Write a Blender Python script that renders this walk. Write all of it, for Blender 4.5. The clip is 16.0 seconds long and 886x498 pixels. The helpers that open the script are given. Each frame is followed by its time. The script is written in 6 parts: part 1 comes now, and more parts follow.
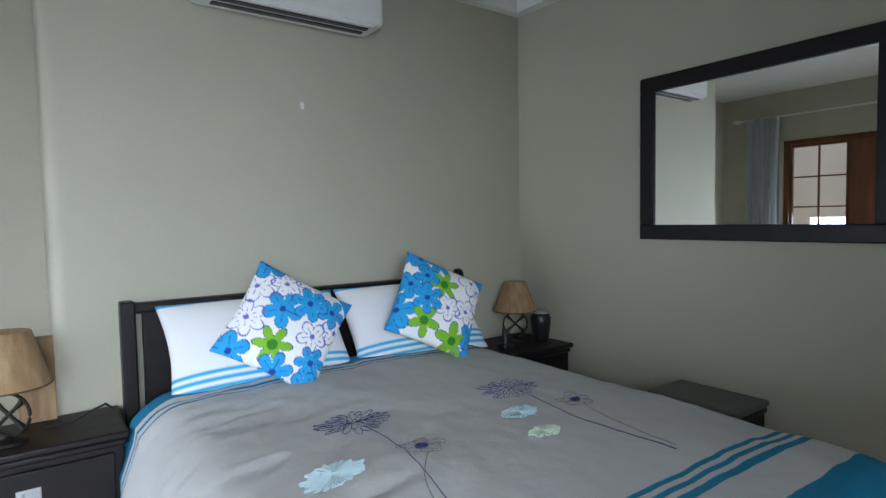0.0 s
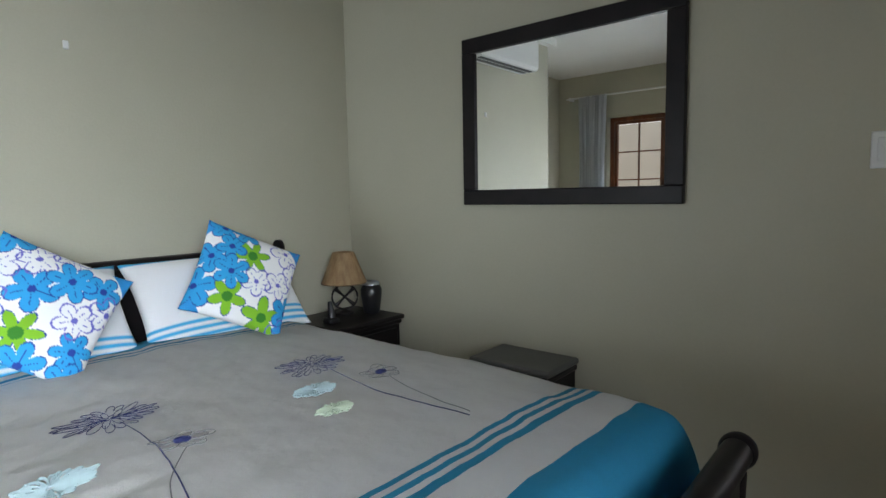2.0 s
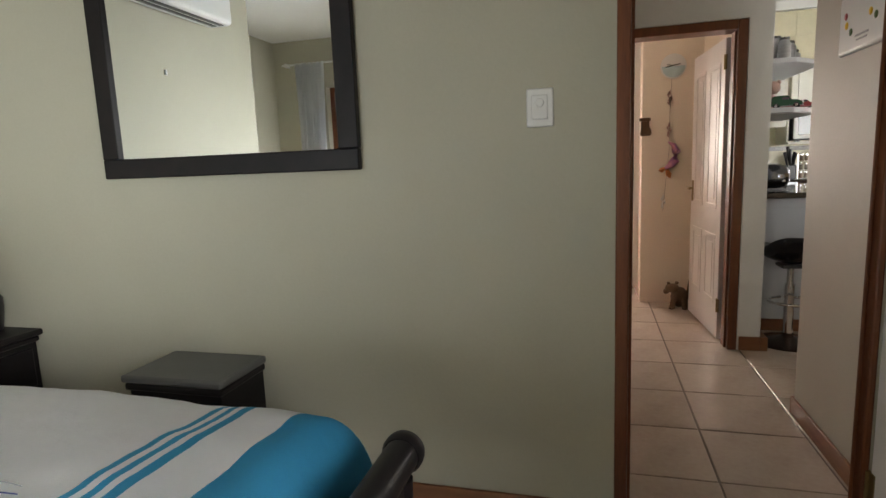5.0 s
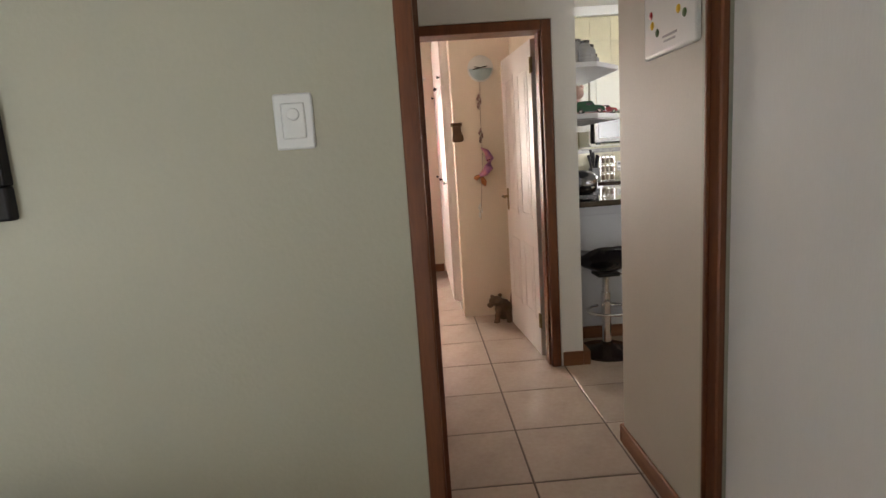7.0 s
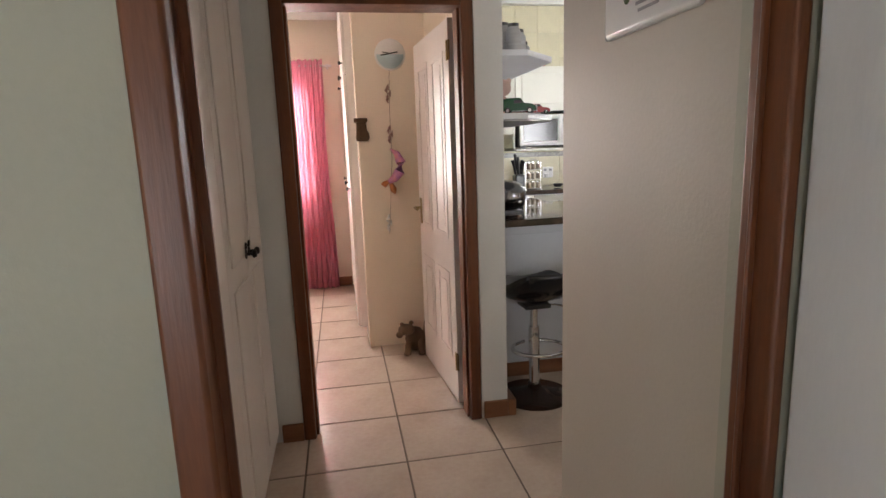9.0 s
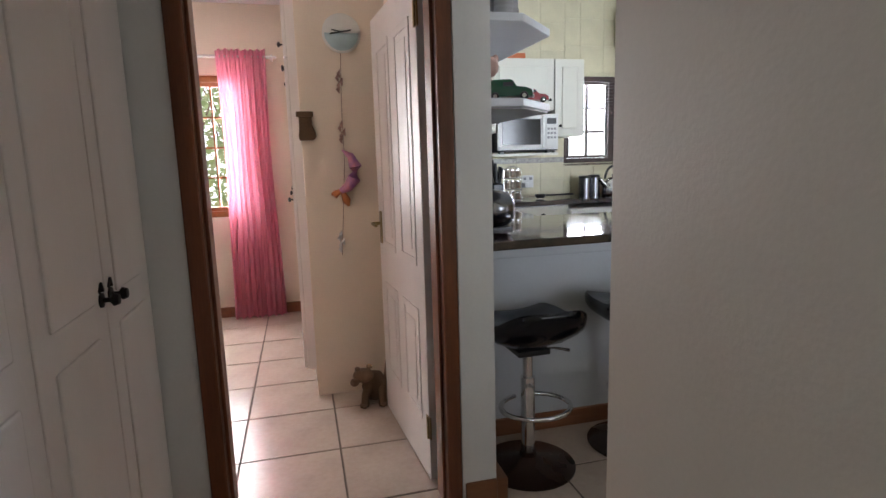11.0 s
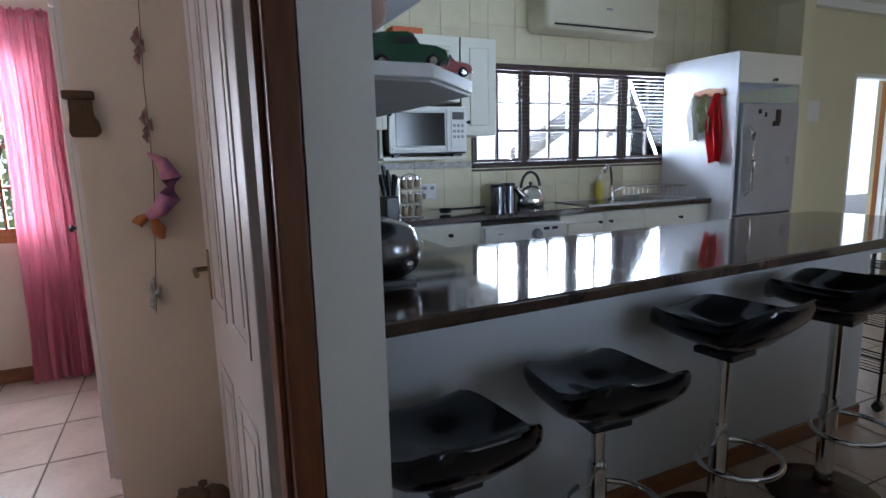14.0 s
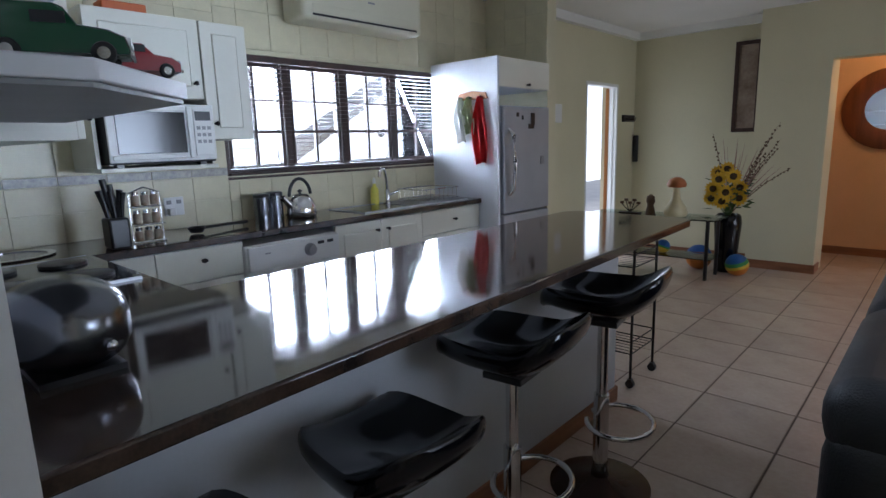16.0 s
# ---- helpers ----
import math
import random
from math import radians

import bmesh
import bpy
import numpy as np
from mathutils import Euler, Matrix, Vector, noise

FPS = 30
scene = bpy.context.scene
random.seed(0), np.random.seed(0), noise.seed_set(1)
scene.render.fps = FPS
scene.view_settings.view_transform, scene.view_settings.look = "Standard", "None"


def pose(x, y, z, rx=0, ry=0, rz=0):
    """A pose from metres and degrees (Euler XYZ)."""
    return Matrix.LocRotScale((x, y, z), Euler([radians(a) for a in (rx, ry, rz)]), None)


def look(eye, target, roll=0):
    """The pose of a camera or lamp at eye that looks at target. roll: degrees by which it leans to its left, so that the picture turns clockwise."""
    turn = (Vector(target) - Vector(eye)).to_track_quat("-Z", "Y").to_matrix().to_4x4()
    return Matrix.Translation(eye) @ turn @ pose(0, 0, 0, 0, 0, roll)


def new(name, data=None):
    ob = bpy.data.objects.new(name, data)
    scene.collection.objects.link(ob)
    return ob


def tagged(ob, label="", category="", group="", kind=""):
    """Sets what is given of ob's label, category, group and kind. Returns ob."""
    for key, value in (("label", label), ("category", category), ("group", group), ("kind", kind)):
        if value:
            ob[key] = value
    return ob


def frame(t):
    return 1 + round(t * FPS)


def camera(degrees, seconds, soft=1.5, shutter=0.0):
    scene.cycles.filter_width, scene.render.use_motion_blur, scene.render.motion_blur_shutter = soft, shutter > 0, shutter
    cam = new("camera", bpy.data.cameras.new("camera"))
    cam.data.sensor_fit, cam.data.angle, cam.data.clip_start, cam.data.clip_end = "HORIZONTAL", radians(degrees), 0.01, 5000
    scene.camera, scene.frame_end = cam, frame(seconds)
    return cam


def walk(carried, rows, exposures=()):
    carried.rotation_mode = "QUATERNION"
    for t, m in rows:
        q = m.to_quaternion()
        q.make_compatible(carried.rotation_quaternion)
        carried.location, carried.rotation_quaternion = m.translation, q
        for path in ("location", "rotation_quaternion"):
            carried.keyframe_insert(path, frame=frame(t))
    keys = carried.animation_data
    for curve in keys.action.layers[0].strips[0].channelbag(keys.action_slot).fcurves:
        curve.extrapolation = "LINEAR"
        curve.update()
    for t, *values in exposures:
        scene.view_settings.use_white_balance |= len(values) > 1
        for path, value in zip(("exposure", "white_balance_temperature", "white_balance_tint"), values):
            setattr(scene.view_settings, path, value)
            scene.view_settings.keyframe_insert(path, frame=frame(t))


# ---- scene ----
cam = camera(77.1, 16.0)
PATH = [
    (0, (0.705, 0.735, 1.368), (1.883, 2.348, 1.264), -1.0),
    (0.5, (0.777, 0.695, 1.32), (2.009, 2.266, 1.205), -0.6),
    (1, (0.852, 0.694, 1.315), (2.181, 2.182, 1.176), -0.8),
    (1.5, (0.933, 0.704, 1.302), (2.371, 2.085, 1.141), -0.9),
    (2, (0.988, 0.707, 1.304), (2.509, 1.992, 1.11), -1.1),
    (2.5, (1.055, 0.689, 1.283), (2.633, 1.898, 1.067), -1.0),
    (3, (1.111, 0.673, 1.273), (2.765, 1.771, 1.033), -1.3),
    (3.5, (1.224, 0.648, 1.264), (2.954, 1.622, 1.015), -1.4),
    (4, (1.306, 0.65, 1.269), (3.104, 1.479, 0.987), -1.8),
    (4.5, (1.374, 0.634, 1.257), (3.232, 1.314, 0.966), -2.0),
    (5, (1.456, 0.617, 1.256), (3.364, 1.135, 0.956), -2.3),
    (5.2, (1.49, 0.606, 1.250), (3.418, 1.059, 0.967), -2.5),
    (7.3, (2.16, 0.489, 1.335), (4.125, 0.358, 0.989), -3.3),
    (7.5, (2.246, 0.47, 1.337), (4.208, 0.301, 0.984), -2.8),
    (8, (2.385, 0.456, 1.339), (4.335, 0.189, 0.985), -2.5),
    (8.5, (2.548, 0.412, 1.353), (4.492, 0.096, 1.0), -2.3),
    (9, (2.702, 0.353, 1.364), (4.639, 0.004, 1.006), -2.0),
    (9.2, (2.752, 0.328, 1.359), (4.69, -0.014, 1.001), -2.0),
    (11.3, (3.495, 0.198, 1.305), (5.408, -0.294, 0.989), -1.6),
    (11.5, (3.555, 0.159, 1.313), (5.471, -0.32, 0.999), -1.7),
    (12, (3.737, 0.15, 1.335), (5.642, -0.364, 1.009), -1.5),
    (12.5, (3.9, 0.111, 1.358), (5.791, -0.448, 1.024), -1.4),
    (13, (4.015, 0.059, 1.336), (5.882, -0.579, 1.008), -1.4),
    (13.5, (4.143, -0.016, 1.336), (5.975, -0.747, 1.006), -1.4),
    (14, (4.268, -0.08, 1.335), (6.056, -0.914, 1.005), -1.4),
    (14.5, (4.321, -0.13, 1.387), (6.042, -1.079, 1.019), -0.9),
    (15, (4.402, -0.186, 1.379), (6.015, -1.31, 1.016), -1.2),
    (15.5, (4.467, -0.244, 1.385), (5.933, -1.554, 1.016), -1.6),
    (16, (4.505, -0.306, 1.399), (5.835, -1.751, 1.024), -1.7),
]
EXPOSURES = [(0, -0.92, 6250, 11), (1.0, -0.88, 6400, 11), (3.0, -0.22, 7050, 11), (4.0, 0.02, 7350, 12), (5.0, 0.12, 7400, 13), (7.5, 0.45, 7200, 15), (9.2, 0.5, 6900, 16), (11.5, 0.05, 6000, 12), (12.5, -0.2, 5750, 11), (14.0, -0.42, 5350, 10), (16.0, -0.36, 5400, 13)]
walk(cam, [(t, look(eye, target, roll)) for t, eye, target, roll in PATH], EXPOSURES)

# ---- world and lights ----
world = bpy.data.worlds.new("sky")
scene.world = world
world.use_nodes = True
wn = world.node_tree
sky = wn.nodes.new("ShaderNodeTexSky")
sky.sky_type, sky.sun_disc, sky.sun_elevation, sky.sun_rotation = "NISHITA", False, radians(60), radians(59)
wn.links.new(sky.outputs[0], wn.nodes["Background"].inputs[0])
wn.nodes["Background"].inputs[1].default_value = 0.15


def lamp_data(name, kind, energy, m, color=(1, 1, 1), size=(1, 1), angle=0.0, spread=180):
    d = bpy.data.lights.new(name, kind)
    d.energy, d.color = energy, color
    if kind == "AREA":
        d.shape, d.size, d.size_y, d.spread = "RECTANGLE", size[0], size[1], radians(spread)
    if kind == "SUN":
        d.angle = radians(angle)
    if kind == "POINT":
        d.shadow_soft_size = 0.12
    o = new(name, d)
    o.matrix_basis = m
    return o


lamp_data("sun", "SUN", 3.0, look((0, 0, 8), (-0.5, -0.3, 7)), (1.0, 0.95, 0.88), angle=10)
# Narrow fill lamp in an unseen opening, added to light bed and head wall.
lamp_data("daylight_bedroom", "AREA", 62, look((-0.1, -1.16, 1.55), (0.85, 2.5, 0.45)), (0.80, 0.90, 1.0), (1.7, 1.2), spread=72)
lamp_data("daylight_bedroom_door", "AREA", 50, look((-1.45, 2.70, 0.70), (1.6, 3.4, 1.0)), (0.76, 0.88, 1.0), (1.75, 1.25), spread=110)
lamp_data("daylight_pink", "AREA", 100, look((8.55, 1.15, 1.45), (7, 1.15, 1.3)), (1.0, 0.96, 0.93), (1.05, 1.1))
lamp_data("daylight_kitchen", "AREA", 190, look((7.66, -2.72, 1.6), (6, -2.35, 1.4)), (0.90, 0.95, 1.0), (1.7, 0.62))
# Narrow fill beam from the lounge window, added to brighten the upper cabinets.
lamp_data("daylight_lounge", "AREA", 9, look((1.95, -2.4, 1.5), (7.2, -1.3, 2.15)), (0.85, 0.93, 1.0), (1.6, 1.1), spread=42)
# Fill lamp added to brighten the far lounge, at an unseen glazed door.
lamp_data("daylight_sliding_door", "AREA", 20, look((1.93, -5.35, 1.15), (6.5, -4.6, 1.6)), (1.0, 0.97, 0.92), (1.9, 1.9), spread=150)
lamp_data("daylight_entrance", "AREA", 5, look((7.62, -6.2, 1.1), (6, -6.2, 1.1)), (0.95, 0.97, 1.0), (0.6, 1.7))
lamp_data("hall_lamp_light", "POINT", 15, pose(4.7, -7.45, 2.2), (1.0, 0.55, 0.22))


# ---- materials ----
def mat(name, color, rough=0.5, metal=0.0, var=0.08, scale=3.0, fine=60.0, bump=0.05, spec=0.5, coat=0.0, color2=None, stretch=None, glow=0.0):
    m = bpy.data.materials.new(name)
    m.use_nodes = True
    n, l = m.node_tree.nodes, m.node_tree.links
    b = n["Principled BSDF"]
    b.inputs["Roughness"].default_value, b.inputs["Metallic"].default_value = rough, metal
    b.inputs["Specular IOR Level"].default_value = spec
    b.inputs["Coat Weight"].default_value, b.inputs["Coat Roughness"].default_value = coat, 0.08
    tc, mp = n.new("ShaderNodeTexCoord"), n.new("ShaderNodeMapping")
    l.new(tc.outputs["Object"], mp.inputs[0])
    if stretch:
        mp.inputs["Scale"].default_value = stretch
    n1, n2 = n.new("ShaderNodeTexNoise"), n.new("ShaderNodeTexNoise")
    n1.inputs["Scale"].default_value, n2.inputs["Scale"].default_value = scale, fine
    n1.inputs["Detail"].default_value, n2.inputs["Detail"].default_value = 4, 3
    for q in (n1, n2):
        l.new(mp.outputs[0], q.inputs["Vector"])
    mix = n.new("ShaderNodeMix")
    mix.data_type = "RGBA"
    c2 = color2 or tuple(c * (1 - 2 * var) for c in color)
    mix.inputs[6].default_value, mix.inputs[7].default_value = (*color, 1), (*c2, 1)
    add = n.new("ShaderNodeMath")
    add.operation = "MULTIPLY_ADD"
    l.new(n2.outputs[0], add.inputs[0])
    add.inputs[1].default_value = 0.35
    l.new(n1.outputs[0], add.inputs[2])
    ramp = n.new("ShaderNodeMapRange")
    ramp.inputs[1].default_value, ramp.inputs[2].default_value = 0.45, 0.9
    l.new(add.outputs[0], ramp.inputs[0])
    l.new(ramp.outputs[0], mix.inputs[0])
    l.new(mix.outputs[2], b.inputs["Base Color"])
    rr = n.new("ShaderNodeMapRange")
    rr.inputs[3].default_value, rr.inputs[4].default_value = max(0.02, rough - 0.06), min(1, rough + 0.08)
    l.new(n1.outputs[0], rr.inputs[0])
    l.new(rr.outputs[0], b.inputs["Roughness"])
    if bump:
        bp = n.new("ShaderNodeBump")
        bp.inputs["Strength"].default_value, bp.inputs["Distance"].default_value = bump, 0.01
        l.new(n2.outputs[0], bp.inputs["Height"])
        l.new(bp.outputs[0], b.inputs["Normal"])
    if glow:
        b.inputs["Emission Color"].default_value, b.inputs["Emission Strength"].default_value = (*color, 1), glow
    return m


def vary(m, amount=0.12):
    """Each object a little lighter or darker, by its own random number."""
    n, l = m.node_tree.nodes, m.node_tree.links
    b = n["Principled BSDF"]
    src = b.inputs["Base Color"].links[0].from_socket
    oi, mr, hs = n.new("ShaderNodeObjectInfo"), n.new("ShaderNodeMapRange"), n.new("ShaderNodeHueSaturation")
    mr.inputs[3].default_value, mr.inputs[4].default_value = 1 - amount, 1 + amount
    l.new(oi.outputs["Random"], mr.inputs[0])
    l.new(mr.outputs[0], hs.inputs["Value"])
    l.new(src, hs.inputs["Color"])
    l.new(hs.outputs[0], b.inputs["Base Color"])
    return m


def attr_mat(name, attribute, rough=0.85, bump=0.12):
    m = mat(name, (0.8, 0.8, 0.8), rough, fine=250, bump=bump)
    n, l = m.node_tree.nodes, m.node_tree.links
    a = n.new("ShaderNodeVertexColor")
    a.layer_name = attribute
    l.new(a.outputs[0], n["Principled BSDF"].inputs["Base Color"])
    return m


def glass_mat(name, tint=(1, 1, 1), rough=0.0):
    m = bpy.data.materials.new(name)
    m.use_nodes = True
    n, l = m.node_tree.nodes, m.node_tree.links
    n.remove(n["Principled BSDF"])
    tr, gl, mx, fr = n.new("ShaderNodeBsdfTransparent"), n.new("ShaderNodeBsdfGlossy"), n.new("ShaderNodeMixShader"), n.new("ShaderNodeFresnel")
    tr.inputs[0].default_value = (*tint, 1)
    gl.inputs["Roughness"].default_value = 0.02
    fr.inputs[0].default_value = 1.45
    l.new(fr.outputs[0], mx.inputs[0])
    l.new(tr.outputs[0], mx.inputs[1])
    l.new(gl.outputs[0], mx.inputs[2])
    l.new(mx.outputs[0], n["Material Output"].inputs[0])
    return m


def sky_mat(name, color, strength):
    m = bpy.data.materials.new(name)
    m.use_nodes = True
    n, l = m.node_tree.nodes, m.node_tree.links
    n.remove(n["Principled BSDF"])
    e = n.new("ShaderNodeEmission")
    e.inputs[0].default_value, e.inputs[1].default_value = (*color, 1), strength
    l.new(e.outputs[0], n["Material Output"].inputs[0])
    return m


M_WALL = mat("bedroom_wall_paint", (0.45, 0.43, 0.335), 0.6, var=0.04, scale=1.5, fine=90, bump=0.08)
M_PINKWALL = mat("cream_wall_paint", (0.80, 0.70, 0.58), 0.65, var=0.04, scale=1.5, fine=90, bump=0.08)
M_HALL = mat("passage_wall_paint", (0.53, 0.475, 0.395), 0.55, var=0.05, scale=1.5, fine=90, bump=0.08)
M_LOUNGE = mat("lounge_wall_paint", (0.66, 0.62, 0.43), 0.6, var=0.05, scale=1.2, fine=90, bump=0.08)
M_ISLWALL = mat("white_wall_paint", (0.60, 0.62, 0.66), 0.5, var=0.04, scale=2, fine=90, bump=0.05)
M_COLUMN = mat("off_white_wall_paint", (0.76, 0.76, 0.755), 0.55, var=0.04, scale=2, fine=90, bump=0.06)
# Hall wall colour, with the warm lamp light painted into it.
M_ORANGE = mat("apricot_lamplit_wall", (0.75, 0.48, 0.26), 0.7, var=0.05)
M_CEIL = mat("ceiling_paint", (0.80, 0.80, 0.77), 0.8, var=0.02, bump=0.03)
M_TILE = vary(mat("floor_tile_glaze", (0.60, 0.50, 0.42), 0.22, var=0.10, scale=5, fine=40, bump=0.02, color2=(0.50, 0.40, 0.33)), 0.06)
M_GROUT = mat("grout", (0.16, 0.12, 0.10), 0.9, bump=0.2)
M_WTILE = vary(mat("wall_tile_glaze", (0.68, 0.63, 0.44), 0.3, var=0.06, scale=8, bump=0.02), 0.04)
M_WGROUT = mat("wall_tile_grout", (0.72, 0.69, 0.60), 0.9)
M_BORDER = mat("border_tile_glaze", (0.50, 0.48, 0.42), 0.3, scale=28, fine=60, color2=(0.20, 0.19, 0.20), bump=0.02)
M_DARKWOOD = mat("dark_stained_wood", (0.012, 0.008, 0.009), 0.42, scale=2, fine=30, stretch=(1, 6, 6), color2=(0.006, 0.005, 0.006), bump=0.04, spec=0.28)
M_REDWOOD = mat("varnished_hardwood", (0.21, 0.065, 0.022), 0.38, scale=3, fine=40, stretch=(6, 6, 0.6), color2=(0.10, 0.03, 0.012), bump=0.06)
M_DARKRED = mat("dark_varnished_hardwood", (0.055, 0.022, 0.016), 0.4, scale=3, fine=40, stretch=(6, 6, 0.6), color2=(0.03, 0.014, 0.012), bump=0.05)
M_SKIRT = mat("varnished_skirting_wood", (0.28, 0.12, 0.055), 0.45, scale=3, fine=40, stretch=(1, 1, 8), color2=(0.18, 0.07, 0.03), bump=0.05)
M_PINE = mat("honey_varnished_pine", (0.42, 0.18, 0.045), 0.4, scale=3, fine=40, stretch=(6, 6, 0.6), color2=(0.30, 0.11, 0.03), bump=0.05)
M_WHITEDOOR = mat("white_gloss_paint", (0.78, 0.74, 0.72), 0.35, var=0.03, scale=2, fine=60, stretch=(3, 3, 0.6), bump=0.05)
M_CAB = mat("white_cabinet_foil", (0.76, 0.75, 0.66), 0.35, var=0.03, bump=0.02)
M_CABW = mat("white_melamine", (0.72, 0.74, 0.78), 0.4, var=0.03, bump=0.02)
M_WHITEPL = mat("white_plastic", (0.74, 0.74, 0.72), 0.35, var=0.03, bump=0.0)
M_CREAMPL = mat("cream_plastic", (0.66, 0.63, 0.48), 0.4, var=0.03, bump=0.0)
M_BLACKPL = mat("black_plastic", (0.012, 0.012, 0.014), 0.3, bump=0.02)
M_GREYPL = mat("grey_plastic", (0.30, 0.30, 0.31), 0.4, bump=0.0)
M_GRANITE = mat("dark_polished_granite", (0.015, 0.013, 0.014), 0.05, scale=13, fine=150, color2=(0.070, 0.043, 0.030), bump=0.0, spec=0.6, coat=0.15)
M_STOOL = mat("black_gloss_plastic", (0.004, 0.004, 0.006), 0.13, bump=0.0, spec=0.4, coat=0.1)
M_CHROME = mat("chrome", (0.75, 0.75, 0.76), 0.10, 1.0, var=0.03, bump=0.0)
M_STEEL = mat("brushed_steel", (0.50, 0.51, 0.54), 0.35, 0.7, scale=4, fine=120, stretch=(1, 1, 20), bump=0.02)
M_FRIDGE = mat("silver_painted_steel", (0.40, 0.42, 0.46), 0.42, 0.25, scale=4, fine=120, bump=0.01)
# Chrome of the stool bases; the brown floor's reflection is in the colour.
M_BASECHROME = mat("chrome_with_floor_reflection", (0.055, 0.028, 0.020), 0.25, 0.5, bump=0.0)
M_DARKCHROME = mat("dark_polished_steel", (0.20, 0.205, 0.225), 0.18, 1.0, var=0.05, bump=0.0)
M_BRASS = mat("aged_brass", (0.35, 0.26, 0.12), 0.4, 1.0)
M_DARKIRON = mat("dark_wrought_iron", (0.022, 0.018, 0.018), 0.45, 0.6, bump=0.1)
M_SHADE = mat("tan_parchment_shade", (0.38, 0.25, 0.13), 0.7, scale=10, fine=120, stretch=(4, 4, 0.5), color2=(0.24, 0.14, 0.07))
M_CURTPINK = mat("pink_sheer_curtain", (0.85, 0.42, 0.53), 0.8, var=0.05, scale=6, fine=200, bump=0.1)
M_CURTWHITE = mat("white_voile_curtain", (0.80, 0.82, 0.84), 0.85, var=0.04, fine=200, bump=0.1)
M_RED = mat("red_plastic", (0.55, 0.025, 0.045), 0.4, var=0.05)
M_REDCLOTH = mat("red_cotton", (0.55, 0.025, 0.03), 0.85, fine=300, bump=0.2)
M_WHITECLOTH = mat("white_cotton", (0.76, 0.75, 0.72), 0.85, var=0.03, scale=5, fine=300, bump=0.15)
M_SOFA = mat("charcoal_leather", (0.022, 0.025, 0.032), 0.5, scale=8, fine=180, bump=0.25)
M_MIRROR = mat("mirror_silver", (0.90, 0.92, 0.92), 0.005, 1.0, var=0.0, bump=0.0)
M_MIRROR.node_tree.nodes["Principled BSDF"].inputs["Roughness"].links and M_MIRROR.node_tree.links.remove(M_MIRROR.node_tree.nodes["Principled BSDF"].inputs["Roughness"].links[0])
M_MIRROR.node_tree.nodes["Principled BSDF"].inputs["Roughness"].default_value = 0.0
M_GLASS = glass_mat("clear_glass")
M_GLASSTINT = glass_mat("greenish_glass", (0.75, 0.85, 0.82))
M_BLUEPRINT = mat("turquoise_print", (0.05, 0.36, 0.56), 0.85, fine=300, bump=0.1)
M_NAVY = mat("navy_thread", (0.03, 0.04, 0.17), 0.8)
M_AQUA = mat("pale_aqua_print", (0.50, 0.66, 0.70), 0.85)
M_LIME = mat("pale_green_print", (0.62, 0.74, 0.58), 0.85)
M_GREENCAR = mat("dark_green_enamel", (0.012, 0.075, 0.030), 0.25, coat=0.5, bump=0.0)
M_REDCAR = mat("red_enamel", (0.30, 0.008, 0.012), 0.3, coat=0.15, bump=0.0)
M_RUBBER = mat("black_rubber", (0.015, 0.015, 0.015), 0.8)
M_YELLOW = mat("yellow_petals", (0.80, 0.52, 0.02), 0.7, scale=20, color2=(0.65, 0.36, 0.01))
M_SEED = mat("sunflower_seed_head", (0.06, 0.035, 0.01), 0.9, fine=200, bump=0.4)
M_LEAF = mat("green_leaf", (0.05, 0.10, 0.02), 0.6, scale=12)
M_TWIG = mat("dried_twig", (0.20, 0.10, 0.07), 0.8)
M_PLUME = mat("dusty_pink_dried_grass", (0.40, 0.25, 0.22), 0.9)
M_BROWNCER = mat("brown_bark_craft", (0.10, 0.055, 0.025), 0.7, scale=15, fine=90, bump=0.5)
M_FUR = mat("brown_carved_wood", (0.15, 0.09, 0.05), 0.75, scale=14, fine=70, bump=0.6)
M_CREAMCER = mat("cream_glazed_ceramic", (0.70, 0.62, 0.38), 0.3)
M_ORANGECER = mat("orange_glazed_ceramic", (0.50, 0.17, 0.05), 0.35)
M_GREYSTONE = mat("grey_textured_board", (0.10, 0.10, 0.095), 0.5)
M_PLASTER = mat("outdoor_plaster", (0.72, 0.66, 0.55), 0.85, scale=2, bump=0.2)
M_ROOF = mat("grey_roof_sheet", (0.42, 0.42, 0.46), 0.6, scale=2)
M_PAVE = mat("pale_paving", (0.45, 0.41, 0.36), 0.8, scale=3, bump=0.2)
M_FOLIAGE = vary(mat("garden_foliage", (0.42, 0.47, 0.28), 0.6, scale=5, color2=(0.28, 0.35, 0.17)), 0.2)
M_BACKDROP = sky_mat("bright_haze", (1.0, 1.0, 1.0), 2.2)
M_TOY = mat("lilac_shell_paint", (0.30, 0.13, 0.42), 0.4, scale=18, fine=30, color2=(0.66, 0.26, 0.28))


# ---- mesh helpers ----
def bx(bm, x0, x1, y0, y1, z0, z1, bev=0.0, seg=2):
    r = bmesh.ops.create_cube(bm, size=1)
    vs = r["verts"]
    bmesh.ops.scale(bm, vec=(abs(x1 - x0), abs(y1 - y0), abs(z1 - z0)), verts=vs)
    bmesh.ops.translate(bm, vec=((x0 + x1) / 2, (y0 + y1) / 2, (z0 + z1) / 2), verts=vs)
    if bev:
        old = set(bm.faces) - {f for v in vs for f in v.link_faces}
        es = list({e for v in vs for e in v.link_edges})
        bmesh.ops.bevel(bm, geom=es, offset=bev, segments=seg, profile=0.5, affect="EDGES")
        for f in bm.faces:
            if f not in old and max(abs(c) for c in f.normal) > 0.9995:
                f.material_index = 1
    else:
        for f in {f for v in vs for f in v.link_faces}:
            f.material_index = 1
    return bm


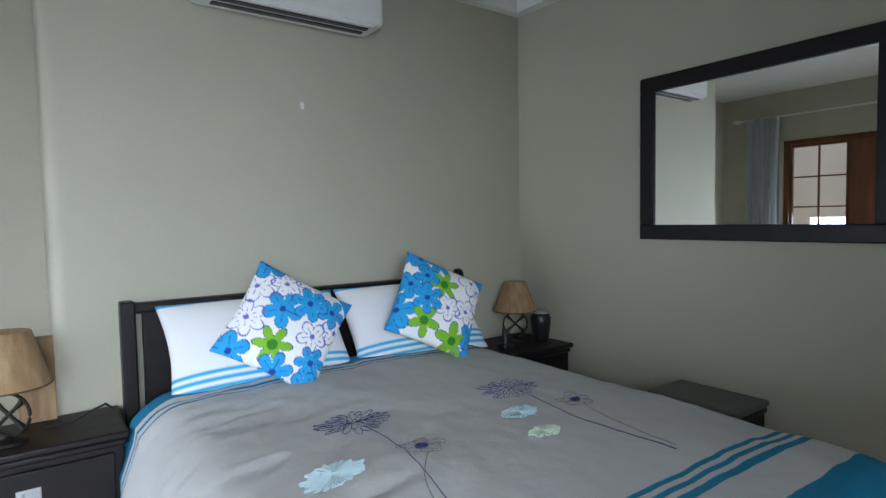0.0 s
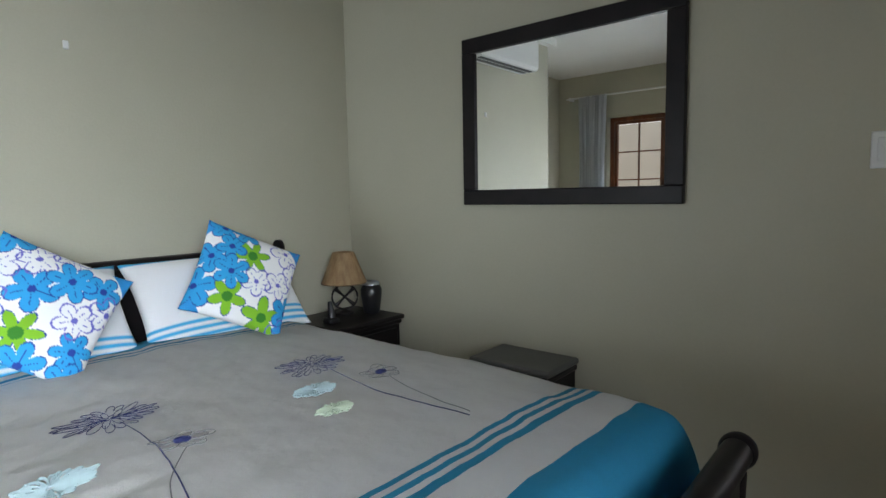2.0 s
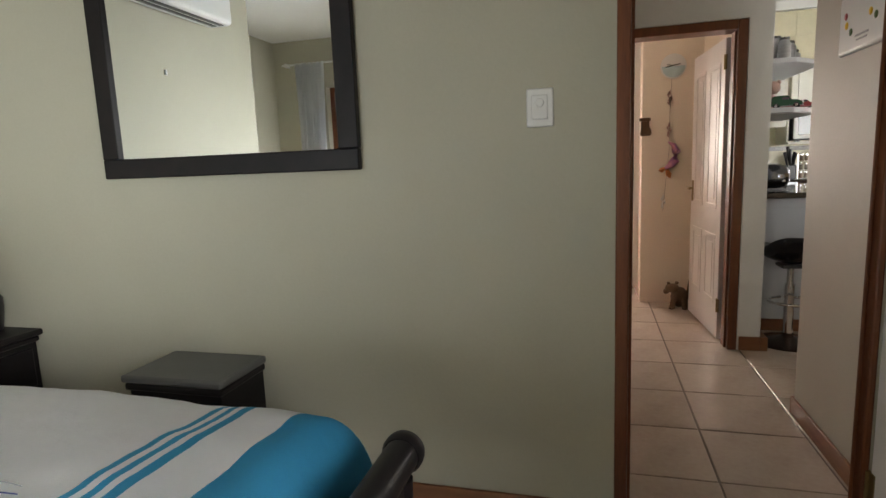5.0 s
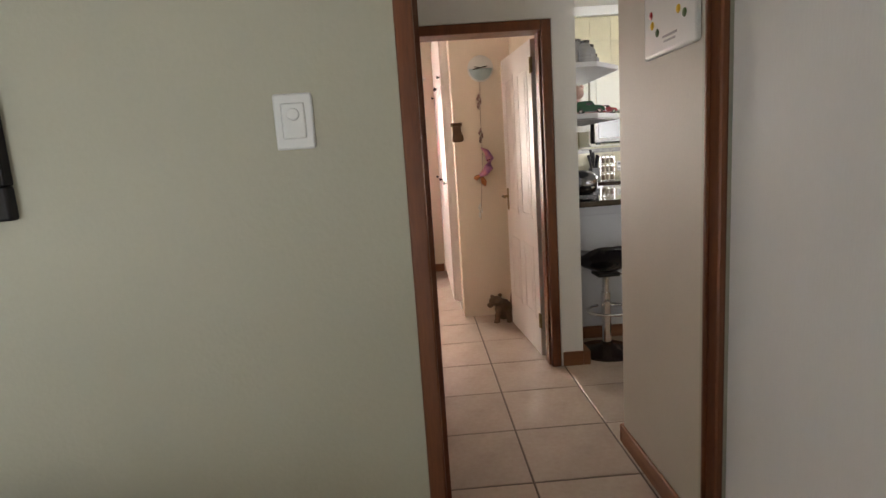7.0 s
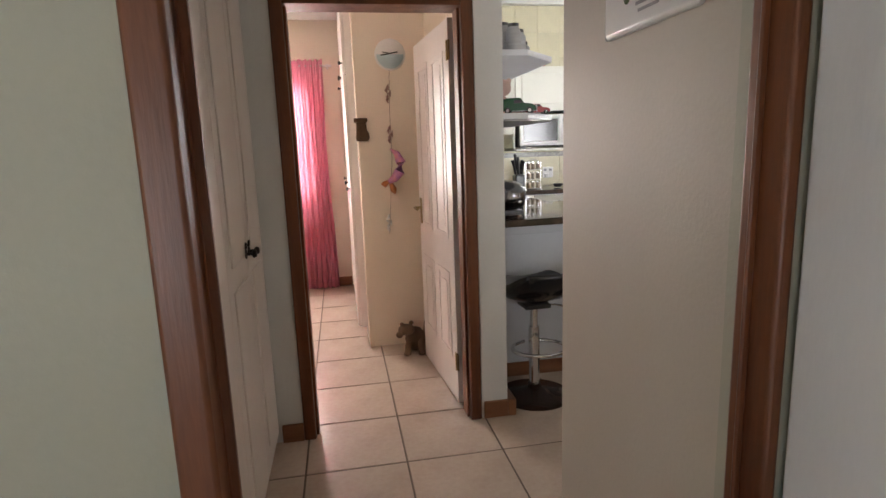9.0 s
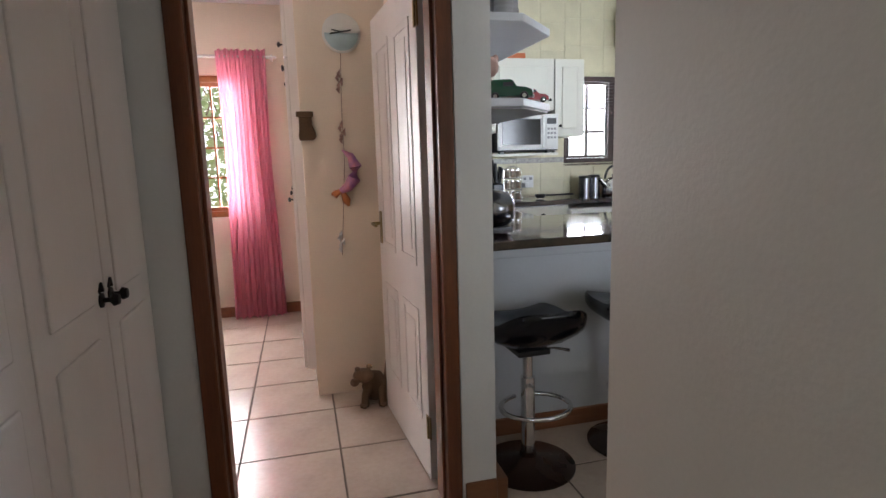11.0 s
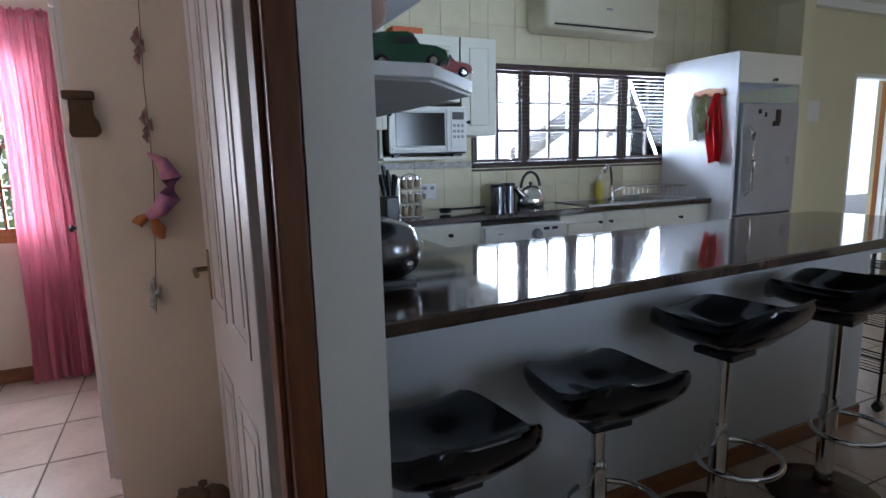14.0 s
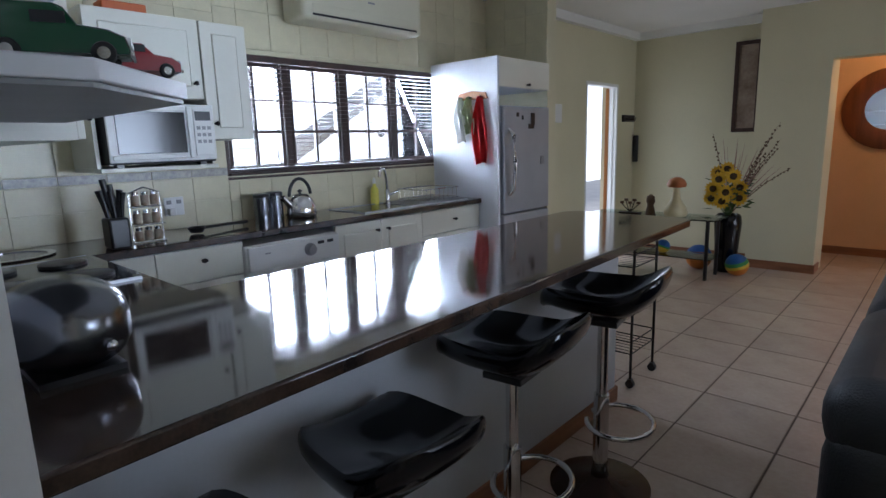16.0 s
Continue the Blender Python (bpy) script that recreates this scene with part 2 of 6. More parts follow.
def box(*a, **k):
    return bx(bmesh.new(), *a, **k)


def lathe(profile, seg=28, at=(0, 0, 0), axis="z", ring=False):
    """A turned body from (radius, height) pairs."""
    bm = bmesh.new()
    rings = []
    for r, h in profile:
        ring_verts = []
        for i in range(seg):
            a = 2 * math.pi * i / seg
            p = (r * math.cos(a), r * math.sin(a), h)
            p = {"z": p, "x": (p[2], p[0], p[1]), "y": (p[0], p[2], p[1])}[axis]
            ring_verts.append(bm.verts.new((at[0] + p[0], at[1] + p[1], at[2] + p[2])))
        rings.append(ring_verts)
    for a, b in zip(rings, rings[1:]):
        for i in range(seg):
            bm.faces.new((a[i], a[(i + 1) % seg], b[(i + 1) % seg], b[i]))
    if ring:
        for i in range(seg):
            bm.faces.new((rings[-1][i], rings[-1][(i + 1) % seg], rings[0][(i + 1) % seg], rings[0][i]))
    else:
        for q in (rings[0], rings[-1]):
            bm.faces.new(q)
    bmesh.ops.recalc_face_normals(bm, faces=bm.faces)
    return bm


def tube(points, r, seg=8, bm=None, closed=False):
    """A round bar along points; r a number or one per point."""
    bm = bm or bmesh.new()
    pts = [Vector(p) for p in points]
    n = len(pts)
    rs = r if isinstance(r, (list, tuple)) else [r] * n
    rings = []
    for i, p in enumerate(pts):
        a = pts[(i - 1) % n] if closed or i else pts[0]
        b = pts[(i + 1) % n] if closed or i < n - 1 else pts[-1]
        d = (b - a).normalized()
        u = d.cross(Vector((0, 0, 1)))
        u = u.normalized() if u.length > 0.05 else d.cross(Vector((1, 0, 0))).normalized()
        w = d.cross(u)
        rings.append([bm.verts.new(p + rs[i] * (math.cos(2 * math.pi * k / seg) * u + math.sin(2 * math.pi * k / seg) * w)) for k in range(seg)])
    pairs = list(zip(rings, rings[1:])) + ([(rings[-1], rings[0])] if closed else [])
    for a, b in pairs:
        for k in range(seg):
            bm.faces.new((a[k], a[(k + 1) % seg], b[(k + 1) % seg], b[k]))
    if not closed:
        bm.faces.new(rings[0]), bm.faces.new(rings[-1])
    bmesh.ops.recalc_face_normals(bm, faces=bm.faces)
    return bm


def prism(poly, z0, z1, bev=0.0):
    """An upright slab over a flat outline."""
    bm = bmesh.new()
    lo, hi = [bm.verts.new((x, y, z0)) for x, y in poly], [bm.verts.new((x, y, z1)) for x, y in poly]
    n = len(poly)
    bm.faces.new(lo), bm.faces.new(hi)
    for i in range(n):
        bm.faces.new((lo[i], lo[(i + 1) % n], hi[(i + 1) % n], hi[i]))
    bmesh.ops.recalc_face_normals(bm, faces=bm.faces)
    if bev:
        big = sorted(bm.faces, key=lambda f: -f.calc_area())[: n + 2]
        norms = [f.normal.copy() for f in big]
        bmesh.ops.bevel(bm, geom=list(bm.edges), offset=bev, segments=2, profile=0.5, affect="EDGES")
        bm.normal_update()
        for f in bm.faces:
            if any(f.normal.dot(q) > 0.9999 for q in norms):
                f.material_index = 1
    else:
        for f in bm.faces:
            f.material_index = 1
    return bm


def ball(c, r, sub=2, sx=1, sy=1, sz=1):
    bm = bmesh.new()
    bmesh.ops.create_icosphere(bm, subdivisions=sub, radius=r)
    bmesh.ops.scale(bm, vec=(sx, sy, sz), verts=bm.verts)
    bmesh.ops.translate(bm, vec=c, verts=bm.verts)
    return bm


def merge(*bms):
    out = bmesh.new()
    for b in bms:
        me = bpy.data.meshes.new("tmp")
        b.to_mesh(me)
        b.free()
        out.from_mesh(me)
        bpy.data.meshes.remove(me)
    return out


def smooth_mesh(bm, name, material, smooth=True):
    me = bpy.data.meshes.new(name)
    if smooth:
        for f in bm.faces:
            f.smooth = f.material_index == 0
        for e in bm.edges:
            if len(e.link_faces) == 2 and e.calc_face_angle(0) > 0.85:
                e.smooth = False
    for f in bm.faces:
        f.material_index = 0
    bm.to_mesh(me)
    bm.free()
    me.materials.append(material)
    return me


def thing(name, at, label, category, group=""):
    ob = new(name)
    ob.empty_display_size = 0.05
    ob.matrix_basis = Matrix.Translation(at)
    return tagged(ob, label, category, group)


def part(name, bm, material, parent, label=""):
    ob = new(name, smooth_mesh(bm, name, material))
    ob.parent = parent
    if parent.type == "EMPTY":
        ob.matrix_parent_inverse = parent.matrix_basis.inverted()
    return tagged(ob, label)


def single(name, bm, material, label, category="", group="", kind=""):
    return tagged(new(name, smooth_mesh(bm, name, material)), label, category, group, kind)


def structure(name, bm, material, label=""):
    return tagged(new(name, smooth_mesh(bm, name, material)), label, "", "", "structure")


def wall_boxes(boxes):
    bm = bmesh.new()
    for b in boxes:
        bx(bm, *b)
    return bm


# ---- large structure ----
# Bedroom: head wall y = 3.41, mirror wall x = 3.292. Passage to x = 5.27. Kitchen window wall x = 7.47.
BH, KH, DH = 2.74, 2.60, 2.02
MX, HY = 3.292, 3.41
structure("wall_mirror", wall_boxes([(MX, MX + 0.11, 0.535, 4.4, 0, BH), (MX, MX + 0.11, -1.2, -0.19, 0, BH), (MX, MX + 0.11, -0.19, 0.535, DH + 0.025, BH)]), M_WALL, "olive-cream painted bedroom wall with a doorway")
structure("wall_head", box(0.74, MX + 0.05, HY, 4.46, -0.05, BH + 0.05, bev=0.045, seg=5), M_WALL, "olive-cream painted wall behind the bed")
structure("wall_alcove", wall_boxes([(-1.25, 0.74, 4.25, 4.4, 0, BH)]), M_WALL, "plain painted wall of the alcove")
structure("wall_west", wall_boxes([(-1.25, -1.0, 3.6, 4.25, 0, BH), (-1.25, -1.0, -1.2, 1.75, 0, BH), (-1.25, -1.0, 1.75, 3.6, 2.2, BH)]), M_WALL, "painted bedroom wall with a glazed door")
# The window opening is unseen, added to let the bedroom fill lamp in.
structure("wall_bedroom_south", wall_boxes([(-1.25, -0.75, -1.35, -1.2, 0, BH), (1.05, MX + 0.11, -1.35, -1.2, 0, BH), (-0.75, 1.05, -1.35, -1.2, 0, 0.85), (-0.75, 1.05, -1.35, -1.2, 2.15, BH)]), M_WALL, "painted bedroom wall with a wide unseen window opening added for fill light")
structure("ceiling", box(-1.25, MX + 0.11, -1.35, 4.4, BH, BH + 0.1), M_CEIL, "white bedroom ceiling")
structure("trim", wall_boxes([(0.74, MX, HY - 0.07, HY, BH - 0.07, BH), (MX - 0.07, MX, -1.2, HY - 0.07, BH - 0.07, BH)]), M_CEIL, "white bedroom cornice")

PY = -0.324
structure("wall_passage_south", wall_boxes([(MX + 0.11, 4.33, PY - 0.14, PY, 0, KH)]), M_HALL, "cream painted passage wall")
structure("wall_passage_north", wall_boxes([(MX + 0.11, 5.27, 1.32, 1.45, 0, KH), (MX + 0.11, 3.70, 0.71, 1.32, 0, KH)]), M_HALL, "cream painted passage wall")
DX0, DX1 = 5.27, 5.41
structure("wall_pink_west", wall_boxes([(DX0, DX1, 0.60, 3.3, 0, KH), (DX0, DX1, -0.418, -0.285, 0, KH), (DX0, DX1, -0.285, 0.60, 2.045, KH)]), M_COLUMN, "cream wall with the doorway of the pink bedroom")
structure("ceiling_passage", box(MX + 0.11, DX1, -0.418, 1.45, KH, KH + 0.1), M_CEIL, "white passage ceiling")
structure("wall_kitchen_north", wall_boxes([(DX1, 7.62, -0.418, -0.31, 0, KH)]), M_ISLWALL, "white painted kitchen wall")
structure("wall_pink_south", wall_boxes([(DX1, 8.56, -0.306, -0.25, 0, KH)]), M_PINKWALL, "cream painted wall")
structure("wall_pink_east", wall_boxes([(8.417, 8.60, -0.25, 0.60, 0, KH), (8.417, 8.60, 1.74, 3.3, 0, KH), (8.417, 8.60, 0.60, 1.74, 0, 0.87), (8.417, 8.60, 0.60, 1.74, 2.04, KH)]), M_PINKWALL, "cream painted wall with a window")
structure("wall_pink_north", wall_boxes([(DX1, 8.60, 3.3, 3.45, 0, KH)]), M_PINKWALL, "cream painted wall")
structure("wall_pink_inner", wall_boxes([(DX1, DX1 + 0.004, 0.60, 3.3, 0, KH)]), M_PINKWALL, "cream painted inner face of the wall")
structure("ceiling_pink", box(DX1, 8.60, -0.418, 3.45, KH, KH + 0.1), M_CEIL, "white ceiling of the pink bedroom")

WX = 7.47
structure("wall_kitchen_east", wall_boxes([(WX, WX + 0.2, -1.79, -0.418, 0, KH), (WX, WX + 0.2, -5.83, -3.61, 0, KH), (WX, WX + 0.2, -3.61, -1.79, 0, 1.25), (WX, WX + 0.2, -3.61, -1.79, 1.915, KH), (WX, WX + 0.2, -7.05, -6.60, 0, KH), (WX, WX + 0.2, -6.60, -5.83, 2.0, KH)]), M_LOUNGE, "painted outside wall with the kitchen window and entrance")
structure("wall_fridge_end", wall_boxes([(6.88, WX, -4.24, -4.12, 0, KH)]), M_LOUNGE, "short painted wall beside the fridge")
structure("wall_far", wall_boxes([(6.07, WX + 0.2, -7.2, -7.05, 0, KH)]), M_LOUNGE, "painted far wall of the lounge")
structure("wall_pier", wall_boxes([(5.45, 6.07, -7.2, -6.78, 0, KH), (2.0, 5.45, -7.0, -6.78, 2.07, KH), (2.0, 3.9, -7.0, -6.78, 0, 2.07)]), M_LOUNGE, "painted wall with an opening to the hall")
structure("wall_hall", wall_boxes([(2.0, 6.2, -8.2, -8.05, 0, KH), (6.07, 6.2, -8.05, -7.2, 0, KH), (2.0, 2.2, -8.05, -7.0, 0, KH)]), M_ORANGE, "hall wall with warm lamp light put into its apricot colour")
structure("wall_lounge_west", wall_boxes([(1.85, 2.0, -8.2, -6.35, 0, KH), (1.85, 2.0, -6.35, -4.35, 2.15, KH), (1.85, 2.0, -4.35, -3.5, 0, KH), (1.85, 2.0, -1.7, -0.465, 0, KH), (1.85, 2.0, -3.5, -1.7, 0, 0.9), (1.85, 2.0, -3.5, -1.7, 2.1, KH)]), M_LOUNGE, "painted lounge wall with a window and an added glazed door")
structure("wall_lounge_north", wall_boxes([(2.0, MX, -0.60, -0.464, 0, KH), (MX + 0.11, 4.325, -0.60, -0.468, 0, KH)]), M_LOUNGE, "plain painted lounge wall")
structure("ceiling_lounge", box(1.85, WX + 0.2, -8.2, -0.418, KH, KH + 0.1), M_CEIL, "white kitchen and lounge ceiling")
structure("cornice", wall_boxes([(WX - 0.07, WX, -4.12, -0.418, KH - 0.08, KH), (6.88, WX - 0.07, -4.12, -4.05, KH - 0.08, KH), (WX - 0.07, WX, -7.05, -4.24, KH - 0.08, KH), (6.07, WX - 0.07, -7.05, -6.98, KH - 0.08, KH), (6.81, 6.88, -4.24, -4.05, KH - 0.08, KH)]), M_CEIL, "white plaster cornice")

ground = structure("ground", box(-80, 80, -80, 80, -0.25, -0.15), M_PAVE, "pale paved ground outside")
structure("floor", wall_boxes([(-1.25, 8.6, -8.2, 4.4, -0.15, -0.004)]), M_GROUT, "floor slab with dark grout joints")


def skirting(boxes):
    bm = bmesh.new()
    for b in boxes:
        bx(bm, *b, bev=0.004, seg=1)
    structure("baseboard", bm, M_SKIRT, "varnished wooden skirting board")


skirting([(MX - 0.015, MX, 0.54, 3.41, 0, 0.08)])
skirting([(3.42, 4.33, PY, PY + 0.015, 0, 0.085), (4.33, 4.345, PY - 0.14, PY + 0.015, 0, 0.085)])
skirting([(DX0 - 0.015, DX0, -0.418, -0.293, 0, 0.09), (DX0 - 0.015, DX1, -0.461, -0.418, 0, 0.09)])
skirting([(DX0 - 0.015, DX0, 0.60, 0.70, 0, 0.09)])
skirting([(8.402, 8.417, 0.29, 3.3, 0, 0.09)])
skirting([(5.44, 6.085, -6.78, -6.765, 0, 0.09), (5.435, 5.45, -7.0, -6.765, 0, 0.09), (6.07, WX, -7.05, -7.035, 0, 0.09)])
skirting([(2.2, 6.07, -8.05, -8.035, 0, 0.09)])


def door_frame(name, x0, x1, y0, y1, z1, w, material, label, w1=0.0):
    """A timber frame in a doorway of a wall that runs along y; the opening is y0 to y1."""
    t = tagged(new(name), label, "", "", "structure")
    part("jamb", box(x0, x1, y0 - w, y0, 0, z1 + w, bev=0.006), material, t)
    part("jamb", box(x0, x1, y1, y1 + (w1 or w), 0, z1 + w, bev=0.006), material, t)
    part("lintel", box(x0, x1, y0 + 0.0005, y1 - 0.0005, z1, z1 + w, bev=0.006), material, t)
    part("stop", merge(box(x0 + 0.04, x1 - 0.03, y0, y0 + 0.012, 0, z1 - 0.002, bev=0.003), box(x0 + 0.045, x1 - 0.03, y1 - 0.012, y1, 0, z1 - 0.002, bev=0.003)), material, t)
    return t


door_frame("door_1", MX - 0.006, MX + 0.07, -0.172, 0.503, DH, 0.022, M_REDWOOD, "varnished hardwood door frame of the bedroom", 0.042)
door_frame("door_2", DX0 - 0.012, DX1 + 0.01, -0.225, 0.545, 1.985, 0.055, M_REDWOOD, "varnished hardwood door frame of the pink bedroom")


def panel_door(name, x0, x1, y0, y1, z1, label, turn=0.0, hinge=-1):
    """A white four-panel door leaf standing open along x; hinge -1 at x0, 1 at x1; turned about its hinge."""
    t = thing(name, (x0 if hinge < 0 else x1, y0, 0.01), label, "door")
    part("leaf", box(x0, x1, y0, y1, 0.01, z1, bev=0.004), M_WHITEDOOR, t)
    w = x1 - x0
    for px0, px1 in ((0.12, 0.44), (0.56, 0.88)) if hinge < 0 else ():
        for pz0, pz1 in ((0.12, 0.36), (0.45, 0.93)):
            bm = bmesh.new()
            a, b, c, d = x0 + w * px0, x0 + w * px1, pz0 * z1, pz1 * z1
            for q in ((a, b, c, c + 0.03), (a, b, d - 0.03, d), (a, a + 0.03, c + 0.03, d - 0.03), (b - 0.03, b, c + 0.03, d - 0.03)):
                bx(bm, q[0], q[1], y1 - 0.001, y1 + 0.004, q[2], q[3], bev=0.002)
            bx(bm, a + 0.06, b - 0.06, y1 - 0.001, y1 + 0.003, c + 0.06, d - 0.06, bev=0.0015)
            part("panel", bm, M_WHITEDOOR, t)
    hx, xh = (x1 - 0.055, x0) if hinge < 0 else (x0 + 0.055, x1)
    part("handle", merge(box(hx - 0.02, hx + 0.02, y1, y1 + 0.006, 0.90, 1.06, bev=0.002), tube([(hx, y1, 1.0), (hx, y1 + 0.045, 1.0), (hx + 0.105 * hinge, y1 + 0.05, 1.0)], 0.008)), M_BRASS, t, "aged brass lever handle")
    for z in (0.2, 1.78):
        part("hinge", merge(box(xh - 0.025, xh + 0.025, y1 - 0.002, y1 + 0.004, z, z + 0.09), tube([(xh + 0.006 * hinge, y1 + 0.006, z), (xh + 0.006 * hinge, y1 + 0.006, z + 0.09)], 0.006)), M_BRASS, t)
    t.matrix_basis = t.matrix_basis @ pose(0, 0, 0, 0, 0, turn)
    return t


panel_door("panel_door", 5.45, 6.22, -0.236, -0.198, 1.975, "white painted panel door standing open with brass handle", 4.5)
panel_door("panel_door", 2.62, 3.280, -0.234, -0.194, 1.99, "white painted bedroom door standing open beside its frame", 3.0, 1)


def casement(name, x, y0, y1, z0, z1, sashes, cols, rows, material, label, depth=0.06, rail=0.05, bar=0.016, r=0.034):
    """A window in a wall that runs along y: outer frame, sashes with glazing bars, panes."""
    t = tagged(new(name), label, "", "", "structure")
    bm = merge(box(x, x + depth, y0, y0 + rail, z0, z1), box(x, x + depth, y1 - rail, y1, z0, z1), box(x, x + depth, y0 + rail, y1 - rail, z1 - rail, z1), box(x, x + depth, y0 + rail, y1 - rail, z0, z0 + rail))
    part("window_frame", bm, material, t)
    part("window_sill", box(x - 0.03, x + depth, y0 - 0.02, y1 + 0.02, z0 - 0.025, z0 - 0.002, bev=0.004), material, t)
    ys = sorted(sashes)
    for (a0, b0), (a1, b1) in zip(ys, ys[1:]):
        if a1 - b0 > 0.01:
            part("mullion", box(x + 0.002, x + depth - 0.002, b0, a1, z0 + rail, z1 - rail), material, t)
    for a, b in sashes:
        a, b = a + 0.006, b - 0.006
        c, d = z0 + rail + 0.002, z1 - rail - 0.002
        s = part("sash", merge(box(x + 0.008, x + depth - 0.008, a, a + r, c, d, bev=0.004), box(x + 0.008, x + depth - 0.008, b - r, b, c, d, bev=0.004), box(x + 0.01, x + depth - 0.01, a + r, b - r, d - r, d), box(x + 0.01, x + depth - 0.01, a + r, b - r, c, c + r)), material, t)
        for i in range(1, cols):
            yy = a + r + (b - a - 2 * r) * i / cols
            part("glazing_bar", box(x + 0.018, x + depth - 0.018, yy - bar / 2, yy + bar / 2, c + r, d - r), material, s)
        for j in range(1, rows):
            zz = c + r + (d - c - 2 * r) * j / rows
            part("glazing_bar", box(x + 0.020, x + depth - 0.020, a + r, b - r, zz - bar / 2, zz + bar / 2), material, s)
        for i in range(cols):
            for j in range(rows):
                w, h = (b - a - 2 * r) / cols, (d - c - 2 * r) / rows
                p = part("pane", box(x + depth / 2 - 0.002, x + depth / 2 + 0.002, a + r + w * i, a + r + w * (i + 1), c + r + h * j, c + r + h * (j + 1)), M_GLASS, s)
                p.visible_shadow = False
    return t


casement("window_1", 8.47, 0.60, 1.74, 0.87, 2.04, [(0.65, 1.17), (1.17, 1.69)], 2, 4, M_PINE, "honey varnished wooden casement window with small panes")
casement("window_2", 7.50, -3.61, -1.79, 1.25, 1.915, [(-2.20, -1.83), (-2.62, -2.24), (-3.06, -2.66), (-3.56, -3.10)], 2, 3, M_DARKRED, "dark varnished kitchen window with small panes", rail=0.035, r=0.02, bar=0.016)
casement("window_3", 1.88, -3.5, -1.7, 0.9, 2.1, [(-3.45, -2.6), (-2.6, -1.75)], 2, 3, M_PINE, "varnished wooden lounge window with small panes")
# Unseen glazed door, added as an opening for the far lounge fill lamp.
casement("window_4", 1.88, -6.35, -4.35, 0.02, 2.15, [(-6.30, -5.35), (-5.35, -4.40)], 1, 2, M_PINE, "unseen varnished wooden glazed door added for the lounge fill light")
casement("door_3", -1.16, 1.75, 3.6, 0.02, 2.2, [(1.80, 2.66), (2.95, 3.55)], 2, 6, M_REDWOOD, "varnished hardwood glazed door to the veranda")
structure("door_4", box(-1.090, -1.05, 2.67, 2.94, 0.03, 2.14, bev=0.005), M_REDWOOD, "varnished solid side panel of the veranda door")


# ---- bedroom things ----
BX0, BX1, BY0, BY1 = 0.985, 2.70, 1.06, 3.36


def duvet_height(x, y):
    """Top of the duvet at a place on the bed."""
    cx, cy = (x - 1.83) / 0.88, (y - 2.2) / 1.12
    edge = max(0.0, abs(cx) - 0.80) / 0.20
    foot = max(0.0, -cy - 0.90) / 0.10
    z = 0.722 - 0.035 * cx * cx - 0.02 * max(0, -cy) ** 2
    z -= 0.10 * min(1, edge) ** 2 + 0.05 * min(1, foot) ** 2
    z += 0.012 * noise.noise((x * 3.1, y * 2.4, 0.3)) + 0.006 * noise.noise((x * 9, y * 7, 4.0)) + 0.0035 * noise.noise((x * 22, y * 15, 9.0))
    z += 0.034 * max(0, 1.90 - x) * (0.35 - abs(noise.noise((x * 3.5 + y * 2, y * 11 - x * 3, 2.0))))
    z += 0.010 * max(0, 1.35 - x) * math.sin(9 * y + 5 * x) * 2
    return z


def bed():
    t = thing("double_bed", (1.83, 2.2, 0), "dark-stained wooden sleigh bed with rolled foot rail", "bed")
    part("headboard", merge(box(BX0 + 0.06, BX1 - 0.06, HY - 0.075, HY - 0.045, 0.25, 1.03, bev=0.005), box(BX0 + 0.20, BX0 + 0.80, HY - 0.085, HY - 0.07, 0.5, 0.96, bev=0.008), box(BX1 - 0.80, BX1 - 0.20, HY - 0.085, HY - 0.07, 0.5, 0.96, bev=0.008)), M_DARKWOOD, t)
    part("top_rail", merge(box(BX0 + 0.02, BX1 + 0.02, HY - 0.085, HY - 0.02, 1.0, 1.045, bev=0.015, seg=3), lathe([(0.001, 0), (0.042, 0.002), (0.042, 0.022), (0.001, 0.026)], 24, (BX1 + 0.018, HY - 0.05, 1.035), "x")), M_DARKWOOD, t)
    for x in (BX0, BX1):
        part("post", merge(box(x - 0.02, x + 0.035, HY - 0.10, HY - 0.02, 0, 1.03 if x > 2 else 1.055, bev=0.008)), M_DARKWOOD, t)
    part("foot_rail", merge(tube([(BX0, BY0 - 0.03, 0.615), (BX1 - 0.15, BY0 - 0.03, 0.615)], 0.040, 24), *[lathe([(0.001, 0.0), (0.042, 0.001), (0.048, 0.01), (0.048, 0.026), (0.046, 0.036), (0.034, 0.036), (0.030, 0.028), (0.001, 0.026)], 28, (x, BY0 - 0.03, 0.615), "x") for x in (BX1 - 0.155, BX0 - 0.03)]), M_DARKWOOD, t)
    part("footboard", box(BX0 + 0.03, BX1 - 0.175, BY0 - 0.05, BY0 - 0.015, 0.2, 0.575, bev=0.005), M_DARKWOOD, t)
    for x in (BX0 + 0.03, BX1 - 0.175):
        part("leg", tube([(x, BY0 - 0.09, 0), (x, BY0 - 0.045, 0.15), (x, BY0 - 0.025, 0.4), (x, BY0 - 0.03, 0.575)], 0.032, 12), M_DARKWOOD, t)
    for x in (BX0 + 0.02, BX1 - 0.07):
        part("side_rail", box(x, x + 0.035, BY0 - 0.01, HY - 0.10, 0.25, 0.42, bev=0.004), M_DARKWOOD, t)
    part("mattress", box(BX0 + 0.06, BX1 - 0.10, BY0 + 0.20, HY - 0.11, 0.40, 0.58, bev=0.04, seg=3), M_WHITECLOTH, t)


bed()


